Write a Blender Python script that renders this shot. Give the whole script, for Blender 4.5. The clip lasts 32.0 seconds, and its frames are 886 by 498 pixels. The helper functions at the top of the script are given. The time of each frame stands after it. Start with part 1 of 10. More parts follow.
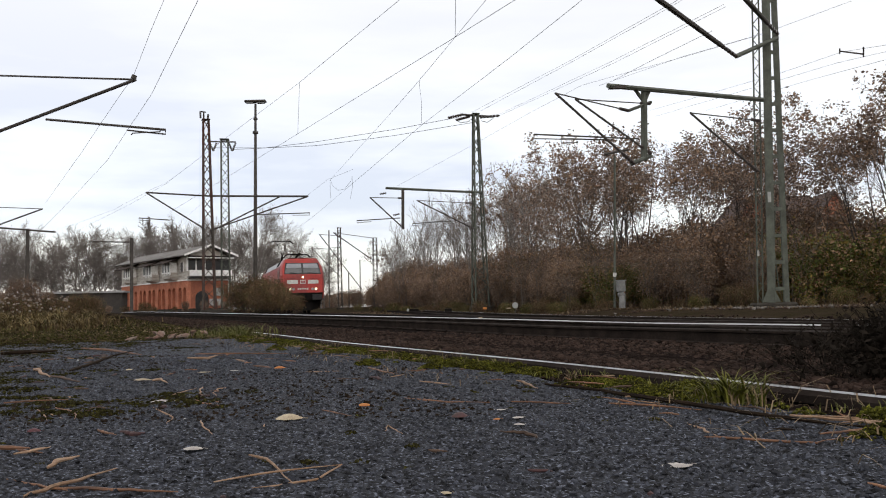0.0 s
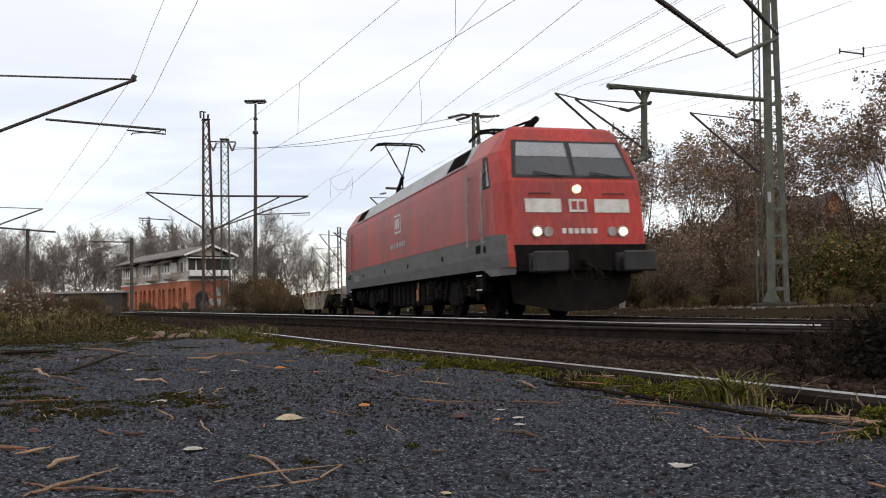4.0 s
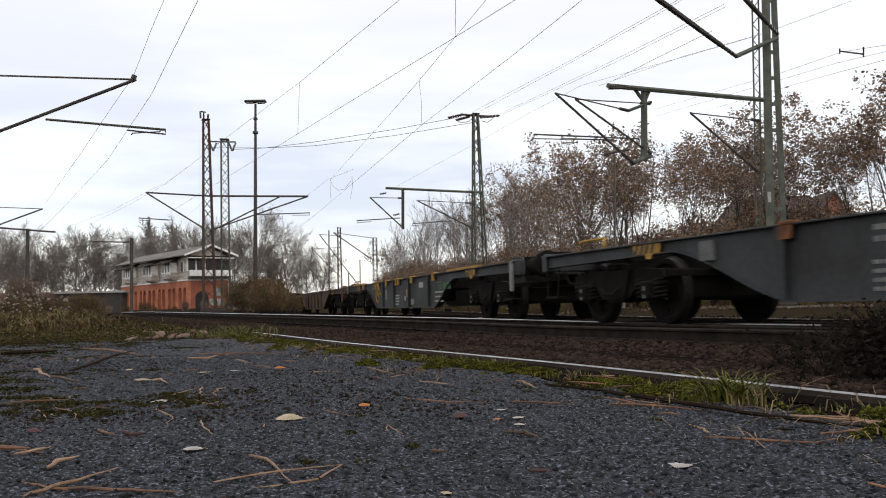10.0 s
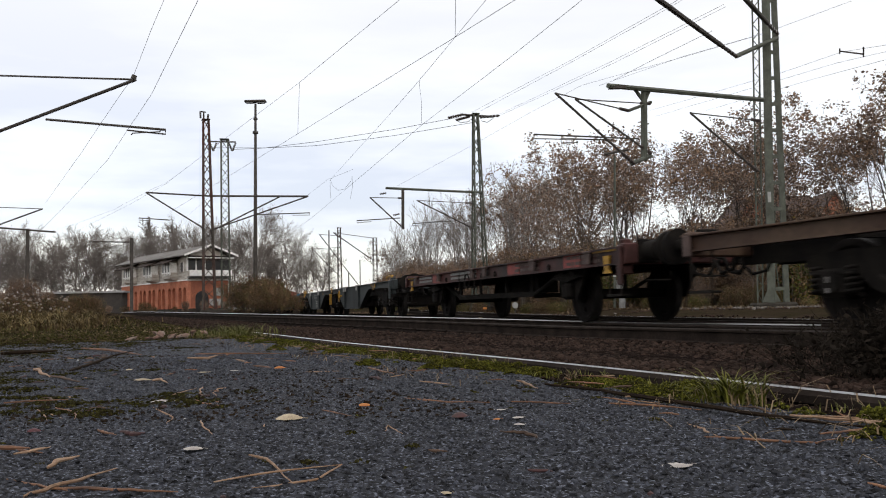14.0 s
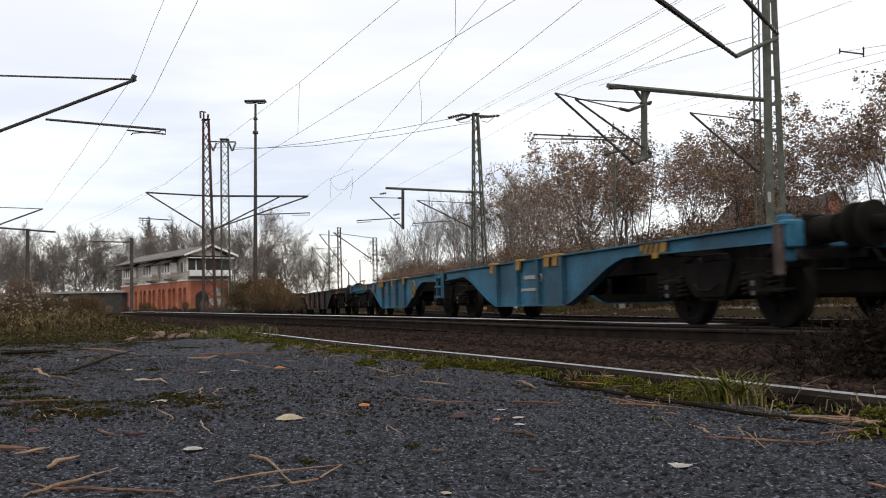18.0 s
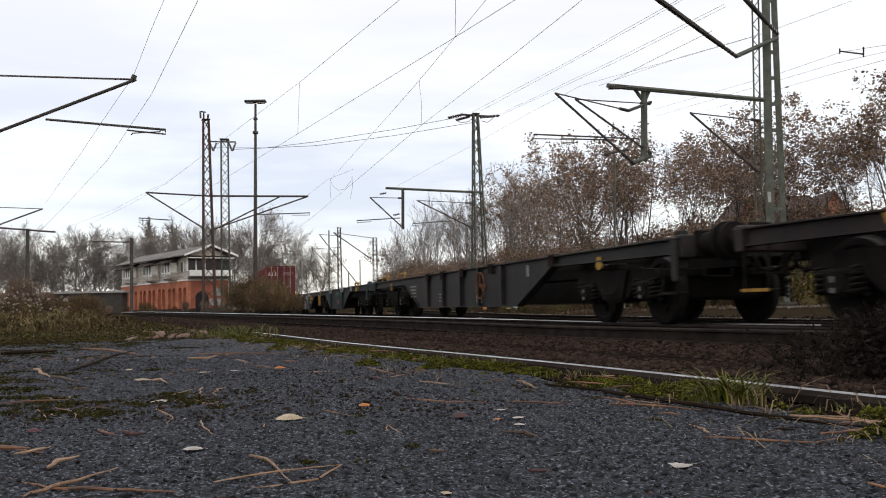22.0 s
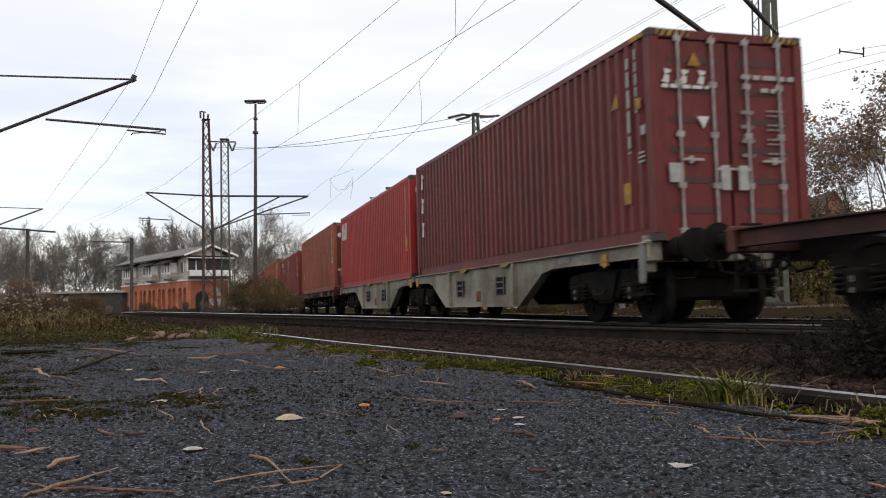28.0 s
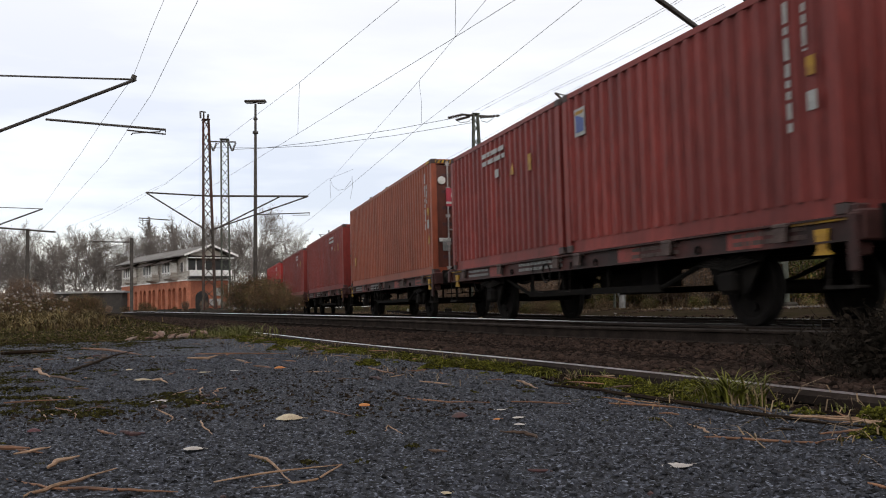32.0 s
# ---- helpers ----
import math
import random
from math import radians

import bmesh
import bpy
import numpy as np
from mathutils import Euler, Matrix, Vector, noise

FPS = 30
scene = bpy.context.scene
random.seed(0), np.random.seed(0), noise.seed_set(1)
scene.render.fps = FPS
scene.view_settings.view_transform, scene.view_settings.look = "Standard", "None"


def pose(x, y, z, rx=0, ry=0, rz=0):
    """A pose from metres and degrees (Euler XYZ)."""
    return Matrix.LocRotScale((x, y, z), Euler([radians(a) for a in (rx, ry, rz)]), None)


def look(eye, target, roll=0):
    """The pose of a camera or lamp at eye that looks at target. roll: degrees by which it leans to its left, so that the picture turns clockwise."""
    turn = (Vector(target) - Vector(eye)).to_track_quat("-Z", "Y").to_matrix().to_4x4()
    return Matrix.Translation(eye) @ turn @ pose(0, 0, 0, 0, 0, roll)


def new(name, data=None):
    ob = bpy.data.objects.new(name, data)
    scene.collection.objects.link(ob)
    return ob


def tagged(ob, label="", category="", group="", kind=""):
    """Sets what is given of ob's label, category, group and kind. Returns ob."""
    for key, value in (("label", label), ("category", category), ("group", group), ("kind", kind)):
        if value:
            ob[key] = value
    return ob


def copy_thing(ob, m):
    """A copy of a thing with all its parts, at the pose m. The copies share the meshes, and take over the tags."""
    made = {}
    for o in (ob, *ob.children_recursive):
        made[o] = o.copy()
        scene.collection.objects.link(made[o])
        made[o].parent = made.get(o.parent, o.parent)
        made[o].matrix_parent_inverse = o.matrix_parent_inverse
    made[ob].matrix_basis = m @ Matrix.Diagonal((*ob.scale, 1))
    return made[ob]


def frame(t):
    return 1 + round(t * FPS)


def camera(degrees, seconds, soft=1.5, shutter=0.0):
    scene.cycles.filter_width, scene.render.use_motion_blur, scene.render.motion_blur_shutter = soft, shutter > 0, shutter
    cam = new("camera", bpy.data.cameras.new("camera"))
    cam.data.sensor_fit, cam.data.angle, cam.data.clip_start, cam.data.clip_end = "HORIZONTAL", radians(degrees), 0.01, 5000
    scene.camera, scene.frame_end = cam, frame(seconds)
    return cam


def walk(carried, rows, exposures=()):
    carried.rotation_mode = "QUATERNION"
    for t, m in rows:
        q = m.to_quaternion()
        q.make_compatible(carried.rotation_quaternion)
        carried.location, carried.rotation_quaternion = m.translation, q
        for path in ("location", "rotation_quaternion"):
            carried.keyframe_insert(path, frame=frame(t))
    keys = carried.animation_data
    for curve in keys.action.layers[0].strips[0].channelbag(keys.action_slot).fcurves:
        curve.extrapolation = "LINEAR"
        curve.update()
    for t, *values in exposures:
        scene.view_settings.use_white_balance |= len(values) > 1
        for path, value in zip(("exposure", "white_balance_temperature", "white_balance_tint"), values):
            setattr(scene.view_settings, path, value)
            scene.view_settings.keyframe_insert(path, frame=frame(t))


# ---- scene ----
from collections import defaultdict

# ---------------------------------------------------------------- camera
SECONDS = 32.0
EYE = (0.0, 0.0, 0.28)
RAIL = -0.067                      # top of the running rails
cam = camera(53.87, SECONDS, soft=1.05, shutter=0.22)
AIM = look(EYE, (0.0, 100.0, 0.28 + 100.0 * math.tan(0.0637)), -1.44)
walk(cam, [(0.0, AIM), (SECONDS, AIM)], exposures=[(0.0, 0.0, 6850, 11), (SECONDS, 0.0, 6850, 11)])

# ---------------------------------------------------------------- sky and sun
SUN_EL, SUN_AZ = radians(38), radians(160)
world = bpy.data.worlds.new("overcast_sky")
scene.world = world
world.use_nodes = True
nt = world.node_tree
nt.nodes.clear()
w_out = nt.nodes.new("ShaderNodeOutputWorld")
sky = nt.nodes.new("ShaderNodeTexSky")
sky.sky_type = "NISHITA"
sky.sun_disc = False
sky.sun_elevation, sky.sun_rotation = SUN_EL, SUN_AZ
bg_sky = nt.nodes.new("ShaderNodeBackground")
bg_sky.inputs["Strength"].default_value = 0.05
nt.links.new(sky.outputs["Color"], bg_sky.inputs["Color"])
# a broken layer of high cloud over the blue
tc = nt.nodes.new("ShaderNodeTexCoord")
mp = nt.nodes.new("ShaderNodeMapping")
mp.inputs["Scale"].default_value = (1.3, 1.3, 6.5)
mp.inputs["Location"].default_value = (0.35, 0.1, 0.3)
nz = nt.nodes.new("ShaderNodeTexNoise")
nz.inputs["Scale"].default_value = 2.1
nz.inputs["Detail"].default_value = 6.0
nz.inputs["Roughness"].default_value = 0.52
rmp = nt.nodes.new("ShaderNodeValToRGB")
rmp.color_ramp.elements[0].position, rmp.color_ramp.elements[0].color = 0.36, (0.60, 0.62, 0.74, 1)
rmp.color_ramp.elements[1].position, rmp.color_ramp.elements[1].color = 0.60, (1.0, 1.0, 1.0, 1)
sep = nt.nodes.new("ShaderNodeSeparateXYZ")
up = nt.nodes.new("ShaderNodeMapRange")
up.inputs["From Min"].default_value, up.inputs["From Max"].default_value = 0.12, 0.38
mixc = nt.nodes.new("ShaderNodeMix")
mixc.data_type = "RGBA"
bg_cl = nt.nodes.new("ShaderNodeBackground")
# an overcast sky grows brighter from the horizon towards the zenith
zen = nt.nodes.new("ShaderNodeMapRange")
zen.inputs["From Min"].default_value, zen.inputs["From Max"].default_value = 0.30, 1.0
zen.inputs["To Min"].default_value, zen.inputs["To Max"].default_value = 0.875, 1.04
add = nt.nodes.new("ShaderNodeAddShader")
nt.links.new(tc.outputs["Generated"], mp.inputs["Vector"])
nt.links.new(mp.outputs["Vector"], nz.inputs["Vector"])
nt.links.new(nz.outputs["Fac"], rmp.inputs["Fac"])
nt.links.new(tc.outputs["Generated"], sep.inputs["Vector"])
nt.links.new(sep.outputs["Z"], up.inputs["Value"])
nt.links.new(up.outputs["Result"], mixc.inputs["Factor"])
nt.links.new(rmp.outputs["Color"], mixc.inputs[6])
mixc.inputs[7].default_value = (1.0, 1.0, 1.0, 1)
nt.links.new(sep.outputs["Z"], zen.inputs["Value"])
nt.links.new(zen.outputs["Result"], bg_cl.inputs["Strength"])
nt.links.new(mixc.outputs[2], bg_cl.inputs["Color"])
nt.links.new(bg_sky.outputs["Background"], add.inputs[0])
nt.links.new(bg_cl.outputs["Background"], add.inputs[1])
nt.links.new(add.outputs["Shader"], w_out.inputs["Surface"])

sun = new("sun", bpy.data.lights.new("sun", "SUN"))
sun.data.energy, sun.data.angle, sun.data.color = 0.28, radians(40), (1.0, 0.95, 0.88)
sun.matrix_world = look((0, 0, 40), (40 * math.sin(SUN_AZ + math.pi) * math.cos(SUN_EL), 40 * math.cos(SUN_AZ + math.pi) * math.cos(SUN_EL), 40 - 40 * math.sin(SUN_EL)))

# ---------------------------------------------------------------- materials
def mat(name, col, rough=0.7, metal=0.0, col2=None, scale=6.0, mix=(0.35, 0.65), bump=0.0, bscale=60.0, fine=None, spec=0.5, rand=0.0, coord="Object", stretch=None, col3=None):
    """A base colour broken up at two scales, with bump and some change from piece to piece."""
    m = bpy.data.materials.new(name)
    m.use_nodes = True
    t = m.node_tree
    b = t.nodes["Principled BSDF"]
    b.inputs["Roughness"].default_value, b.inputs["Metallic"].default_value = rough, metal
    b.inputs["Specular IOR Level"].default_value = spec
    c = t.nodes.new("ShaderNodeTexCoord")
    vec = c.outputs[coord]
    if stretch:
        g = t.nodes.new("ShaderNodeMapping")
        g.inputs["Scale"].default_value = stretch
        t.links.new(vec, g.inputs["Vector"])
        vec = g.outputs["Vector"]
    n1 = t.nodes.new("ShaderNodeTexNoise")
    n1.inputs["Scale"].default_value, n1.inputs["Detail"].default_value = scale, 5.0
    t.links.new(vec, n1.inputs["Vector"])
    r1 = t.nodes.new("ShaderNodeMapRange")
    r1.inputs["From Min"].default_value, r1.inputs["From Max"].default_value = mix
    t.links.new(n1.outputs["Fac"], r1.inputs["Value"])
    mx = t.nodes.new("ShaderNodeMix")
    mx.data_type = "RGBA"
    c2 = col2 or tuple(v * 0.72 for v in col)
    mx.inputs[6].default_value, mx.inputs[7].default_value = (*col, 1), (*c2, 1)
    t.links.new(r1.outputs["Result"], mx.inputs["Factor"])
    n2 = t.nodes.new("ShaderNodeTexNoise")
    n2.inputs["Scale"].default_value, n2.inputs["Detail"].default_value = fine or scale * 9, 3.0
    t.links.new(vec, n2.inputs["Vector"])
    last = mx.outputs[2]
    if col3:
        r3 = t.nodes.new("ShaderNodeMapRange")
        r3.inputs["From Min"].default_value, r3.inputs["From Max"].default_value = 0.56, 0.64
        t.links.new(n2.outputs["Fac"], r3.inputs["Value"])
        m3 = t.nodes.new("ShaderNodeMix")
        m3.data_type = "RGBA"
        m3.inputs[7].default_value = (*col3, 1)
        t.links.new(last, m3.inputs[6])
        t.links.new(r3.outputs["Result"], m3.inputs["Factor"])
        last = m3.outputs[2]
    hsv = t.nodes.new("ShaderNodeHueSaturation")
    r2 = t.nodes.new("ShaderNodeMapRange")
    r2.inputs["From Min"].default_value, r2.inputs["From Max"].default_value = 0.3, 0.7
    r2.inputs["To Min"].default_value, r2.inputs["To Max"].default_value = 0.82, 1.18
    t.links.new(n2.outputs["Fac"], r2.inputs["Value"])
    val = r2.outputs["Result"]
    if rand:
        oi = t.nodes.new("ShaderNodeObjectInfo")
        geo = t.nodes.new("ShaderNodeNewGeometry")
        ad = t.nodes.new("ShaderNodeMath")
        t.links.new(oi.outputs["Random"], ad.inputs[0])
        t.links.new(geo.outputs["Random Per Island"], ad.inputs[1])
        fr = t.nodes.new("ShaderNodeMapRange")
        fr.inputs["From Max"].default_value = 2.0
        fr.inputs["To Min"].default_value, fr.inputs["To Max"].default_value = 1 - rand, 1 + rand
        t.links.new(ad.outputs[0], fr.inputs["Value"])
        mu = t.nodes.new("ShaderNodeMath")
        mu.operation = "MULTIPLY"
        t.links.new(val, mu.inputs[0])
        t.links.new(fr.outputs["Result"], mu.inputs[1])
        val = mu.outputs[0]
    t.links.new(val, hsv.inputs["Value"])
    t.links.new(last, hsv.inputs["Color"])
    t.links.new(hsv.outputs["Color"], b.inputs["Base Color"])
    if bump:
        n3 = t.nodes.new("ShaderNodeTexNoise")
        n3.inputs["Scale"].default_value, n3.inputs["Detail"].default_value = bscale, 4.0
        t.links.new(vec, n3.inputs["Vector"])
        bp = t.nodes.new("ShaderNodeBump")
        bp.inputs["Strength"].default_value, bp.inputs["Distance"].default_value = bump, 0.6 / bscale
        t.links.new(n3.outputs["Fac"], bp.inputs["Height"])
        t.links.new(bp.outputs["Normal"], b.inputs["Normal"])
    return m


def glow(name, col, strength):
    m = bpy.data.materials.new(name)
    m.use_nodes = True
    b = m.node_tree.nodes["Principled BSDF"]
    b.inputs["Base Color"].default_value = (*col, 1)
    b.inputs["Emission Color"].default_value, b.inputs["Emission Strength"].default_value = (*col, 1), strength
    return m


M = dict(
    asphalt=mat("asphalt", (0.028, 0.030, 0.037), 0.85, 0, (0.004, 0.004, 0.005), 55.0, (0.45, 0.55), 1.0, 90.0, 130.0, col3=(0.120, 0.130, 0.162), spec=0.14),
    soil=mat("soil", (0.034, 0.025, 0.018), 0.95, 0, (0.024, 0.020, 0.012), 1.2, (0.4, 0.6), 0.9, 25.0, 40.0, col3=(0.050, 0.038, 0.022), spec=0.0),
    ballast_fine=mat("ballast_fine", (0.014, 0.010, 0.008), 0.95, 0, (0.008, 0.006, 0.006), 2.0, (0.35, 0.65), 1.0, 32.0, 30.0, col3=(0.034, 0.025, 0.021), spec=0.0),
    stone=mat("stone", (0.045, 0.029, 0.023), 0.9, 0, (0.015, 0.011, 0.009), 8.0, (0.35, 0.65), 0.4, 90.0, rand=0.65, spec=0.03),
    moss=mat("moss", (0.046, 0.047, 0.007), 0.95, 0, (0.014, 0.013, 0.004), 14.0, (0.35, 0.62), 1.0, 300.0, 160.0, rand=0.7, col3=(0.115, 0.108, 0.015), spec=0.05),
    moss_dark=mat("moss_dark", (0.030, 0.027, 0.009), 0.95, 0, (0.016, 0.014, 0.006), 14.0, (0.35, 0.62), 1.0, 300.0, 160.0, rand=0.7, col3=(0.060, 0.056, 0.012), spec=0.03),
    humus=mat("humus", (0.030, 0.020, 0.013), 0.95, 0, (0.014, 0.010, 0.007), 20.0, bump=0.8, bscale=120.0, rand=0.6, spec=0.05),
    grass=mat("grass", (0.140, 0.135, 0.034), 0.8, 0, (0.062, 0.070, 0.018), 5.0, rand=0.45, spec=0.2),
    straw=mat("straw", (0.25, 0.175, 0.095), 0.8, 0, (0.120, 0.078, 0.042), 6.0, rand=0.4),
    twig=mat("twig", (0.105, 0.060, 0.036), 0.85, 0, (0.050, 0.029, 0.019), 20.0, rand=0.4),
    pale_twig=mat("pale_twig", (0.33, 0.215, 0.14), 0.8, 0, (0.21, 0.115, 0.06), 20.0, rand=0.3),
    orange_twig=mat("orange_twig", (0.23, 0.105, 0.050), 0.7, 0, (0.10, 0.045, 0.024), 15.0, rand=0.3),
    pale_leaf=mat("pale_leaf", (0.42, 0.35, 0.24), 0.8, 0, (0.30, 0.24, 0.16), 30.0, rand=0.2),
    orange_leaf=mat("orange_leaf", (0.45, 0.17, 0.03), 0.75, 0, (0.30, 0.10, 0.02), 30.0, rand=0.2),
    grey_leaf=mat("grey_leaf", (0.40, 0.37, 0.34), 0.8, 0, (0.28, 0.25, 0.23), 30.0, rand=0.2),
    maroon_leaf=mat("maroon_leaf", (0.10, 0.025, 0.03), 0.8, 0, (0.06, 0.02, 0.022), 30.0, rand=0.2),
    dark_leaf=mat("dark_leaf", (0.045, 0.028, 0.026), 0.8, 0, (0.06, 0.02, 0.02), 30.0, rand=0.3),
    brick_rubble=mat("brick_rubble", (0.13, 0.066, 0.048), 0.95, 0, (0.16, 0.125, 0.10), 9.0, (0.35, 0.65), 0.5, 80.0, rand=0.3),
    old_rail_top=mat("old_rail_top", (0.44, 0.45, 0.48), 0.34, 1.0, (0.26, 0.26, 0.27), 4.0),
    rail_top=mat("rail_top", (0.50, 0.50, 0.52), 0.42, 1.0, (0.36, 0.35, 0.34), 0.9),
    rail_rust=mat("rail_rust", (0.032, 0.024, 0.020), 0.9, 0.0, (0.017, 0.013, 0.011), 5.0, bump=0.3, bscale=70.0, spec=0.04),
    rail_worn=mat("rail_worn", (0.042, 0.036, 0.033), 0.95, 0.0, (0.026, 0.022, 0.020), 5.0, spec=0.02),
    sleeper=mat("sleeper", (0.022, 0.018, 0.016), 0.95, 0, (0.012, 0.010, 0.009), 4.0, bump=0.5, bscale=50.0, rand=0.3, spec=0.0),
    red=mat("loco_red", (0.41, 0.036, 0.028), 0.42, 0, (0.255, 0.042, 0.038), 0.9, (0.38, 0.66), stretch=(1, 1, 0.4), fine=12.0, spec=0.3),
    bright_red=mat("corner_red", (0.46, 0.05, 0.03), 0.4, 0, (0.40, 0.05, 0.03), 1.2),
    loco_grey=mat("loco_grey", (0.13, 0.128, 0.128), 0.6, 0, (0.10, 0.097, 0.095), 1.5, stretch=(1, 1, 3), spec=0.25),
    roof_grey=mat("roof_grey", (0.36, 0.37, 0.38), 0.5, 0, (0.27, 0.275, 0.28), 1.4),
    white_paint=mat("white_paint", (0.62, 0.61, 0.58), 0.55, 0, (0.48, 0.46, 0.42), 5.0),
    chrome=mat("light_metal", (0.36, 0.33, 0.32), 0.5, 0.3, (0.24, 0.20, 0.185), 8.0),
    # black of grimy running gear; also paints the shade inside frames and bogies
    under=mat("dirt_and_shade_black", (0.008, 0.007, 0.007), 0.9, 0.0, (0.014, 0.012, 0.010), 4.0, bump=0.25, bscale=60.0, spec=0.08),
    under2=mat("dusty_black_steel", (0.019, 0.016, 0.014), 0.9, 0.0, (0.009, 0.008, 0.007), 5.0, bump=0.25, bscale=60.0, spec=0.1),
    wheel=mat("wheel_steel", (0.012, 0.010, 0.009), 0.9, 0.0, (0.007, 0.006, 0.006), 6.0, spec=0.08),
    tread=mat("wheel_tread", (0.022, 0.020, 0.019), 0.7, 0.0, (0.012, 0.011, 0.010), 6.0, spec=0.1),
    rubber=mat("rubber", (0.018, 0.018, 0.019), 0.8, 0, (0.028, 0.027, 0.027), 8.0),
    glass=mat("cab_glass", (0.02, 0.024, 0.028), 0.08, 0, (0.03, 0.034, 0.04), 1.0, spec=0.8),
    yellow=mat("yellow_paint", (0.42, 0.24, 0.025), 0.55, 0, (0.24, 0.12, 0.025), 5.0, spec=0.25),
    green_steel=mat("green_grey_steel", (0.100, 0.110, 0.086), 0.75, 0, (0.060, 0.064, 0.050), 3.0, bump=0.15, bscale=40.0),
    dark_steel=mat("weathered_steel", (0.085, 0.075, 0.066), 0.8, 0.2, (0.055, 0.046, 0.040), 4.0, bump=0.15, bscale=40.0),
    wire=mat("copper_wire", (0.055, 0.055, 0.056), 0.6, 0.4, (0.04, 0.04, 0.04), 1.0),
    insulator=mat("brown_insulator", (0.05, 0.035, 0.03), 0.4, 0, (0.035, 0.025, 0.022), 8.0),
    footing=mat("stained_concrete", (0.060, 0.054, 0.046), 0.95, 0, (0.034, 0.030, 0.025), 3.0, spec=0.05),
    concrete=mat("concrete", (0.32, 0.31, 0.29), 0.9, 0, (0.22, 0.21, 0.195), 5.0, bump=0.3, bscale=50.0),
    bark=mat("bark", (0.125, 0.100, 0.084), 0.95, 0, (0.070, 0.056, 0.048), 6.0, rand=0.25, spec=0.2),
    bark_dark=mat("bark_dark", (0.075, 0.062, 0.055), 0.95, 0, (0.050, 0.042, 0.038), 6.0, rand=0.25, spec=0.2),
    bark_pale=mat("birch_bark", (0.24, 0.215, 0.200), 0.9, 0, (0.11, 0.094, 0.084), 6.0, rand=0.3),
    leaf_brown=mat("withered_leaves", (0.270, 0.165, 0.098), 0.85, 0, (0.170, 0.105, 0.066), 3.0, rand=0.55, spec=0.2),
    leaf_dull=mat("seed_clusters", (0.260, 0.192, 0.150), 0.9, 0, (0.170, 0.124, 0.098), 3.0, rand=0.5, spec=0.2),
    leaf_green=mat("late_green_leaves", (0.085, 0.095, 0.022), 0.8, 0, (0.048, 0.056, 0.015), 3.0, rand=0.55, spec=0.2),
    leaf_yellow=mat("yellow_leaves", (0.15, 0.105, 0.022), 0.8, 0, (0.09, 0.062, 0.018), 3.0, rand=0.5, spec=0.2),
)


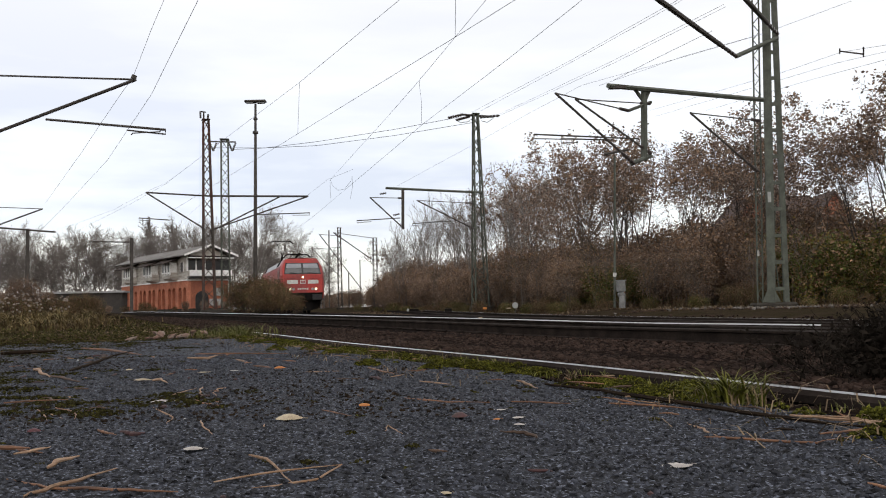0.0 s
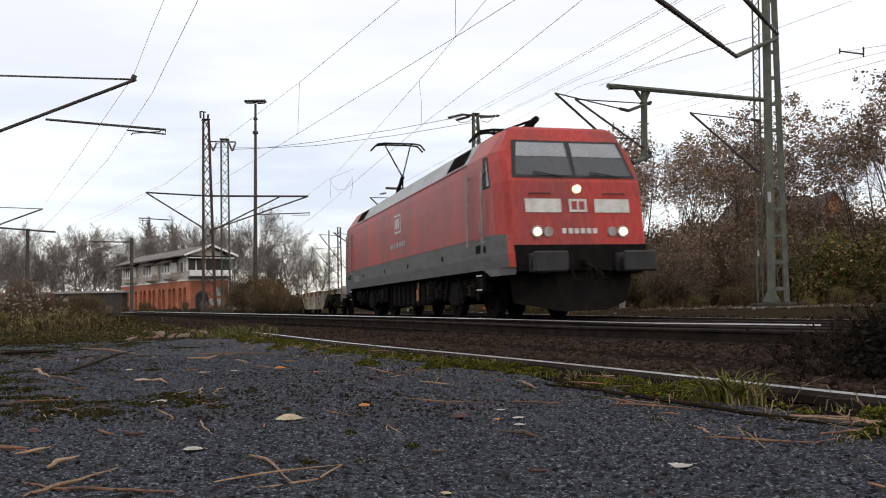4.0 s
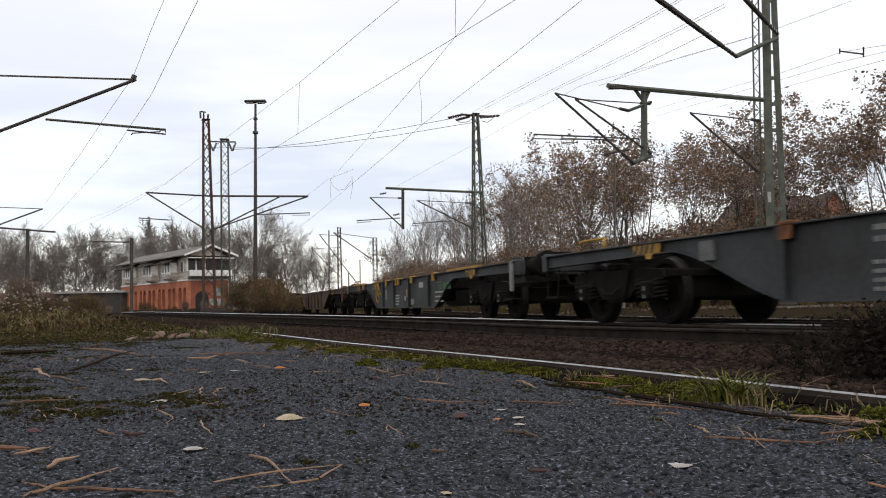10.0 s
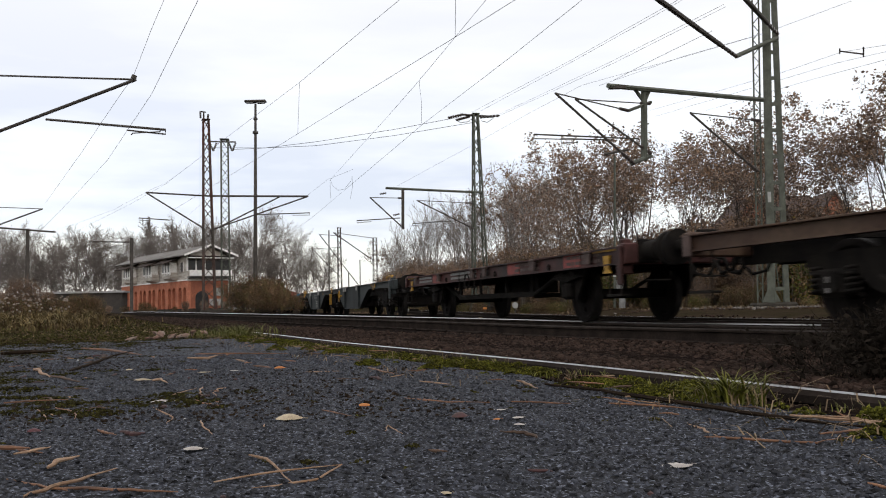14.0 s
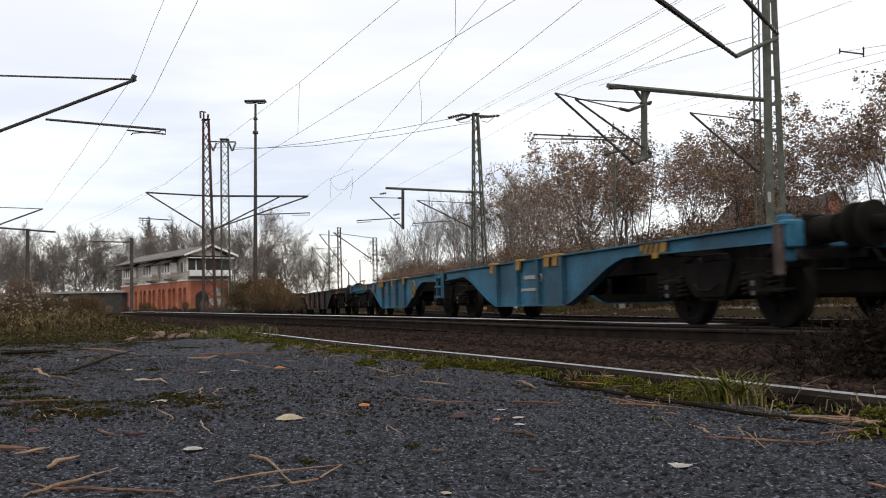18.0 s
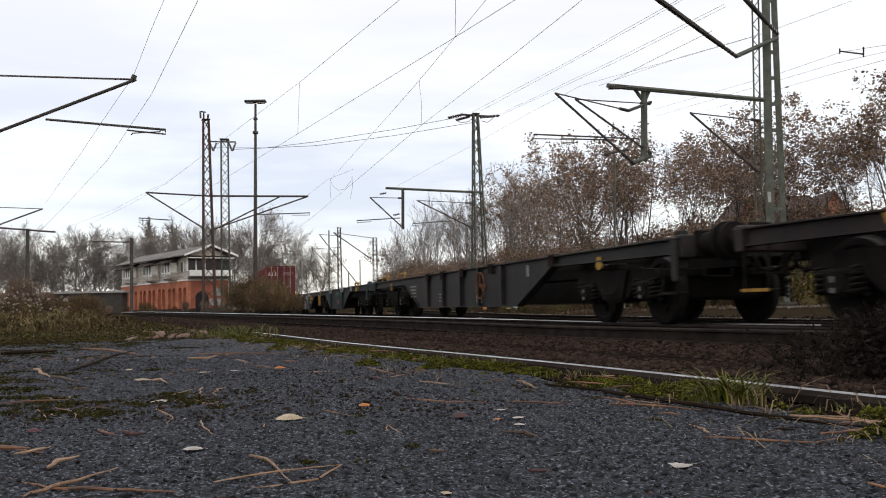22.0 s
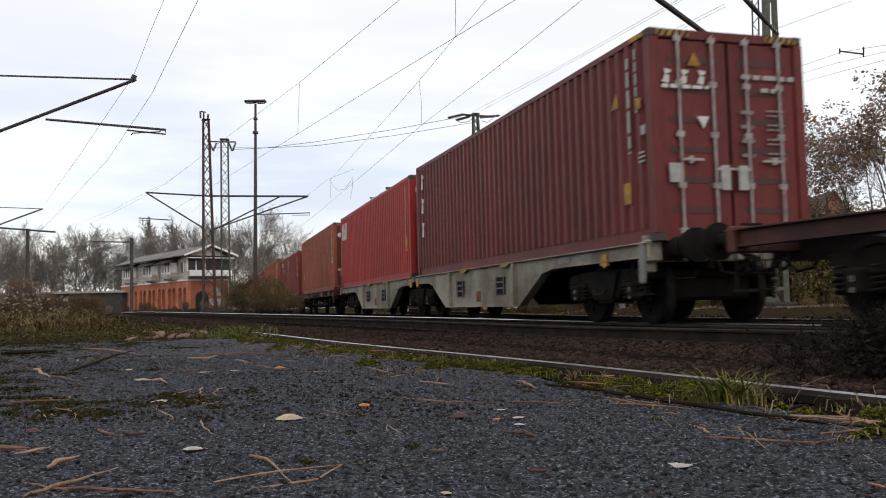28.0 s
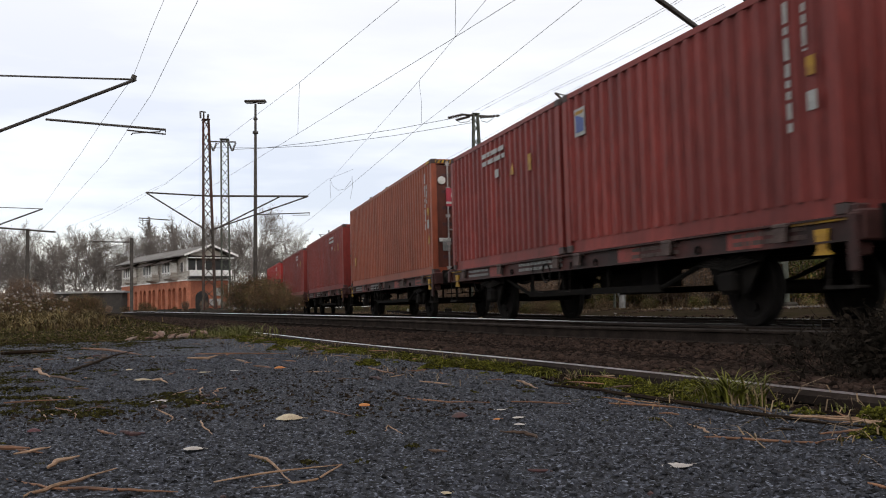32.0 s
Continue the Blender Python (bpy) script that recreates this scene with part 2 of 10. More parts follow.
# ---------------------------------------------------------------- mesh helpers
class Shape:
    """Gathers simple solids into one mesh."""

    def __init__(self):
        self.v, self.f, self.mi = [], [], []

    def add(self, vs, fs, k=0):
        n = len(self.v)
        self.v.extend(vs)
        for q in fs:
            self.f.append(tuple(n + i for i in q))
            self.mi.append(k)
        return self

    def box(self, x, y, z, sx, sy, sz, k=0, ch=0.0, m=None):
        """A block round (x, y, z); ch chamfers its long upright edges and its rims."""
        hx, hy, hz = sx / 2, sy / 2, sz / 2
        if ch <= 0:
            vs = [(x + a * hx, y + b * hy, z + c * hz) for a in (-1, 1) for b in (-1, 1) for c in (-1, 1)]
            fs = [(0, 1, 3, 2), (4, 6, 7, 5), (0, 4, 5, 1), (2, 3, 7, 6), (0, 2, 6, 4), (1, 5, 7, 3)]
        else:
            ring = [(-hx + ch, -hy), (hx - ch, -hy), (hx, -hy + ch), (hx, hy - ch), (hx - ch, hy), (-hx + ch, hy), (-hx, hy - ch), (-hx, -hy + ch)]
            inn = [(a * (1 - ch / hx), b * (1 - ch / hy)) for a, b in ring]
            vs = [(x + a, y + b, z - hz) for a, b in inn] + [(x + a, y + b, z - hz + ch) for a, b in ring] + [(x + a, y + b, z + hz - ch) for a, b in ring] + [(x + a, y + b, z + hz) for a, b in inn]
            fs = [tuple(range(7, -1, -1)), tuple(range(24, 32))]
            for r in range(3):
                fs += [(r * 8 + i, r * 8 + (i + 1) % 8, r * 8 + 8 + (i + 1) % 8, r * 8 + 8 + i) for i in range(8)]
        if m is not None:
            vs = [tuple(m @ Vector(q)) for q in vs]
        return self.add(vs, fs, k)

    def rod(self, a, b, r, n=8, k=0, r2=None, cap=True):
        a, b = Vector(a), Vector(b)
        d = (b - a).normalized()
        s = d.cross(Vector((0, 0, 1)) if abs(d.z) < 0.95 else Vector((1, 0, 0))).normalized()
        u = d.cross(s)
        r2 = r if r2 is None else r2
        vs = []
        for p, q in ((a, r), (b, r2)):
            vs += [tuple(p + s * (math.cos(2 * math.pi * i / n) * q) + u * (math.sin(2 * math.pi * i / n) * q)) for i in range(n)]
        fs = [(i, (i + 1) % n, n + (i + 1) % n, n + i) for i in range(n)]
        if cap:
            fs += [tuple(range(n - 1, -1, -1)), tuple(range(n, 2 * n))]
        return self.add(vs, fs, k)

    def pipe(self, pts, r, n=6, k=0):
        """A bent tube through the points; r is one radius or one a point."""
        pts = [Vector(q) for q in pts]
        m = len(pts)
        rr = r if isinstance(r, (list, tuple)) else [r] * m
        base = len(self.v)
        for i, q in enumerate(pts):
            t = (pts[min(i + 1, m - 1)] - pts[max(i - 1, 0)])
            t = t.normalized() if t.length > 1e-9 else (pts[min(i + 1, m - 1)] - q).normalized()
            s = t.cross(Vector((0, 0, 1)) if abs(t.z) < 0.95 else Vector((1, 0, 0))).normalized()
            u = t.cross(s)
            self.v += [tuple(q + s * (math.cos(2 * math.pi * j / n) * rr[i]) + u * (math.sin(2 * math.pi * j / n) * rr[i])) for j in range(n)]
        for i in range(m - 1):
            for j in range(n):
                self.f.append((base + i * n + j, base + i * n + (j + 1) % n, base + (i + 1) * n + (j + 1) % n, base + (i + 1) * n + j))
                self.mi.append(k)
        self.f += [tuple(base + j for j in range(n - 1, -1, -1)), tuple(base + (m - 1) * n + j for j in range(n))]
        self.mi += [k, k]
        return self

    def prism(self, prof, y0, y1, k=0, axis="y"):
        """A closed outline in (x, z) carried from y0 to y1."""
        n = len(prof)
        if axis == "y":
            vs = [(a, y0, c) for a, c in prof] + [(a, y1, c) for a, c in prof]
        elif axis == "x":
            vs = [(y0, a, c) for a, c in prof] + [(y1, a, c) for a, c in prof]
        else:
            vs = [(a, c, y0) for a, c in prof] + [(a, c, y1) for a, c in prof]
        fs = [(i, (i + 1) % n, n + (i + 1) % n, n + i) for i in range(n)] + [tuple(range(n - 1, -1, -1)), tuple(range(n, 2 * n))]
        return self.add(vs, fs, k)

    def ring(self, c, axis, r, t, n=20, m=6, k=0):
        """A torus round c; axis is 'x', 'y' or 'z'."""
        vs = []
        for i in range(n):
            a = 2 * math.pi * i / n
            for j in range(m):
                b = 2 * math.pi * j / m
                q, h = r + t * math.cos(b), t * math.sin(b)
                p = {"y": (q * math.cos(a), h, q * math.sin(a)), "x": (h, q * math.cos(a), q * math.sin(a)), "z": (q * math.cos(a), q * math.sin(a), h)}[axis]
                vs.append((c[0] + p[0], c[1] + p[1], c[2] + p[2]))
        fs = [(i * m + j, ((i + 1) % n) * m + j, ((i + 1) % n) * m + (j + 1) % m, i * m + (j + 1) % m) for i in range(n) for j in range(m)]
        return self.add(vs, fs, k)

    def quad(self, a, b, c, d, k=0):
        return self.add([a, b, c, d], [(0, 1, 2, 3)], k)

    def mesh(self, name, mats, smooth=False, fix=True):
        me = bpy.data.meshes.new(name)
        me.from_pydata([tuple(q) for q in self.v], [], self.f)
        for q in mats if isinstance(mats, (list, tuple)) else [mats]:
            me.materials.append(q)
        if any(self.mi):
            me.polygons.foreach_set("material_index", self.mi)
        if fix:
            bm = bmesh.new()
            bm.from_mesh(me)
            bmesh.ops.recalc_face_normals(bm, faces=bm.faces)
            bm.to_mesh(me)
            bm.free()
        if smooth:
            me.polygons.foreach_set("use_smooth", [True] * len(me.polygons))
            me.set_sharp_from_angle(angle=radians(38))
        me.update()
        return me


def part(name, shape, material, parent, label="", smooth=False, at=None):
    """Links a shape as one mesh object under a thing or under a part."""
    me = shape if isinstance(shape, bpy.types.Mesh) else shape.mesh(name, material, smooth)
    ob = new(name, me)
    ob.parent = parent
    if at is not None:
        ob.matrix_basis = at
    if label:
        tagged(ob, label)
    return ob


def solid(name, shape, material, label, category, group="", kind="", smooth=False, at=None, fix=True):
    """A thing that is one mesh at top level."""
    me = shape if isinstance(shape, bpy.types.Mesh) else shape.mesh(name, material, smooth, fix)
    ob = new(name, me)
    if at is not None:
        ob.matrix_basis = at
    return tagged(ob, label, category, group, kind)


def thing(name, label, category, group="", at=None, kind=""):
    ob = new(name)
    ob.empty_display_size = 0.2
    if at is not None:
        ob.matrix_basis = at
    return tagged(ob, label, category, group, kind)


# ---------------------------------------------------------------- lines of the tracks
class Line:
    """A track's centre line: length s from its start, with a bend that changes along it."""

    def __init__(self, x, y, turn, knots, bends, back, ahead):
        step = 0.25
        self.s = np.arange(-back, ahead, step)
        k = np.interp(self.s, knots, bends)
        a = np.cumsum(k) * step
        i0 = int(np.searchsorted(self.s, 0))
        self.a = a - a[i0] + turn
        self.x = np.cumsum(np.sin(self.a)) * step
        self.y = np.cumsum(np.cos(self.a)) * step
        self.x += x - self.x[i0]
        self.y += y - self.y[i0]

    def at(self, s, side=0.0):
        a = float(np.interp(s, self.s, self.a))
        return Vector((float(np.interp(s, self.s, self.x)) + side * math.cos(a), float(np.interp(s, self.s, self.y)) - side * math.sin(a), 0.0)), a


MAIN = Line(4.141, 11.481, -0.3222, [-14, -12, 0, 15, 35, 62, 78, 120, 200], [0, 0.00632, 0.00632, 0.00015, -0.00008, -0.0003, 0.0022, 0.0022, 0.0], 420, 260)
# speed of the train, metres a second
V_T, V_V = [0, 8, 16, 24, 32], [11.195, 11.326, 11.065, 10.813, 11.226]
FRONT_0 = 48.96                    # where the leading buffers are at the start


def gone(t):
    ts = np.arange(0, SECONDS + 0.01, 0.05)
    return float(np.interp(t, ts, np.cumsum(np.interp(ts, V_T, V_V)) * 0.05 - V_V[0] * 0.05))


# ---------------------------------------------------------------- ground
BRANCH = Line(2.39, 12.88, radians(-27), [-14, -12, 0, 12, 30], [0, -0.006, -0.006, 0, 0], 60, 130)
THIRD = Line(1.96, 24.6, radians(-9.5), [-19, -18, 0, 12, 110], [0, 0.0087, 0.0087, -0.0004, -0.0004], 19, 130)
EDGE = Line(1.14, 2.28, radians(-23.2), [0, 10], [0, 0], 8, 12)


def step(a, b, v):
    t = min(1.0, max(0.0, (v - a) / (b - a)))
    return t * t * (3 - 2 * t)


def rise(y):
    return 0.0105 * min(36.0, max(0.0, y - 13.0))


def ground_z(x, y):
    """Height of the bare ground."""
    q = 0.914 * x + 0.407 * y
    l = (x - (4.14 - 0.32 * (y - 11.48))) * 0.95
    e = max(0.0, y - 20.0) * 0.36
    z = -0.03 - 0.15 * step(2.0, 2.7, q) - 0.075 * step(3.2, 5.0, q)
    z += 0.17 * step(11.6 + e, 15.0 + e, q)
    left = 1 - step(-5.5, -2.0, l)
    z += rise(y) * left * step(9, 16, y)
    far = step(60, 140, y)
    z = z * (1 - far) + 0.12 * far
    if q < 1.9 and y > 7:
        z += 0.03 * step(7.5, 10, y)
    return z + 0.035 * noise.noise((x * 0.35, y * 0.35, 0.3)) * step(8, 20, abs(y) + abs(x) * 0.4)


def sheet(xs, ys, fz, name, material):
    vs = [(x, y, fz(x, y)) for y in ys for x in xs]
    n = len(xs)
    fs = [(j * n + i, j * n + i + 1, (j + 1) * n + i + 1, (j + 1) * n + i) for j in range(len(ys) - 1) for i in range(n - 1)]
    me = bpy.data.meshes.new(name)
    me.from_pydata(vs, [], fs)
    me.materials.append(material)
    me.polygons.foreach_set("use_smooth", [True] * len(me.polygons))
    return me


def spread(a, n, top):
    return [math.copysign((math.exp(abs(t) * math.log(1 + top / a)) - 1) * a, t) for t in np.linspace(-1, 1, n)]


xs = spread(9.0, 171, 900.0)
ys = sorted(set([y + 18 for y in spread(9.0, 171, 1500.0) if y > -160]))
def sheet_z(x, y):
    """The bare sheet, sunk under the lane's rim and the ballast, which have surfaces of their own."""
    c = 0.914 * x + 0.407 * y
    e = max(0.0, y - 20.0) * 0.2
    return ground_z(x, y) - 0.12 * step(0.9, 1.5, c) * (1 - step(9.5 + e, 10.5 + e, c)) * (1 - step(30, 38, y))


tagged(new("ground", sheet(xs, ys, sheet_z, "ground", M["soil"])), "brown soil with withered grass along the railway", "ground", kind="structure")


def along(x, y):
    """Length along and distance across the lane."""
    return -0.407 * x + 0.914 * y, 0.914 * x + 0.407 * y


def lane_z(x, y):
    r, q = along(x, y)
    z = 0.006 * noise.noise((x * 1.3, y * 1.3, 2.0)) + 0.0030 * noise.noise((x * 22, y * 22, 5.0)) + 0.0050 * noise.noise((x * 48, y * 48, 9.0)) * (1 - step(3.0, 5.0, y)) + 0.0030 * noise.noise((x * 85, y * 85, 3.0)) * (1 - step(2.0, 2.6, y))
    z += 0.02 * noise.noise((x * 0.3, y * 0.3, 7.0)) * step(3, 9, abs(y))
    return z


# the asphalt lane, finer near the camera, with a ragged far rim
lv, lf = [], []
rs = [-14, -8, -4, -2, -1, -0.4, 0.2] + [0.5 + 0.010 * i for i in range(156)] + [2.06 + 0.03 * i for i in range(60)] + [3.9 + 0.12 * i for i in range(52)]
qs = [-16, -12, -9, -7, -5.5, -4.5, -3.8, -3.2, -2.8] + [-2.5 + 0.04 * i for i in range(35)] + [-1.1 + 0.014 * i for i in range(201)]
for r in rs:
    for q in qs:
        x, y = -0.407 * r + 0.914 * q, 0.914 * r + 0.407 * q
        rim = 9.1 + 0.7 * noise.noise((q * 0.8, 3.0, 0.0)) - 0.25 * max(0.0, -q - 4)
        edge_q = 1.69 + 0.07 * noise.noise((r * 2.1, 0.0, 4.0))
        dz = -0.05 * step(rim - 0.25, rim + 0.4, r) - 0.05 * step(edge_q - 0.05, edge_q + 0.04, q)
        lv.append((x, y, lane_z(x, y) + dz))
nq = len(qs)
lf = [(j * nq + i, j * nq + i + 1, (j + 1) * nq + i + 1, (j + 1) * nq + i) for j in range(len(rs) - 1) for i in range(nq - 1)]
lane_me = bpy.data.meshes.new("lane")
lane_me.from_pydata(lv, [], lf)
lane_me.materials.append(M["asphalt"])
lane_me.polygons.foreach_set("use_smooth", [True] * len(lane_me.polygons))
tagged(new("road", lane_me), "dark grey coarse asphalt lane with moss along its rim", "road", kind="structure")


# ---------------------------------------------------------------- tracks
RAIL_PROF = [(-0.075, -0.172), (0.075, -0.172), (0.075, -0.160), (0.012, -0.145), (0.010, -0.048), (0.036, -0.036), (0.036, -0.014), (0.022, 0.0), (-0.022, 0.0), (-0.036, -0.014), (-0.036, -0.036), (-0.010, -0.048), (-0.012, -0.145), (-0.075, -0.160)]


def rail_shape(line, s0, s1, side, zf, gap=1.0, bright=(7, 8)):
    """A flat-bottomed rail swept along a line."""
    n = len(RAIL_PROF)
    sh = Shape()
    ss = np.arange(s0, s1, gap)
    for s in ss:
        p, a = line.at(s, side)
        for o, h in RAIL_PROF:
            sh.v.append((p.x + o * math.cos(a), p.y - o * math.sin(a), zf(s) + h))
    for j in range(len(ss) - 1):
        for i in range(n):
            sh.f.append((j * n + i, j * n + (i + 1) % n, (j + 1) * n + (i + 1) % n, (j + 1) * n + i))
            sh.mi.append(1 if i in bright else 0)
    return sh


SLEEPER_ME = Shape().prism([(-0.13, -0.16), (0.13, -0.16), (0.10, 0.0), (-0.10, 0.0)], -1.3, 1.3).mesh("sleeper", M["sleeper"])
CLIP_ME = Shape().box(0, 0, 0.012, 0.09, 0.16, 0.03, ch=0.008).mesh("rail_clip", M["rail_rust"])


def track(line, s0, s1, t0, t1, zf, label, tops, gauge=1.505, bright=(7, 8)):
    ob = thing("track", label, "railway track", "railway tracks", kind="structure")
    for side, top in zip((-gauge / 2, gauge / 2), tops):
        part("rail", rail_shape(line, s0, s1, side, zf, 1.0, bright), [M["rail_rust"], M[top]], ob, "steel rail with a bright top" if top == "rail_top" else "dark rusty steel rail")
    s = t0
    while s < t1:
        p, a = line.at(s)
        part("sleeper", SLEEPER_ME, None, ob, at=pose(p.x, p.y, zf(s) - 0.176 + random.uniform(-0.008, 0.004), 0, 0, -math.degrees(a) + random.uniform(-0.6, 0.6)) @ pose(0, 0, 0, 0, 0, 90))
        if s < 24:
            for side in (-gauge / 2 - 0.10, -gauge / 2 + 0.10):
                p2, a2 = line.at(s, side)
                part("rail_clip", CLIP_ME, None, ob, at=pose(p2.x, p2.y, zf(s) - 0.172, 0, 0, -math.degrees(a2)))
        s += 0.63
    return ob


def z_main(s):
    return RAIL


def z_branch(s):
    p = BRANCH.at(s)[0]
    return RAIL + rise(p.y) * 0.95 + 0.012 * step(0, 6, s)


def z_third(s):
    return RAIL + 0.002


track(MAIN, -70, 175, -14, 66, z_main, "railway track of steel rails on dark sleepers", ("rail_worn", "rail_worn"))
track(BRANCH, -12, 118, -9, 44, z_branch, "track branching off in front of the signal box", ("rail_worn", "rail_top"))
track(THIRD, -18, 128, -6, 50, z_third, "track running beside the wood", ("rail_worn", "rail_top"), bright=(7,))
edge_rail = thing("old_rail", "single old rail with a shiny top along the lane", "rail", kind="structure")
part("rail", rail_shape(EDGE, -6.0, 9.0, 0.0, lambda s: 0.012 + 0.004 * math.sin(s), 0.5, (7,)), [M["rail_rust"], M["old_rail_top"]], edge_rail)


def stone_mesh(seed, squash=0.75):
    rnd = random.Random(seed)
    bm = bmesh.new()
    bmesh.ops.create_icosphere(bm, subdivisions=1, radius=1.0)
    for v in bm.verts:
        v.co *= rnd.uniform(0.65, 1.1)
        v.co.z *= squash
    vs = [tuple(v.co) for v in bm.verts]
    fs = [tuple(v.index for v in f.verts) for f in bm.faces]
    bm.free()
    return np.array(vs), fs


STONES = [stone_mesh(i) for i in range(7)]


def scatter(name, count, place, size, material, label, category, seed, shapes=None):
    """Many small solids joined into one piece of stuff; place(rnd) gives x, y, z or nothing."""
    rnd = random.Random(seed)
    shapes = shapes or STONES
    vv, ff, n = [], [], 0
    for _ in range(count):
        p = place(rnd)
        if p is None:
            continue
        vs, fs = shapes[rnd.randrange(len(shapes))]
        r = rnd.uniform(*size)
        m = np.array(Euler((rnd.uniform(-0.6, 0.6), rnd.uniform(-0.6, 0.6), rnd.uniform(0, 6.28))).to_matrix())
        vv.append(vs @ m.T * r * np.array([rnd.uniform(0.8, 1.25), 1, 1]) + np.array(p))
        ff += [tuple(n + i for i in q) for q in fs]
        n += len(vs)
    me = bpy.data.meshes.new(name)
    me.from_pydata(np.concatenate(vv).tolist(), [], ff)
    me.materials.append(material)
    return tagged(new(name, me), label, category, kind="stuff")


def bed_z(x, y):
    return ground_z(x, y) + 0.012


def near_bed(rnd):
    """Ballast between the old rail and the tracks, thinning with distance."""
    r = -3 + 40 * rnd.random() ** 2.2
    q = rnd.uniform(2.06, 6.6) + max(0.0, rnd.gauss(0, 1.0))
    x, y = -0.407 * r + 0.914 * q, 0.914 * r + 0.407 * q
    if y < 0.5 or y > 40:
        return None
    return x, y, bed_z(x, y) + 0.008


scatter("ballast", 32000, near_bed, (0.014, 0.034), M["stone"], "brown-grey crushed stone ballast", "ballast", 11)


def wide_bed(rnd):
    s = -14 + 80 * rnd.random() ** 1.4
    p, a = MAIN.at(s, rnd.uniform(-4.5, 4.6))
    return p.x, p.y, ground_z(p.x, p.y) + 0.02


scatter("ballast", 12000, wide_bed, (0.022, 0.05), M["stone"], "dirty ballast between and beside the rails", "ballast", 12)
# bed of fine ballast under the stones
bed = Shape()
ss = list(np.arange(-20, 110, 2.0))
for s in ss:
    for q in (-6.2, -4.4, -2.6, -1.2, 0.0, 1.2, 2.6, 4.0, 5.0):
        p, a = MAIN.at(s, q)
        bed.v.append((p.x, p.y, ground_z(p.x, p.y) + 0.012 - (0.03 if q in (-6.2, 5.0) else 0)))
for j in range(len(ss) - 1):
    for i in range(8):
        bed.f.append((j * 9 + i, j * 9 + i + 1, j * 9 + 10 + i, j * 9 + 9 + i))
        bed.mi.append(0)
strip = Shape()
rr_ = list(np.arange(-9, 42, 0.4))
qq_ = [1.60, 1.75, 1.9, 2.05, 2.2, 2.4, 2.6, 2.9, 3.3, 3.8, 4.4, 5.0, 6.0, 7.5, 9.0, 10.4]
for r in rr_:
    for c in qq_:
        x, y = -0.407 * r + 0.914 * c, 0.914 * r + 0.407 * c
        strip.v.append((x, y, ground_z(x, y) + (0.008 * noise.noise((x * 3, y * 3, 1.0)))))
for j in range(len(rr_) - 1):
    for i in range(len(qq_) - 1):
        strip.f.append((j * 16 + i, j * 16 + i + 1, j * 16 + 17 + i, j * 16 + 16 + i))
        strip.mi.append(0)
tagged(new("ballast_slope", strip.mesh("ballast_slope", M["ballast_fine"], fix=False)), "dark stony slope between the old rail and the tracks", "ballast", kind="structure")
tagged(new("ballast_bed", bed.mesh("ballast_bed", M["ballast_fine"], fix=False)), "dark ballast bed under the tracks", "ballast", kind="structure")


# ---------------------------------------------------------------- rolling stock: shared pieces
TRAIN = []                         # (vehicle, middle behind the leading buffers, distance of its bogies)
WHEELS = []                        # (wheelset, place under its parent, radius)


def turned(prof, n=24, k=0):
    """A solid of revolution about the y axis; prof gives (y, r)."""
    sh = Shape()
    for y, r in prof:
        for i in range(n):
            a = 2 * math.pi * i / n
            sh.v.append((r * math.cos(a), y, r * math.sin(a)))
    for j in range(len(prof) - 1):
        for i in range(n):
            sh.f.append((j * n + i, j * n + (i + 1) % n, (j + 1) * n + (i + 1) % n, (j + 1) * n + i))
            sh.mi.append(k)
    return sh


def wheelset_mesh(r):
    sh = Shape()
    for s in (-1, 1):
        prof = [(s * 0.82, 0.0), (s * 0.82, r * 0.30), (s * 0.79, r * 0.36), (s * 0.775, r * 0.78), (s * 0.80, r * 0.84), (s * 0.80, r * 0.985), (s * 0.795, r), (s * 0.70, r * 1.005), (s * 0.685, r * 1.055), (s * 0.665, r * 1.055), (s * 0.665, r * 0.84), (s * 0.70, r * 0.78), (s * 0.70, 0.0)]
        w = turned(prof, 28)
        w.mi = [1 if (i // 28) in (6, 7) else 0 for i in range(len(w.mi))]
        n = len(sh.v)
        sh.v += w.v
        sh.f += [tuple(n + i for i in q) for q in w.f]
        sh.mi += w.mi
        # lugs on the face, so that the turning shows
        for i in range(4):
            a = math.pi / 2 * i
            sh.box(math.cos(a) * r * 0.55, s * 0.80, math.sin(a) * r * 0.55, r * 0.16, 0.05, r * 0.16)
    sh.rod((0, -0.70, 0), (0, 0.70, 0), 0.085, 10)
    return sh.mesh("wheelset", [M["wheel"], M["tread"]], True)


WHEEL_46, WHEEL_62, WHEEL_50 = wheelset_mesh(0.46), wheelset_mesh(0.62), wheelset_mesh(0.50)


def coil(x, y, z0, z1, r, turns, n=12):
    sh = Shape()
    pts = [(x + r * math.cos(2 * math.pi * i / n), y + r * math.sin(2 * math.pi * i / n), z0 + (z1 - z0) * i / (turns * n)) for i in range(turns * n + 1)]
    return sh.pipe(pts, 0.020, 5)


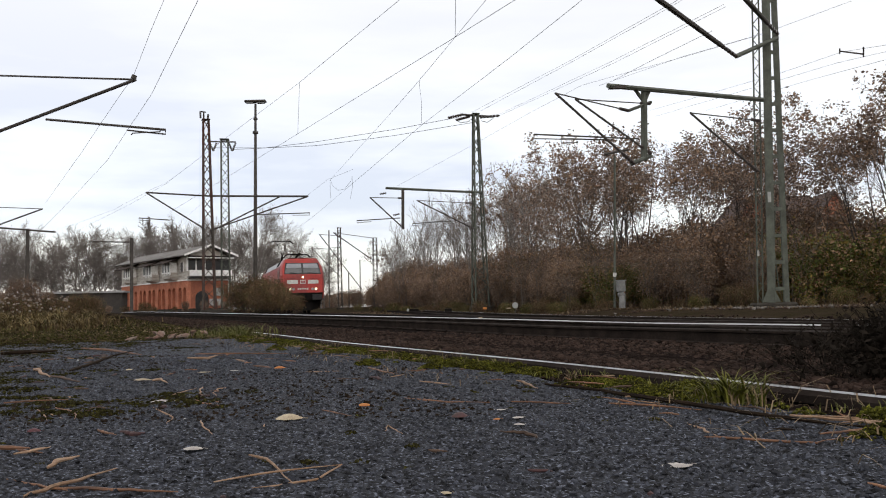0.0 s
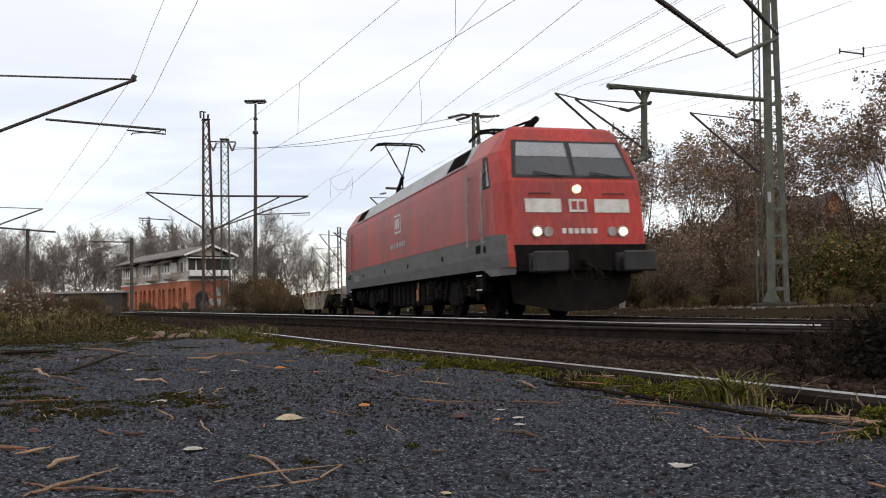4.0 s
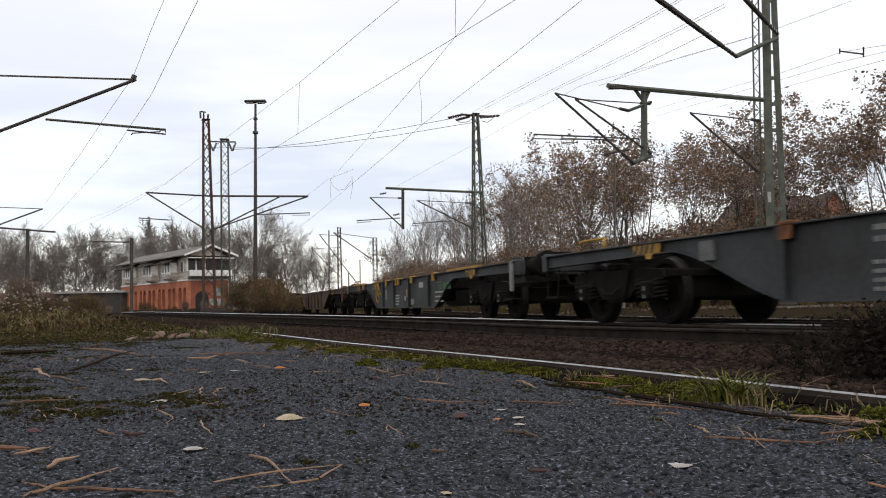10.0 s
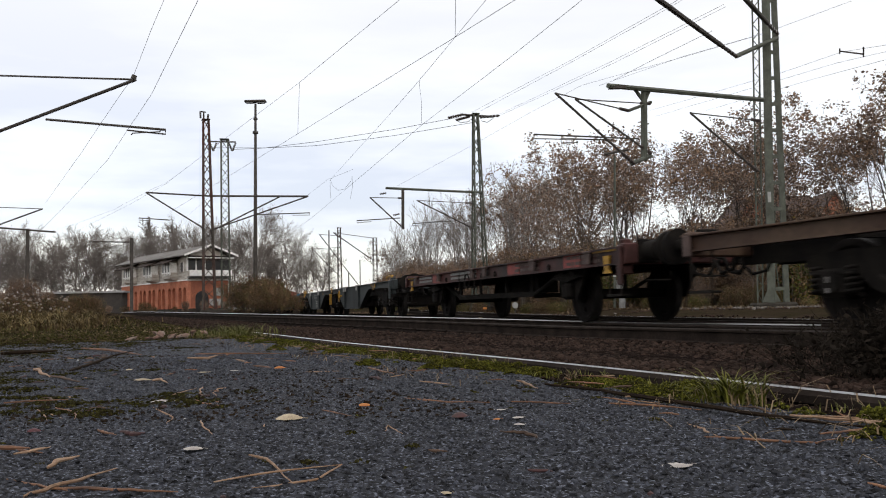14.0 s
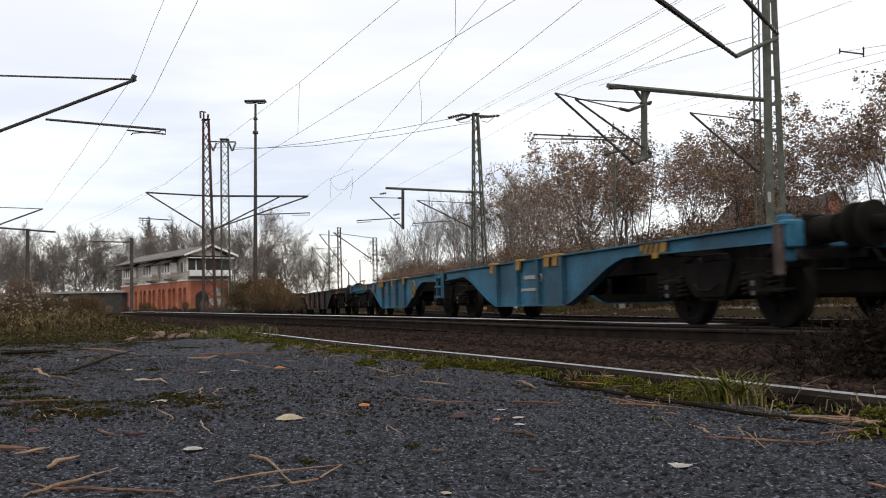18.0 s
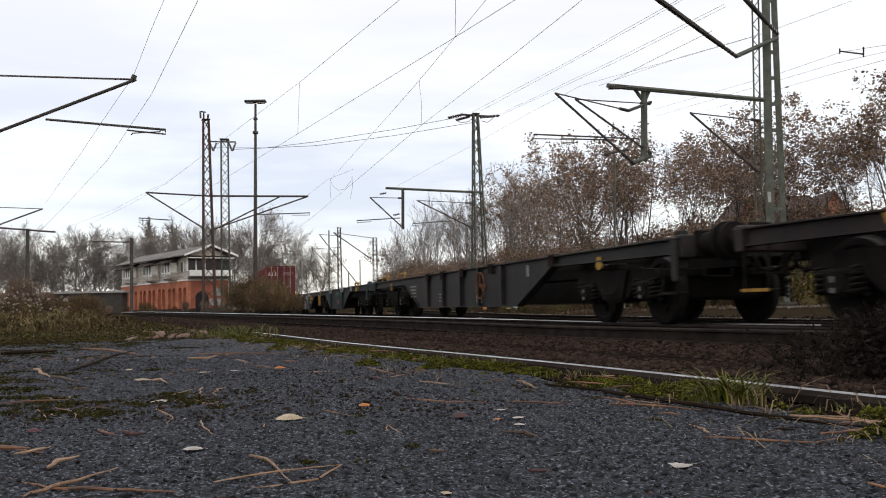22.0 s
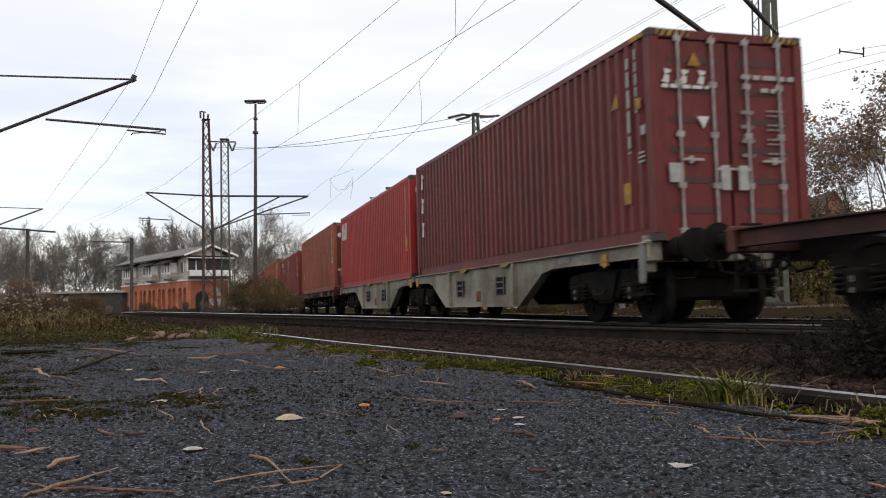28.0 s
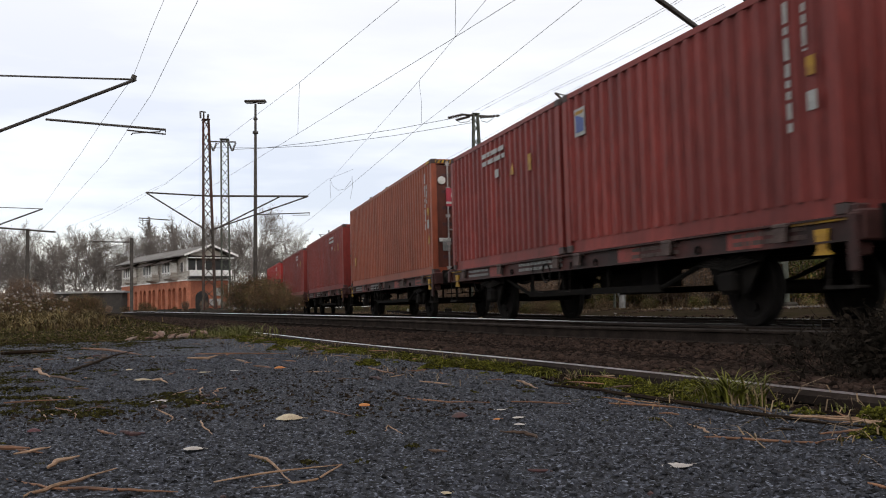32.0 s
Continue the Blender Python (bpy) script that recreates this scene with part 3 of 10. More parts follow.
def y25_frame():
    """Frame of a freight bogie: two cranked side frames, a bolster and end beams."""
    sh = Shape()
    prof = [(-1.28, 0.64), (-1.20, 0.76), (-0.62, 0.80), (0.62, 0.80), (1.20, 0.76), (1.28, 0.64), (1.05, 0.62), (0.62, 0.58), (0.42, 0.40), (0.22, 0.31), (-0.22, 0.31), (-0.42, 0.40), (-0.62, 0.58), (-1.05, 0.62)]
    for s in (-1, 1):
        sh.prism(prof, s * 0.94, s * 1.06)
        sh.prism([(-0.5, 0.78), (0.5, 0.78), (0.30, 0.36), (-0.30, 0.36)], s * 1.06, s * 1.11)
        sh.box(0, s * 1.0, 0.84, 0.34, 0.20, 0.10, ch=0.02)
    # added dark block, no real part: shuts out daylight between the wheels
    sh.box(0, 0, 0.66, 0.55, 1.95, 0.26, ch=0.03).box(0, 0, 0.52, 2.5, 1.25, 0.40, ch=0.05)
    for x in (-1.27, 1.27):
        sh.box(x, 0, 0.70, 0.10, 2.0, 0.12, ch=0.02)
    for x in (-0.38, 0.38):
        for s in (-1, 1):
            sh.rod((x, s * 0.75, 0.48), (x * 0.7, s * 0.75, 0.82), 0.035, 6)
    return sh


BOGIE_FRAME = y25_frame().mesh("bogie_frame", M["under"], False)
AXLEBOX = Shape().box(0, 0, 0, 0.34, 0.20, 0.30, ch=0.05).box(0, -0.02, 0.10, 0.62, 0.16, 0.07, ch=0.02).rod((0, -0.13, 0.0), (0, 0.05, 0.0), 0.115, 12).mesh("axlebox", M["under2"], False)
SPRING = coil(0, 0, -0.03, 0.26, 0.075, 5).mesh("spring", M["under2"], True)
BRAKE_ROD = Shape().pipe([(-0.25, -1.15, 0.52), (-0.12, -1.16, 0.44), (0.12, -1.16, 0.44), (0.25, -1.15, 0.52)], 0.018, 5).mesh("brake_rod", M["under2"])
WHITE_MARK = Shape().box(0, 0, 0, 0.035, 0.012, 0.06).box(0, 0, -0.11, 0.035, 0.012, 0.05).mesh("paint_mark", mat("faded_mark", (0.20, 0.19, 0.18), 0.8, 0, (0.10, 0.09, 0.085), 20.0))


def bogie(parent, x):
    b = part("bogie", BOGIE_FRAME, None, parent, "black two-axle bogie", at=pose(x, 0, 0))
    for ax in (-0.9, 0.9):
        w = part("wheelset", WHEEL_46, None, b, at=pose(ax, 0, 0.46))
        WHEELS.append((w, (ax, 0, 0.46), 0.46))
        for s in (-1, 1):
            part("axlebox", AXLEBOX, None, b, at=pose(ax, s * 1.0, 0.47, 0, 0, 0 if s < 0 else 180))
            for dx in (-0.23, 0.23):
                part("spring", SPRING, None, b, at=pose(ax + dx, s * 1.02, 0.37))
        part("paint_mark", WHITE_MARK, None, b, "white paint mark", at=pose(ax, -1.145, 0.50))
    part("brake_rod", BRAKE_ROD, None, b)
    return b


BUFFER = Shape().rod((0, 0, 0), (0.34, 0, 0), 0.145, 12).rod((0.30, 0, 0), (0.56, 0, 0), 0.085, 12).rod((0.56, 0, 0), (0.62, 0, 0), 0.235, 18, r2=0.225).box(-0.01, 0, 0, 0.04, 0.34, 0.34, ch=0.015).mesh("buffer", M["under"], True)
COUPLING = Shape().box(0.12, 0, 0, 0.24, 0.10, 0.14, ch=0.02).rod((0.2, 0, -0.02), (0.42, 0, -0.12), 0.03, 6).ring((0.47, 0, -0.22), "y", 0.11, 0.025, 12, 5).pipe([(0.05, 0.28, -0.05), (0.25, 0.28, -0.30), (0.5, 0.26, -0.34), (0.7, 0.2, -0.15)], 0.022, 6).pipe([(0.05, -0.28, -0.05), (0.25, -0.28, -0.32), (0.5, -0.26, -0.36), (0.7, -0.2, -0.15)], 0.022, 6).mesh("coupling", M["under"])


def buffers(parent, x, d, z=1.03):
    """A pair of buffers and the screw coupling on one end; d is the way out."""
    for y in (-0.875, 0.875):
        part("buffer", BUFFER, None, parent, "black round-headed buffer", at=pose(x, y, z, 0, 0, 0 if d > 0 else 180))
    part("coupling", COUPLING, None, parent, "screw coupling with brake hoses", at=pose(x, 0, z - 0.02, 0, 0, 0 if d > 0 else 180))


def bars(rows, w, h, gap, ch, rnd, k=0):
    """Illegible lettering as short plain bars: rows of bars of one height, in a plane y = 0, on x and z."""
    sh = Shape()
    for j in range(rows):
        x = -w / 2
        z = (rows - 1) * gap / 2 - j * gap
        while x < w / 2 - 0.02:
            b = rnd.uniform(1.2, 4.5) * h
            b = min(b, w / 2 - x)
            sh.box(x + b / 2, 0, z, b, 0.006, h, k)
            x += b + h * 0.7
    return sh


def wagon_paint(key, col, dirt, rough=0.6):
    return mat("wagon_" + key, tuple(v * 0.62 for v in col), rough, 0, tuple(v * 0.55 for v in dirt), 1.1, (0.40, 0.62), 0.12, 40.0, 14.0, spec=0.22)


WP = dict(
    cream=wagon_paint("cream", (0.78, 0.72, 0.60), (0.56, 0.48, 0.37)),
    white=wagon_paint("white", (0.44, 0.405, 0.335), (0.24, 0.20, 0.15)),
    grey=wagon_paint("grey", (0.075, 0.080, 0.083), (0.050, 0.050, 0.050)),
    slate=wagon_paint("slate", (0.060, 0.072, 0.075), (0.035, 0.040, 0.041)),
    brown=wagon_paint("rusty_brown", (0.085, 0.045, 0.030), (0.16, 0.10, 0.065)),
    blue=wagon_paint("blue", (0.046, 0.225, 0.360), (0.050, 0.135, 0.200)),
    dark_red=wagon_paint("dirty_red", (0.055, 0.032, 0.030), (0.024, 0.019, 0.018)),
    soot=wagon_paint("soot", (0.040, 0.034, 0.031), (0.024, 0.021, 0.020)),
    rust_red=wagon_paint("rust_red", (0.125, 0.040, 0.030), (0.055, 0.024, 0.020)),
    flat_red=wagon_paint("flat_red", (0.115, 0.035, 0.030), (0.040, 0.024, 0.022)),
)
M["fresh_panel"] = mat("fresh_panel", (0.26, 0.050, 0.042), 0.55, 0, (0.15, 0.040, 0.034), 6.0, spec=0.2)
M["green_mark"] = mat("green_mark", (0.025, 0.125, 0.035), 0.6, 0, (0.035, 0.085, 0.035), 6.0)
M["dull_green_mark"] = mat("dull_green_mark", (0.055, 0.115, 0.030), 0.6, 0, (0.06, 0.08, 0.04), 6.0)
M["teal_mark"] = mat("teal_mark", (0.01, 0.17, 0.12), 0.5, 0, (0.02, 0.12, 0.09), 6.0)
M["mark_white"] = mat("lettering_white", (0.36, 0.36, 0.34), 0.6, 0, (0.28, 0.28, 0.27), 9.0)
M["mark_grey"] = mat("lettering_grey", (0.20, 0.20, 0.19), 0.6, 0, (0.14, 0.14, 0.135), 9.0)
M["orange_mark"] = mat("orange_mark", (0.45, 0.14, 0.03), 0.5, 0, (0.36, 0.10, 0.03), 9.0)
M["tab_rust"] = mat("rusty_flap", (0.21, 0.085, 0.036), 0.75, 0, (0.085, 0.042, 0.028), 7.0, (0.35, 0.65), 0.3, 60.0, spec=0.1)
M["tab_dusty"] = mat("dusty_flap", (0.105, 0.072, 0.064), 0.7, 0, (0.060, 0.042, 0.038), 6.0, spec=0.2)

HALF_W = 1.22
CROSS = Shape().box(0, 0, 0, 0.12, 2.3, 0.16).mesh("cross_beam", M["under"])


def hump(lf, hi, lo, ends, thin):
    """Outline of a side frame: deep between the bogies, thin over them. lf: half the deep length about mid; ends: the two ends in x."""
    x0, x1, mid = ends
    ramp = 1.75 if lf > 2 else 2.05
    prof = [(x0, 1.10), (x1, 1.10), (x1, 1.10 - thin)]
    for i in range(0, 9):
        t = i / 8
        x = mid + lf + ramp * (1 - t)
        z = hi - (hi - lo) * (0.35 * t + 0.65 * (0.5 - 0.5 * math.cos(math.pi * min(1, t * 0.90 + 0.02))) / (0.5 - 0.5 * math.cos(math.pi * 0.92)))
        prof.append((x, z))
    prof += [(mid + lf, lo), (mid - lf, lo)]
    for i in range(8, -1, -1):
        t = i / 8
        x = mid - lf - ramp * (1 - t)
        z = hi - (hi - lo) * (0.35 * t + 0.65 * (0.5 - 0.5 * math.cos(math.pi * min(1, t * 0.90 + 0.02))) / (0.5 - 0.5 * math.cos(math.pi * 0.92)))
        prof.append((x, z))
    prof.append((x0, 1.10 - thin))
    return prof


def angled_short(lf, hi, lo, ends, thin):
    x0, x1, mid = ends
    return [(x0, 1.10), (x1, 1.10), (x1, 1.10 - thin), (mid + lf + 1.6, 0.92), (mid + lf + 1.15, 0.86), (mid + lf, lo), (mid - lf, lo), (mid - lf - 1.15, 0.86), (mid - lf - 1.6, 0.92), (x0, 1.10 - thin)]


def angled(lf, hi, lo, ends, thin):
    x0, x1, mid = ends
    return [(x0, 1.10), (x1, 1.10), (x1, 1.10 - thin), (mid + lf + 1.7, hi), (mid + lf, lo), (mid - lf, lo), (mid - lf - 1.7, hi), (x0, 1.10 - thin)]


FLAP = Shape().prism([(-0.09, 0.0), (0.10, 0.0), (0.07, -0.15), (-0.12, -0.15)], -0.035, 0.0).box(0.0, 0.03, 0.02, 0.24, 0.14, 0.05, ch=0.012)
FLAP_ME = {}


def flap(parent, x, m_name, s=-1, z=1.10):
    if m_name not in FLAP_ME:
        FLAP_ME[m_name] = FLAP.mesh("container_flap", M[m_name])
    return part("container_flap", FLAP_ME[m_name], None, parent, "hinged container lock flap", at=pose(x, s * (HALF_W + 0.045), z, 0, 0, 0 if s < 0 else 180))


HANDWHEEL = {}


def handwheel(parent, x, m_name, z=0.78, r=0.27):
    key = (m_name, r)
    if key not in HANDWHEEL:
        sh = Shape().ring((0, 0, 0), "y", r, 0.015, 24, 6)
        for i in range(3):
            a = math.pi / 2 + 2 * math.pi * i / 3
            sh.rod((0, 0, 0), (r * math.cos(a), 0, r * math.sin(a)), 0.012, 6)
        sh.rod((0, -0.02, 0), (0, 0.12, 0), 0.035, 8)
        HANDWHEEL[key] = sh.mesh("handwheel", M[m_name], True)
    return part("handwheel", HANDWHEEL[key], None, parent, "round brake handwheel", at=pose(x, -HALF_W - 0.12, z))


def end_fittings(w, x, d, paint, step_mat, upright_mat):
    """Headstock, buffers, corner upright, step and handrail at an end; d is the way out."""
    hs_ = Shape().box(x - d * 0.09, 0, 1.0, 0.18, 2.5, 0.30, ch=0.02)
    if d > 0:
        hs_.box(x - d * 0.14, -1.15, 0.96, 0.10, 0.16, 0.50, ch=0.015)
    part("headstock", hs_, paint, w)
    buffers(w, x, d)
    part("corner_upright", Shape().box(x - d * 0.12, -1.27, 0.84 if d > 0 else 0.98, 0.14, 0.05, 0.56 if d > 0 else 0.27, ch=0.015), upright_mat, w)
    st = Shape()
    st.box(x - d * 0.32, -1.18, 0.42, 0.42, 0.16, 0.03, ch=0.008)
    st.rod((x - d * 0.14, -1.24, 0.42), (x - d * 0.14, -1.24, 0.9), 0.014, 6).rod((x - d * 0.50, -1.24, 0.42), (x - d * 0.50, -1.20, 0.95), 0.014, 6)
    part("footstep", st, M["under2"], w)
    part("step_edge", Shape().box(x - d * 0.32, -1.265, 0.42, 0.42, 0.012, 0.036), step_mat, w)
    part("grab_rail", Shape().pipe([(x + d * 0.03, -0.95, 0.74), (x + d * 0.03, -0.95, 0.62), (x + d * 0.03, -0.55, 0.62), (x + d * 0.03, -0.55, 0.74)], 0.014, 6), M["under2"], w)


def end_rail(w, x, d, paint):
    """A low tubular rail over the end platform."""
    part("platform_rail", Shape().pipe([(x, -1.1, 1.13), (x, -1.1, 1.26), (x - d * 0.05, -1.05, 1.29), (x - d * 0.75, -1.05, 1.29), (x - d * 0.80, -1.1, 1.25), (x - d * 0.80, -1.1, 1.13)], 0.022, 7), paint, w, "yellow tube rail")


def hazard_plate(w, x, rnd, paint="yellow"):
    """A jacking bracket striped in yellow and black, below the sill."""
    sh = Shape().prism([(-0.34, 0.0), (0.34, 0.0), (0.30, -0.13), (0.14, -0.13), (0.10, -0.20), (-0.02, -0.20), (-0.04, -0.13), (-0.30, -0.13)], -0.02, 0.0)
    p = part("striped_bracket", sh, M[paint], w, "yellow bracket with black slanting stripes", at=pose(x, -HALF_W - 0.03, 1.09))
    st = Shape()
    for i in range(4):
        st.prism([(-0.24 + i * 0.13, -0.005), (-0.19 + i * 0.13, -0.005), (-0.25 + i * 0.13, -0.125), (-0.30 + i * 0.13, -0.125)], -0.026, -0.018)
    part("stripe", st, M["rubber"], p)


def sill(w, prof, paint, ribs=(), rib_mat=None, lo=0.30):
    """Both side frames with their top and bottom flanges and stiffeners."""
    for s in (-1, 1):
        sh = Shape().prism(prof, s * HALF_W, s * (HALF_W - 0.03))
        x0, x1 = prof[0][0], prof[1][0]
        sh.box((x0 + x1) / 2, s * (HALF_W - 0.03), 1.105, x1 - x0, 0.20, 0.022, ch=0.004)
        # flange along the lower rim
        low = [q for q in prof[2:]]
        for (xa, za), (xb, zb) in zip(low, low[1:]):
            if abs(xa - xb) > 0.02:
                sh.add([(xa, s * (HALF_W + 0.045), za), (xb, s * (HALF_W + 0.045), zb), (xb, s * (HALF_W - 0.12), zb), (xa, s * (HALF_W - 0.12), za), (xa, s * (HALF_W + 0.045), za - 0.022), (xb, s * (HALF_W + 0.045), zb - 0.022), (xb, s * (HALF_W - 0.12), zb - 0.022), (xa, s * (HALF_W - 0.12), za - 0.022)], [(0, 1, 2, 3), (4, 5, 6, 7), (0, 1, 5, 4), (2, 3, 7, 6)])
        part("side_frame", sh, paint, w)
        # near-black lining: shade put into colour over the frame's painted inner face
        part("inner_web", Shape().prism(prof, s * (HALF_W - 0.034), s * (HALF_W - 0.044)), M["under"], w, "near-black lining for the shade inside the frame")
        for x in ribs:
            part("stiffener", Shape().prism([(x - 0.06, 1.09), (x + 0.06, 1.09), (x + 0.045, lo + 0.01), (x - 0.045, lo + 0.01)], s * (HALF_W + 0.075), s * HALF_W), rib_mat or paint, w)
    x0, x1 = prof[0][0], prof[1][0]
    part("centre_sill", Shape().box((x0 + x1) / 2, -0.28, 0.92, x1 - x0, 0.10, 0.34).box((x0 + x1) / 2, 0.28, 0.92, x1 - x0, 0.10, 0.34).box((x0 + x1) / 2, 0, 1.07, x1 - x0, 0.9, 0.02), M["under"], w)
    n = int((x1 - x0) / 2.2)
    for i in range(1, n):
        part("cross_beam", CROSS, None, w, at=pose(x0 + (x1 - x0) * i / n, 0, 0.98))


def letters(w, x, z, wd, rows, h, gap, m_name, seed, name="lettering"):
    part(name, bars(rows, wd, h, gap, 0, random.Random(seed)), M[m_name], w, at=pose(x, -HALF_W - 0.007, z))


def outline(w, x, z, wd, ht, m_name="mark_grey"):
    """An empty painted frame round a block of markings."""
    sh = Shape().box(0, 0, ht / 2, wd, 0.006, 0.014).box(0, 0, -ht / 2, wd, 0.006, 0.014)
    for k in (-1, 0.1, 1):
        sh.box(k * wd / 2, 0, 0, 0.014, 0.006, ht)
    part("painted_frame", sh, M[m_name], w, at=pose(x, -HALF_W - 0.007, z))


def panel(w, x, z, wd, ht, m_name, name="label_plate", deep=0.012):
    part(name, Shape().box(0, 0, 0, wd, deep, ht, ch=0.0), M[m_name], w, at=pose(x, -HALF_W - deep / 2 - 0.002, z))


def logo_rays(w, x, z, k, m_name, tail=0.55):
    """A company mark drawn as plain slanting strokes."""
    sh = Shape()
    for i in range(3):
        sh.box(0.05 * i, 0, 0.09 - i * 0.07, 0.42 - 0.10 * i, 0.006, 0.028)
    sh.prism([(-0.10, -0.02), (-0.05, -0.02), (-0.12, -0.14), (-0.17, -0.14)], -0.003, 0.003)
    for i in range(4):
        sh.box(0.42 + i * 0.17, 0, 0.0, 0.12, 0.006, 0.17)
    part("company_mark", sh, M[m_name], w, at=pose(x, -HALF_W - 0.008, z) @ Matrix.Diagonal((k, 1, k, 1)))


def wagon_long(u_mid, paint, label, shape, flaps=(), flap_mat="tab_rust", ribs=(), wheel=None, step_mat="under2", upright=None, stripes=(), lf=3.55, front=9.25, rear=9.25):
    """A four-axle container wagon, empty, for one and a half boxes; x runs forward from its middle."""
    w = thing("container_wagon", label, "freight wagon", "train of container wagons")
    prof = shape(lf, 0.96, 0.30, (-rear, front, 0.0), 0.17)
    sill(w, prof, paint, ribs)
    for x in (-7.1, 7.1):
        bogie(w, x)
    for x, d in ((front + 0.02, 1), (-rear - 0.02, -1)):
        end_fittings(w, x, d, paint, M[step_mat], M[upright] if upright else paint)
    for x in flaps:
        flap(w, x, flap_mat)
        flap(w, x, flap_mat, 1)
    if wheel:
        handwheel(w, wheel[0], wheel[1], wheel[2] if len(wheel) > 2 else 0.76)
    for x in stripes:
        hazard_plate(w, x, None)
    box = Shape().box(1.2, -0.35, 0.62, 0.9, 0.45, 0.36, ch=0.03).rod((-1.8, 0.2, 0.62), (-0.6, 0.2, 0.62), 0.17, 12).pipe([(-8.5, 0.5, 0.78), (8.5, 0.5, 0.78)], 0.025, 6)
    part("brake_gear", box, M["under"], w)
    TRAIN.append((w, u_mid, 14.2))
    return w


def wagon_half(u_joint, lead, paint, label, flaps=(), flap_mat="tab_rust", ribs=(), wheel=None, stripes=(), middle=True, lf=1.6, shape=None, step_mat="under2", upright=None, box_frame=None, out=7.05):
    """One half of a wagon in two halves that share a bogie at the joint. lead: the half in front."""
    w = thing("articulated_wagon", label, "freight wagon", "train of container wagons")
    d = 1 if lead else -1
    # its own origin lies midway between its bogies; the joint is at x = -5.4 * d
    out_x, in_x = out * d, -5.02 * d
    mid = -0.05 * d
    prof = (shape or hump)(lf, 0.97, 0.30, (min(out_x, in_x), max(out_x, in_x), mid), 0.17)
    sill(w, prof, paint, ribs)
    bogie(w, 5.4 * d)
    if middle:
        bogie(w, -5.4 * d)
    end_fittings(w, out_x, d, paint, M[step_mat], M[upright] if upright else paint)
    part("joint_beam", Shape().box(in_x - 0.10 * d, 0, 1.0, 0.16, 2.3, 0.22, ch=0.02).box(in_x - 0.28 * d, 0, 0.93, 0.24, 0.6, 0.2, ch=0.03), M["under"], w)
    for x in flaps:
        flap(w, x, flap_mat)
        flap(w, x, flap_mat, 1)
    if wheel:
        handwheel(w, wheel[0], wheel[1], wheel[2] if len(wheel) > 2 else 0.76, 0.22)
    for x in stripes:
        hazard_plate(w, x, None)
    if box_frame:
        x = in_x - 0.33 * d
        part("ladder_frame", Shape().box(x, -HALF_W - 0.05, 0.86, 0.40, 0.05, 0.05).box(x, -HALF_W - 0.05, 0.50, 0.40, 0.05, 0.05).box(x - 0.19, -HALF_W - 0.05, 0.70, 0.045, 0.05, 0.48).box(x + 0.19, -HALF_W - 0.05, 0.70, 0.045, 0.05, 0.48), M[box_frame], w, "square steel step frame")
        part("grab_hoop", Shape().pipe([(x - 0.1, -HALF_W, 1.0), (x - 0.1, -HALF_W, 1.18), (x + 0.1, -HALF_W, 1.18), (x + 0.1, -HALF_W, 1.0)], 0.018, 6), M[box_frame], w)
    part("brake_gear", Shape().rod((-1.2, 0.1, 0.62), (0.2, 0.1, 0.62), 0.17, 12).pipe([(-6, 0.5, 0.78), (6, 0.5, 0.78)], 0.025, 6).box(0.9, 0.3, 0.60, 0.6, 0.4, 0.3, ch=0.03), M["under"], w)
    TRAIN.append((w, u_joint - 5.4 * d, 10.8))
    return w


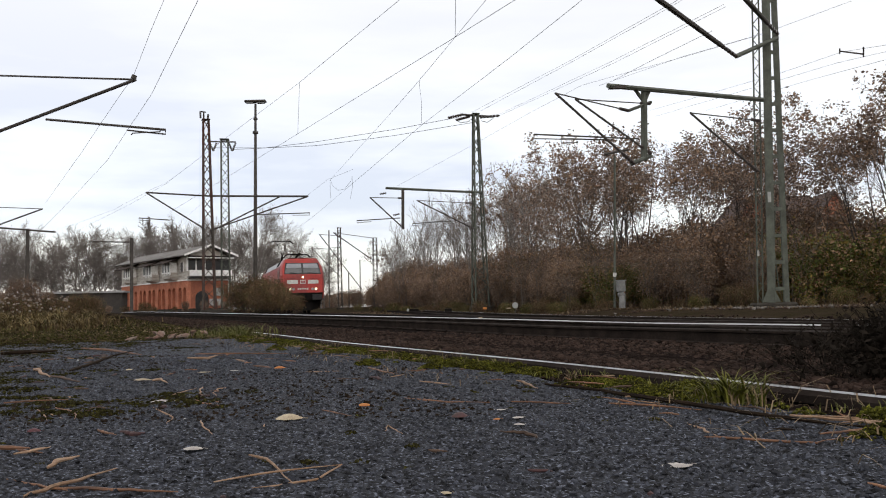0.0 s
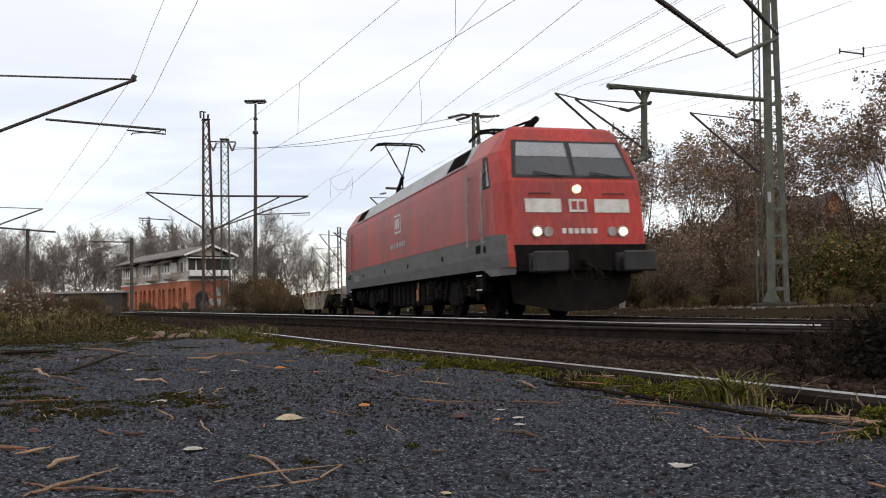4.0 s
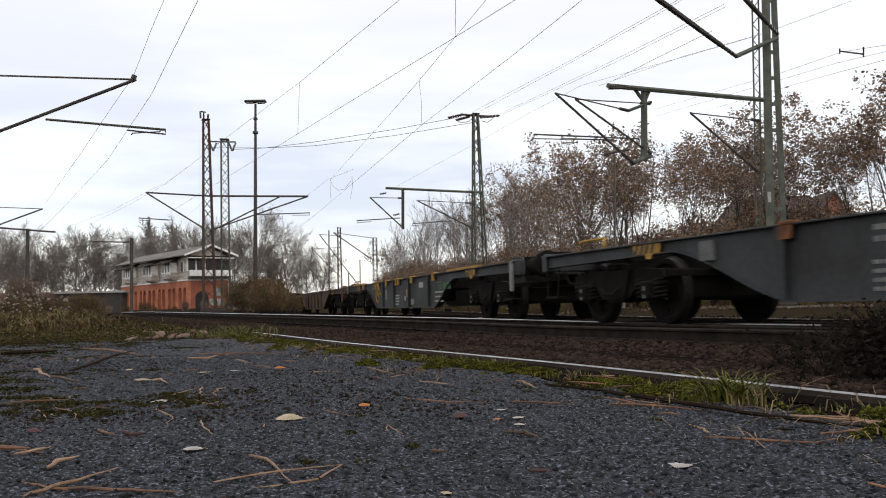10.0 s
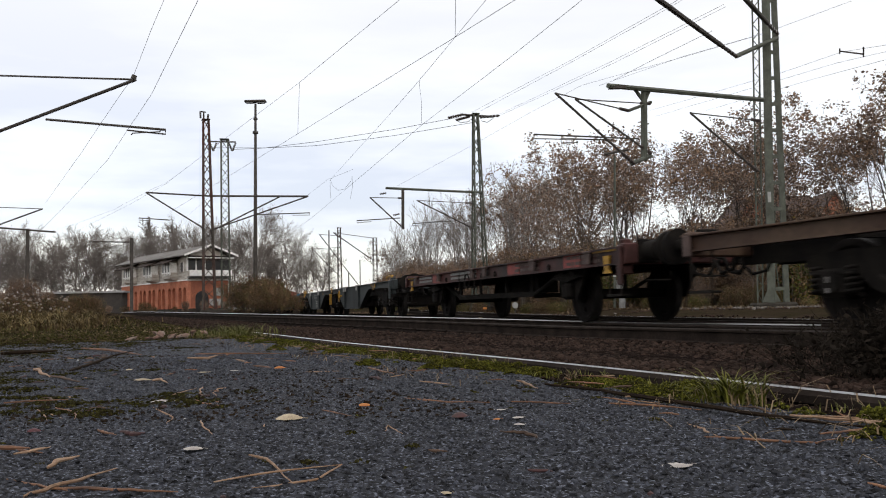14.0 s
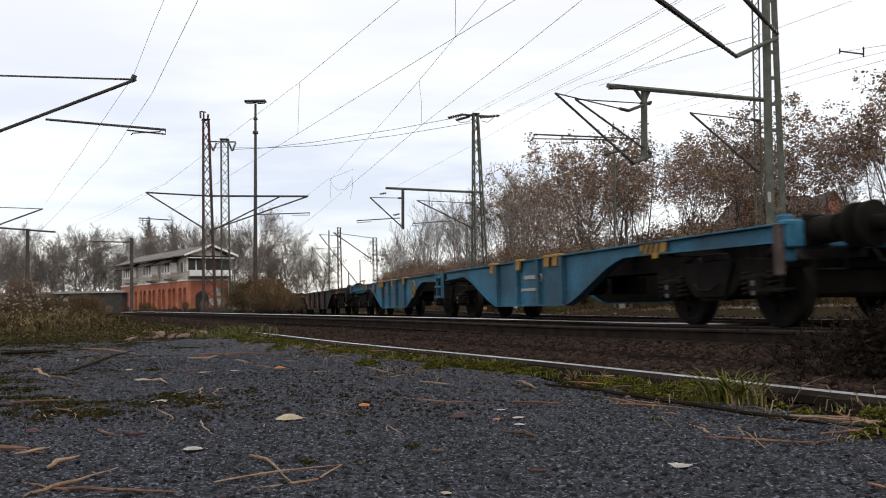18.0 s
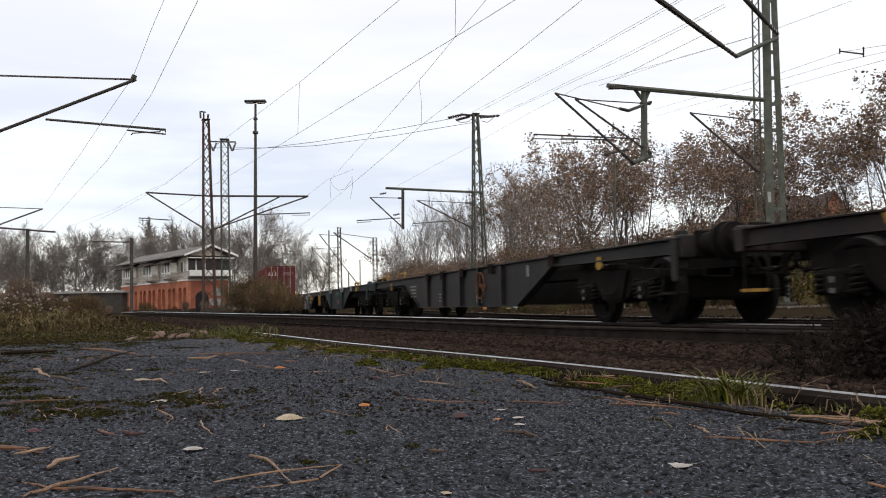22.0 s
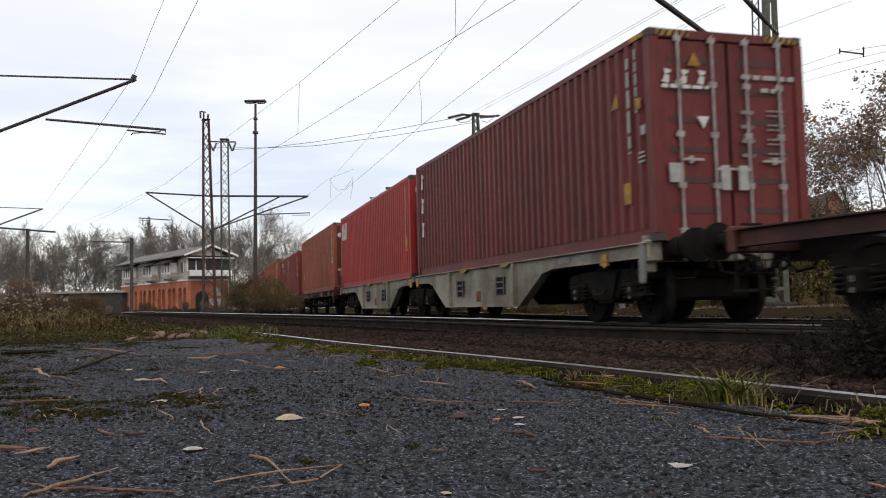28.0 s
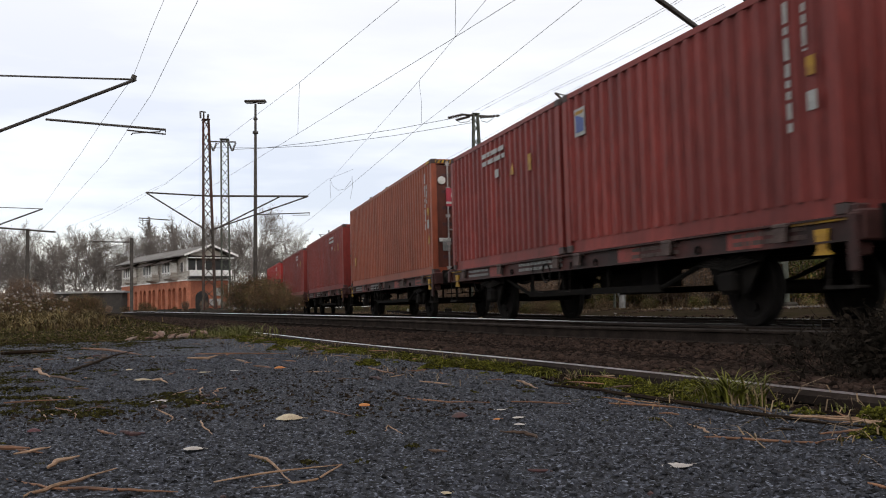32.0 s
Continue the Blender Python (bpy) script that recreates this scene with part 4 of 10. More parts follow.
# ---------------------------------------------------------------- the locomotive
def locomotive():
    w = thing("locomotive", "red electric locomotive with grey skirt and lit headlamps", "locomotive", "train of container wagons")
    L = 19.58
    hx = L / 2 - 0.62             # body ends
    zw, zt, zs = 1.00, 3.48, 2.02  # skirt bottom, roof gutter, windscreen sill

    def ring_at(x, z_low, inset=0.0, drop=0.0, roof=3.86):
        """Outline of the body's section, half of it, from the skirt up."""
        b = 1.50 - inset
        return [(b - 0.03, z_low), (b, z_low + 0.25), (b, 1.62), (b, 2.6), (b - 0.02, 3.05), (b - 0.05, 3.24), (max(b - 0.36, 1.10), 3.72), (max(b - 0.52, 0.97), 3.78)]

    body = {"red": Shape(), "grey": Shape(), "roof": Shape()}

    def lean(z, front):
        """How far the front leans back at height z."""
        if z < 2.6:
            return 0.11 * max(0.0, (z - 1.0)) ** 1.2
        return 0.193 + (z - 2.6) * 0.50 + max(0.0, z - 3.6) * 0.7

    def skin(x_list):
        rows = []
        for x, ins, sg in x_list:
            half = ring_at(x, zw, ins)
            row = []
            for y, z in half:
                xx = x - sg * lean(z, True) if sg else x
                row.append((xx, y, z))
            rows.append([(p[0], -p[1], p[2]) for p in row] + [(p[0], p[1], p[2]) for p in reversed(row)])
        return rows

    xl = [(-hx, 0.18, -1), (-hx + 0.14, 0.09, -1), (-hx + 0.50, 0.0, -1), (-hx + 2.4, 0.0, 0), (hx - 2.4, 0.0, 0), (hx - 0.50, 0.0, 1), (hx - 0.14, 0.09, 1), (hx, 0.18, 1)]
    rows = skin(xl)
    n = len(rows[0])
    for j in range(len(rows) - 1):
        for i in range(n - 1):
            band = i if i < n // 2 else n - 2 - i
            if band < 2:
                key = "red_low" if j in (0, 6) else "grey"
            else:
                key = "roof" if band >= 5 and j == 3 else "red"
            sh = body.setdefault(key, Shape())
            q = [rows[j][i], rows[j + 1][i], rows[j + 1][i + 1], rows[j][i + 1]]
            sh.quad(*q)
    # flat end faces and the floor
    for row in (rows[0], rows[-1]):
        for i in range(n // 2 - 1):
            body["red"].quad(row[i], row[i + 1], row[n - 2 - i], row[n - 1 - i])
    for j in range(len(rows) - 1):
        body["grey"].quad(rows[j][0], rows[j + 1][0], rows[j + 1][n - 1], rows[j][n - 1])
    part("body", body["red"], M["red"], w, "red side walls and cabs")
    part("skirt", body["grey"], M["loco_grey"], w, "dark grey lower side band")
    low = body["red_low"]
    for i in range(0, len(low.f), 2):
        one = Shape()
        for fc in low.f[i:i + 2]:
            one.add([low.v[j] for j in fc], [(0, 1, 2, 3)])
        part("cab_skirt", one, M["bright_red"], w, "bright red lower corner of the cab")
    part("roof", body["roof"], M["roof_grey"], w, "light grey sloping roof edge")
    for sg in (1, -1):
        front = hx

        def on(y, z, out=0.012):
            """A point on the front at (y, z), pushed out a little."""
            return (sg * (front - lean(z, True) + out), y * sg, z)

        # windscreen halves, a dark frame, and pale sun blinds behind their upper part
        fr = Shape().add([on(-1.26, 2.68), on(1.26, 2.68), on(1.12, 3.46), on(-1.12, 3.46)], [(0, 1, 2, 3)])
        wind = part("windscreen", fr, M["rubber"], w, "dark framed windscreen")
        for a, b in ((-1.12, -0.04), (0.04, 1.12)):
            g = Shape().add([on(a * 1.06 if a < -0.5 else a, 2.73, 0.022), on(b * 1.06 if b > 0.5 else b, 2.73, 0.022), on(b * 0.94 if b > 0.5 else b, 3.42, 0.022), on(a * 0.94 if a < -0.5 else a, 3.42, 0.022)], [(0, 1, 2, 3)])
            part("pane", g, M["glass"], wind, "dark windscreen glass")
            k = Shape().add([on(a + 0.02, 3.12, 0.030), on(b - 0.02, 3.12, 0.030), on((b * 0.94 if b > 0.5 else b) - 0.02, 3.41, 0.030), on((a * 0.94 if a < -0.5 else a) + 0.02, 3.41, 0.030)], [(0, 1, 2, 3)])
            part("sun_blind", k, M["blind"], wind, "pale grey sun blind")
            part("wiper", Shape().rod(on((a + b) / 2 + 0.35, 2.70, 0.05), on((a + b) / 2 - 0.25, 2.80, 0.06), 0.012, 5), M["rubber"], wind)
        # white panels, mark in the middle, lettering bars
        for y in (-0.70, 0.70):
            part("white_panel", Shape().add([on(y - 0.36, 2.01, 0.014), on(y + 0.36, 2.01, 0.014), on(y + 0.36, 2.27, 0.014), on(y - 0.36, 2.27, 0.014)], [(0, 1, 2, 3)]), M["white_paint"], w, "white panel on the nose")
        mk = part("company_mark", Shape().add([on(-0.18, 2.02, 0.015), on(0.18, 2.02, 0.015), on(0.18, 2.27, 0.015), on(-0.18, 2.27, 0.015)], [(0, 1, 2, 3)]), M["white_paint"], w, "white square mark with red strokes")
        st = Shape()
        for y0, y1, z0, z1 in ((-0.13, -0.02, 1.83, 1.99), (0.02, 0.13, 1.83, 1.99)):
            st.add([on(y0, z0 + 0.235, 0.022), on(y1, z0 + 0.235, 0.022), on(y1, z1 + 0.235, 0.022), on(y0, z1 + 0.235, 0.022)], [(0, 1, 2, 3)])
        part("stroke", st, M["red"], mk)
        nb = Shape()
        for i in range(6):
            y0 = -0.36 + i * 0.125
            nb.add([on(y0, 1.61, 0.014), on(y0 + 0.085, 1.61, 0.014), on(y0 + 0.085, 1.71, 0.014), on(y0, 1.71, 0.014)], [(0, 1, 2, 3)])
        part("lettering", nb, M["white_paint"], w, "white lettering bars")
        # lamps
        lit = sg > 0
        for y in (-0.87, 0.87):
            p = on(y, 1.645, 0.0)
            part("lamp_housing", Shape().rod(p, (p[0] + sg * 0.045, p[1], p[2]), 0.115, 16).rod((p[0], p[1] - 0.22 * (1 if p[1] > 0 else -1), p[2]), (p[0] + sg * 0.045, p[1] - 0.22 * (1 if p[1] > 0 else -1), p[2]), 0.095, 16), M["chrome"], w)
            part("headlamp", Shape().rod((p[0] + sg * 0.045, p[1], p[2]), (p[0] + sg * 0.06, p[1], p[2]), 0.078, 16), M["lamp_on" if lit else "glass"], w, "lit round headlamp" if lit else "round lamp")
        p = on(0, 2.46, 0.0)
        part("top_lamp", Shape().rod((p[0] - sg * 0.05, 0, p[2]), (p[0] + sg * 0.05, 0, p[2]), 0.078, 16), M["lamp_on" if lit else "glass"], w, "lit lamp below the windscreen" if lit else "lamp")
        for y in (-0.75, 0.75):
            part("grab_handle", Shape().pipe([on(y - 0.22, 2.36, 0.02), on(y - 0.20, 2.37, 0.06), on(y + 0.20, 2.37, 0.06), on(y + 0.22, 2.36, 0.02)], 0.012, 5), M["rubber"], w)
        # buffer beam, plough, buffers
        beam = Shape().prism([(-1.30, 0.92), (1.30, 0.92), (1.33, 1.40), (-1.33, 1.40)], sg * (hx - 0.45), sg * (hx + 0.015), axis="x")
        part("buffer_beam", beam, M["under"], w, "black buffer beam")
        for y in (-0.875, 0.875):
            part("buffer", Shape().rod((0, 0, 0), (0.34, 0, 0), 0.14, 14).box(0.56, 0, 0, 0.08, 0.66, 0.38, ch=0.03).box(0, 0, 0, 0.06, 0.4, 0.36, ch=0.02), M["buffer_black"], w, "black square-headed buffer", at=pose(sg * (hx + 0.03), y, 1.06, 0, 0, 0 if sg > 0 else 180))
        part("coupling", COUPLING, None, w, at=pose(sg * (hx + 0.03), 0, 1.06, 0, 0, 0 if sg > 0 else 180))
        pl = Shape().add([(sg * (hx - 0.55), -1.18, 0.34), (sg * (hx + 0.02), -0.45, 0.17), (sg * (hx + 0.02), 0.45, 0.17), (sg * (hx - 0.55), 1.18, 0.34), (sg * (hx - 0.50), -1.28, 0.92), (sg * (hx - 0.12), -0.5, 0.92), (sg * (hx - 0.12), 0.5, 0.92), (sg * (hx - 0.50), 1.28, 0.92)], [(0, 1, 5, 4), (1, 2, 6, 5), (2, 3, 7, 6)])
        pl.add([(sg * (hx - 0.60), -1.16, 0.36), (sg * (hx - 0.06), -0.45, 0.19), (sg * (hx - 0.06), 0.45, 0.19), (sg * (hx - 0.60), 1.16, 0.36), (sg * (hx - 0.56), -1.26, 0.92), (sg * (hx - 0.2), -0.5, 0.92), (sg * (hx - 0.2), 0.5, 0.92), (sg * (hx - 0.56), 1.26, 0.92)], [(0, 1, 5, 4), (1, 2, 6, 5), (2, 3, 7, 6)])
        part("plough", pl, M["under"], w, "black snow plough")
        # cab side window, door and handrails on both sides
        for s in (-1, 1):
            xc = sg * (hx - 0.98)
            y = s * 1.478
            part("cab_window", Shape().add([(xc + sg * 0.20, s * 1.505, 2.56), (xc - sg * 0.26, s * 1.505, 2.56), (xc - sg * 0.26, s * 1.482, 3.19), (xc - sg * 0.02, s * 1.482, 3.19)], [(0, 1, 2, 3)]), M["rubber"], w, "dark cab side window")
            # pale quad paints the sky's reflection onto the dark side window
            part("window_pane", Shape().add([(xc + sg * 0.15, s * 1.512, 2.60), (xc - sg * (0.0 if sg > 0 else 0.22), s * 1.512, 2.60), (xc - sg * (0.06 if sg > 0 else 0.22), s * 1.492, 3.14), (xc - sg * 0.04, s * 1.492, 3.14)], [(0, 1, 2, 3)]), M["pale_reflecting_glass"], w)
            xd = sg * (hx - 1.62)
            door = part("cab_door", Shape().box(xd, s * 1.503, 2.25, 0.62, 0.010, 1.3), M["red"], w, "red cab door")
            for xx in (xd - 0.47, xd + 0.47):
                part("handrail", Shape().rod((xx, s * 1.57, 1.50), (xx, s * 1.55, 2.95), 0.022, 7).box(xx, s * 1.53, 1.54, 0.05, 0.08, 0.05).box(xx, s * 1.51, 2.91, 0.05, 0.09, 0.05), M["chrome"], w, "pale upright handrail")
            part("door_handle", Shape().rod((xd + 0.2, s * 1.53, 1.75), (xd + 0.2, s * 1.53, 1.95), 0.014, 6), M["chrome"], door)
            part("step_box", Shape().box(xd, s * 1.50, 1.42, 0.28, 0.02, 0.16), M["under"], w)
            for i, z in enumerate((0.62, 0.90)):
                part("cab_step", Shape().box(xd, s * 1.36, z, 0.42, 0.26, 0.03).rod((xd - 0.2, s * 1.45, z), (xd - 0.2, s * 1.4, 1.02), 0.012, 5).rod((xd + 0.2, s * 1.45, z), (xd + 0.2, s * 1.4, 1.02), 0.012, 5), M["under"], w)
                part("step_edge", Shape().box(xd, s * 1.495, z, 0.34, 0.012, 0.03), M["white_paint"], w)
            part("filler_ring", Shape().rod((sg * (hx - 1.2), s * 1.49, 1.40), (sg * (hx - 1.2), s * 1.515, 1.40), 0.07, 14), M["under"], w)
    for s in (-1, 1):
        # vents in the sloping roof edge, louvred
        for x0, x1 in ((5.1, 6.5), (-6.5, -5.1)):
            v = Shape()
            y0, z0, y1, z1 = 1.405, 3.31, 1.20, 3.645
            v.add([(x0, s * (y0 + 0.012), z0), (x1, s * (y0 + 0.012), z0), (x1 - 0.1, s * (y1 + 0.012), z1 + 0.01), (x0 + 0.1, s * (y1 + 0.012), z1 + 0.01)], [(0, 1, 2, 3)])
            vent = part("roof_vent", v, M["under"], w, "dark louvred roof vent")
            for i in range(7):
                x = x0 + 0.14 + (x1 - x0 - 0.28) * i / 6
                part("louvre", Shape().rod((x, s * 1.42, 3.32), (x, s * 1.22, 3.65), 0.018, 5), M["under2"], vent)
        # marks and lettering on the side
        mk = part("company_mark", Shape().box(0.4, s * 1.506, 2.62, 0.74, 0.008, 0.52), M["white_paint"], w, "large white square mark")
        part("mark_field", Shape().box(0.4, s * 1.511, 2.62, 0.62, 0.006, 0.40), M["red"], mk)
        stk = Shape()
        for cx in (0.27, 0.53):
            stk.box(cx, s * 1.515, 2.62, 0.18, 0.006, 0.28)
        part("stroke", stk, M["white_paint"], mk)
        part("lettering", bars(1, 1.75, 0.13, 0.2, 0, random.Random(4)), M["mark_white"], w, at=pose(0.35, s * 1.508, 2.03))
        part("small_lettering", bars(3, 0.9, 0.03, 0.07, 0, random.Random(5)), M["mark_white"], w, at=pose(-6.2, s * 1.508, 1.32))
        part("gutter", Shape().box(0, s * 1.455, 3.235, 2 * hx - 4.8, 0.03, 0.03), M["red"], w)
        for x in (-4.9, -1.5, 1.5, 4.9):
            part("skirt_hatch", Shape().rod((x, s * 1.49, 1.38), (x, s * 1.512, 1.38), 0.06, 12), M["under"], w)
        for sg in (-1, 1):
            part("apron", Shape().prism([(sg * (hx - 1.45), 1.01), (sg * (hx - 1.0), 0.86), (sg * (hx - 0.5), 0.86), (sg * (hx - 0.5), 1.01)], s * 1.445, s * 1.468), M["loco_grey"], w)
            part("corner_plate", Shape().add([(sg * (hx - 0.5), s * 1.465, 0.86), (sg * (hx - 0.06), s * 1.30, 0.86), (sg * (hx - 0.02), s * 1.295, 1.005), (sg * (hx - 0.5), s * 1.472, 1.005)], [(0, 1, 2, 3)]), M["loco_grey"], w)
        part("side_seam", Shape().box(0, s * 1.502, 1.635, 2 * hx - 1.2, 0.012, 0.02), M["loco_grey"], w)
    part("roof_deck", Shape().box(0, 0, 3.78, 2 * hx - 5.2, 1.4, 0.10, ch=0.03), M["roof_grey"], w)
    rc = Shape()
    for x, lx, ly, lz in ((4.1, 1.6, 1.0, 0.16), (1.6, 2.0, 1.1, 0.2), (-1.4, 1.8, 1.0, 0.16), (-4.2, 1.6, 1.0, 0.18)):
        rc.box(x, 0, 3.85 + lz / 2, lx, ly, lz, ch=0.04)
    part("roof_box", rc, M["loco_grey"], w)
    for i in range(10):
        x = -4.5 + i
        ins = Shape().rod((x, 0.5, 3.83), (x, 0.5, 4.06), 0.03, 6)
        for k in range(4):
            ins.rod((x, 0.5, 3.84 + k * 0.05), (x, 0.5, 3.87 + k * 0.05), 0.055, 8)
        part("roof_insulator", ins, M["insulator"], w)
    part("roof_conductor", Shape().pipe([(-4.5, 0.5, 4.08), (4.5, 0.5, 4.08)], 0.02, 6), M["wire"], w)

    def pantograph(x, up, d):
        p = part("pantograph", Shape().box(x, 0, 3.90, 1.1, 1.3, 0.06).rod((x - 0.5, -0.5, 3.80), (x - 0.5, -0.5, 3.93), 0.05, 8).rod((x + 0.5, 0.5, 3.80), (x + 0.5, 0.5, 3.93), 0.05, 8).rod((x + 0.5, -0.5, 3.80), (x + 0.5, -0.5, 3.93), 0.05, 8).rod((x - 0.5, 0.5, 3.80), (x - 0.5, 0.5, 3.93), 0.05, 8), M["under"], w, "raised single-arm pantograph" if up else "folded pantograph")
        if up:
            kn, top = (x - d * 0.75, 0, 4.80), (x - d * 0.10, 0, 6.00)
        else:
            kn, top = (x - d * 1.25, 0, 4.20), (x + d * 0.30, 0, 4.16)
        part("lower_arm", Shape().rod((x + d * 0.4, -0.1, 3.95), kn, 0.07, 8).rod((x + d * 0.1, 0.2, 3.95), kn, 0.025, 6), M["under"], p)
        part("upper_arm", Shape().rod(kn, (top[0], -0.45, top[2]), 0.025, 6).rod(kn, (top[0], 0.45, top[2]), 0.025, 6), M["under"], p)
        hd = Shape()
        for dx in (-0.17, 0.17):
            hd.pipe([(top[0] + dx, -0.95, top[2] - 0.16), (top[0] + dx, -0.78, top[2] + 0.03), (top[0] + dx, -0.5, top[2] + 0.07), (top[0] + dx, 0.5, top[2] + 0.07), (top[0] + dx, 0.78, top[2] + 0.03), (top[0] + dx, 0.95, top[2] - 0.16)], 0.032, 6)
        hd.rod((top[0] - 0.17, -0.45, top[2] + 0.05), (top[0] + 0.17, -0.45, top[2] + 0.05), 0.015, 6).rod((top[0] - 0.17, 0.45, top[2] + 0.05), (top[0] + 0.17, 0.45, top[2] + 0.05), 0.015, 6)
        part("collector_head", hd, M["under"], p)

    pantograph(5.9, False, -1)
    pantograph(-6.0, True, -1)
    # bogies
    for bx in (-4.95, 4.95):
        fr = Shape()
        for s in (-1, 1):
            fr.prism([(-2.1, 0.66), (-1.9, 0.86), (2.1 - 0.2, 0.86), (2.1, 0.66), (1.6, 0.58), (0.8, 0.52), (0.5, 0.36), (-0.5, 0.36), (-0.8, 0.52), (-1.6, 0.58)], s * 1.08, s * 1.20)
            fr.box(0, s * 1.15, 0.55, 0.7, 0.2, 0.5, ch=0.04)
        fr.box(0, 0, 0.72, 1.2, 2.2, 0.3, ch=0.04).box(-2.0, 0, 0.72, 0.16, 2.2, 0.16).box(2.0, 0, 0.72, 0.16, 2.2, 0.16)
        b = part("bogie", fr, M["under"], w, "black locomotive bogie", at=pose(bx, 0, 0))
        for ax in (-1.325, 1.325):
            ws = part("wheelset", WHEEL_62, None, b, at=pose(ax, 0, 0.62))
            WHEELS.append((ws, (ax, 0, 0.62), 0.62))
            for s in (-1, 1):
                part("axlebox", AXLEBOX, None, b, at=pose(ax, s * 1.18, 0.62, 0, 0, 0 if s < 0 else 180))
                for dx in (-0.34, 0.34):
                    part("spring", coil(0, 0, 0, 0.30, 0.085, 4), M["under2"], b, at=pose(ax + dx, s * 1.22, 0.56))
                part("damper", Shape().rod((ax * 0.55, s * 1.26, 0.45), (ax * 0.30, s * 1.26, 0.92), 0.045, 8), M["under2"], b)
                part("damper", Shape().rod((ax * 1.38, s * 1.26, 0.42), (ax * 1.42, s * 1.26, 0.95), 0.05, 8), M["under2"], b)
                part("sand_box", Shape().box(ax * 1.62, s * 1.22, 0.72, 0.34, 0.2, 0.34, ch=0.04).pipe([(ax * 1.60, s * 1.1, 0.55), (ax * 1.55, s * 0.85, 0.18)], 0.02, 6), M["under2"], b)
    tr = Shape().box(0, 0, 0.66, 4.6, 2.3, 0.66, ch=0.06)
    for i in range(8):
        for s in (-1, 1):
            tr.box(-2.0 + i * 0.57, s * 1.16, 0.66, 0.06, 0.06, 0.6)
    part("transformer_case", tr, M["under"], w, "black transformer case under the floor")
    part("orange_plate", Shape().box(1.35, -1.21, 0.62, 0.24, 0.012, 0.30).box(1.45, -1.21, 0.88, 0.12, 0.012, 0.18), M["orange_mark"], w)
    part("battery_box", Shape().box(-2.9, -1.1, 0.72, 0.9, 0.3, 0.5, ch=0.04).box(2.9, -1.1, 0.72, 0.9, 0.3, 0.5, ch=0.04), M["under2"], w)
    TRAIN.append((w, L / 2 + 0.30, 9.9))
    return w


M["buffer_black"] = mat("buffer_black", (0.030, 0.029, 0.030), 0.55, 0, (0.018, 0.017, 0.017), 3.0, spec=0.3)
M["blind"] = mat("sun_blind", (0.30, 0.31, 0.33), 0.7, 0, (0.26, 0.27, 0.29), 3.0)
M["lamp_on"] = glow("lit_lamp", (1.0, 0.82, 0.48), 1.7)
# pale tone holds the sky reflected in cab side glass; lamp glass shares it
M["pale_reflecting_glass"] = mat("pale_reflecting_glass", (0.30, 0.31, 0.31), 0.15, 0, (0.25, 0.26, 0.26), 1.0)
locomotive()


# ---------------------------------------------------------------- the empty wagons, from the locomotive back
M["pale_yellow"] = mat("pale_yellow", (0.30, 0.215, 0.06), 0.6, 0, (0.19, 0.14, 0.055), 12.0, spec=0.2)
M["rust_wash"] = mat("rust_wash", (0.22, 0.155, 0.105), 0.75, 0, (0.105, 0.066, 0.042), 3.0, (0.3, 0.7), 0.2, 40.0, spec=0.1)
WIDE_FLAP = Shape().prism([(-0.16, 0.0), (0.17, 0.0), (0.13, -0.17), (-0.19, -0.17)], -0.05, -0.01).box(0.0, 0.03, 0.02, 0.34, 0.15, 0.05, ch=0.012).mesh("container_flap", M["tab_rust"])


def hump_back(lf, hi, lo, ends, thin):
    """The same outline with its deep part set back from the middle."""
    return hump(lf, hi, lo, (ends[0], ends[1], -0.28), thin)


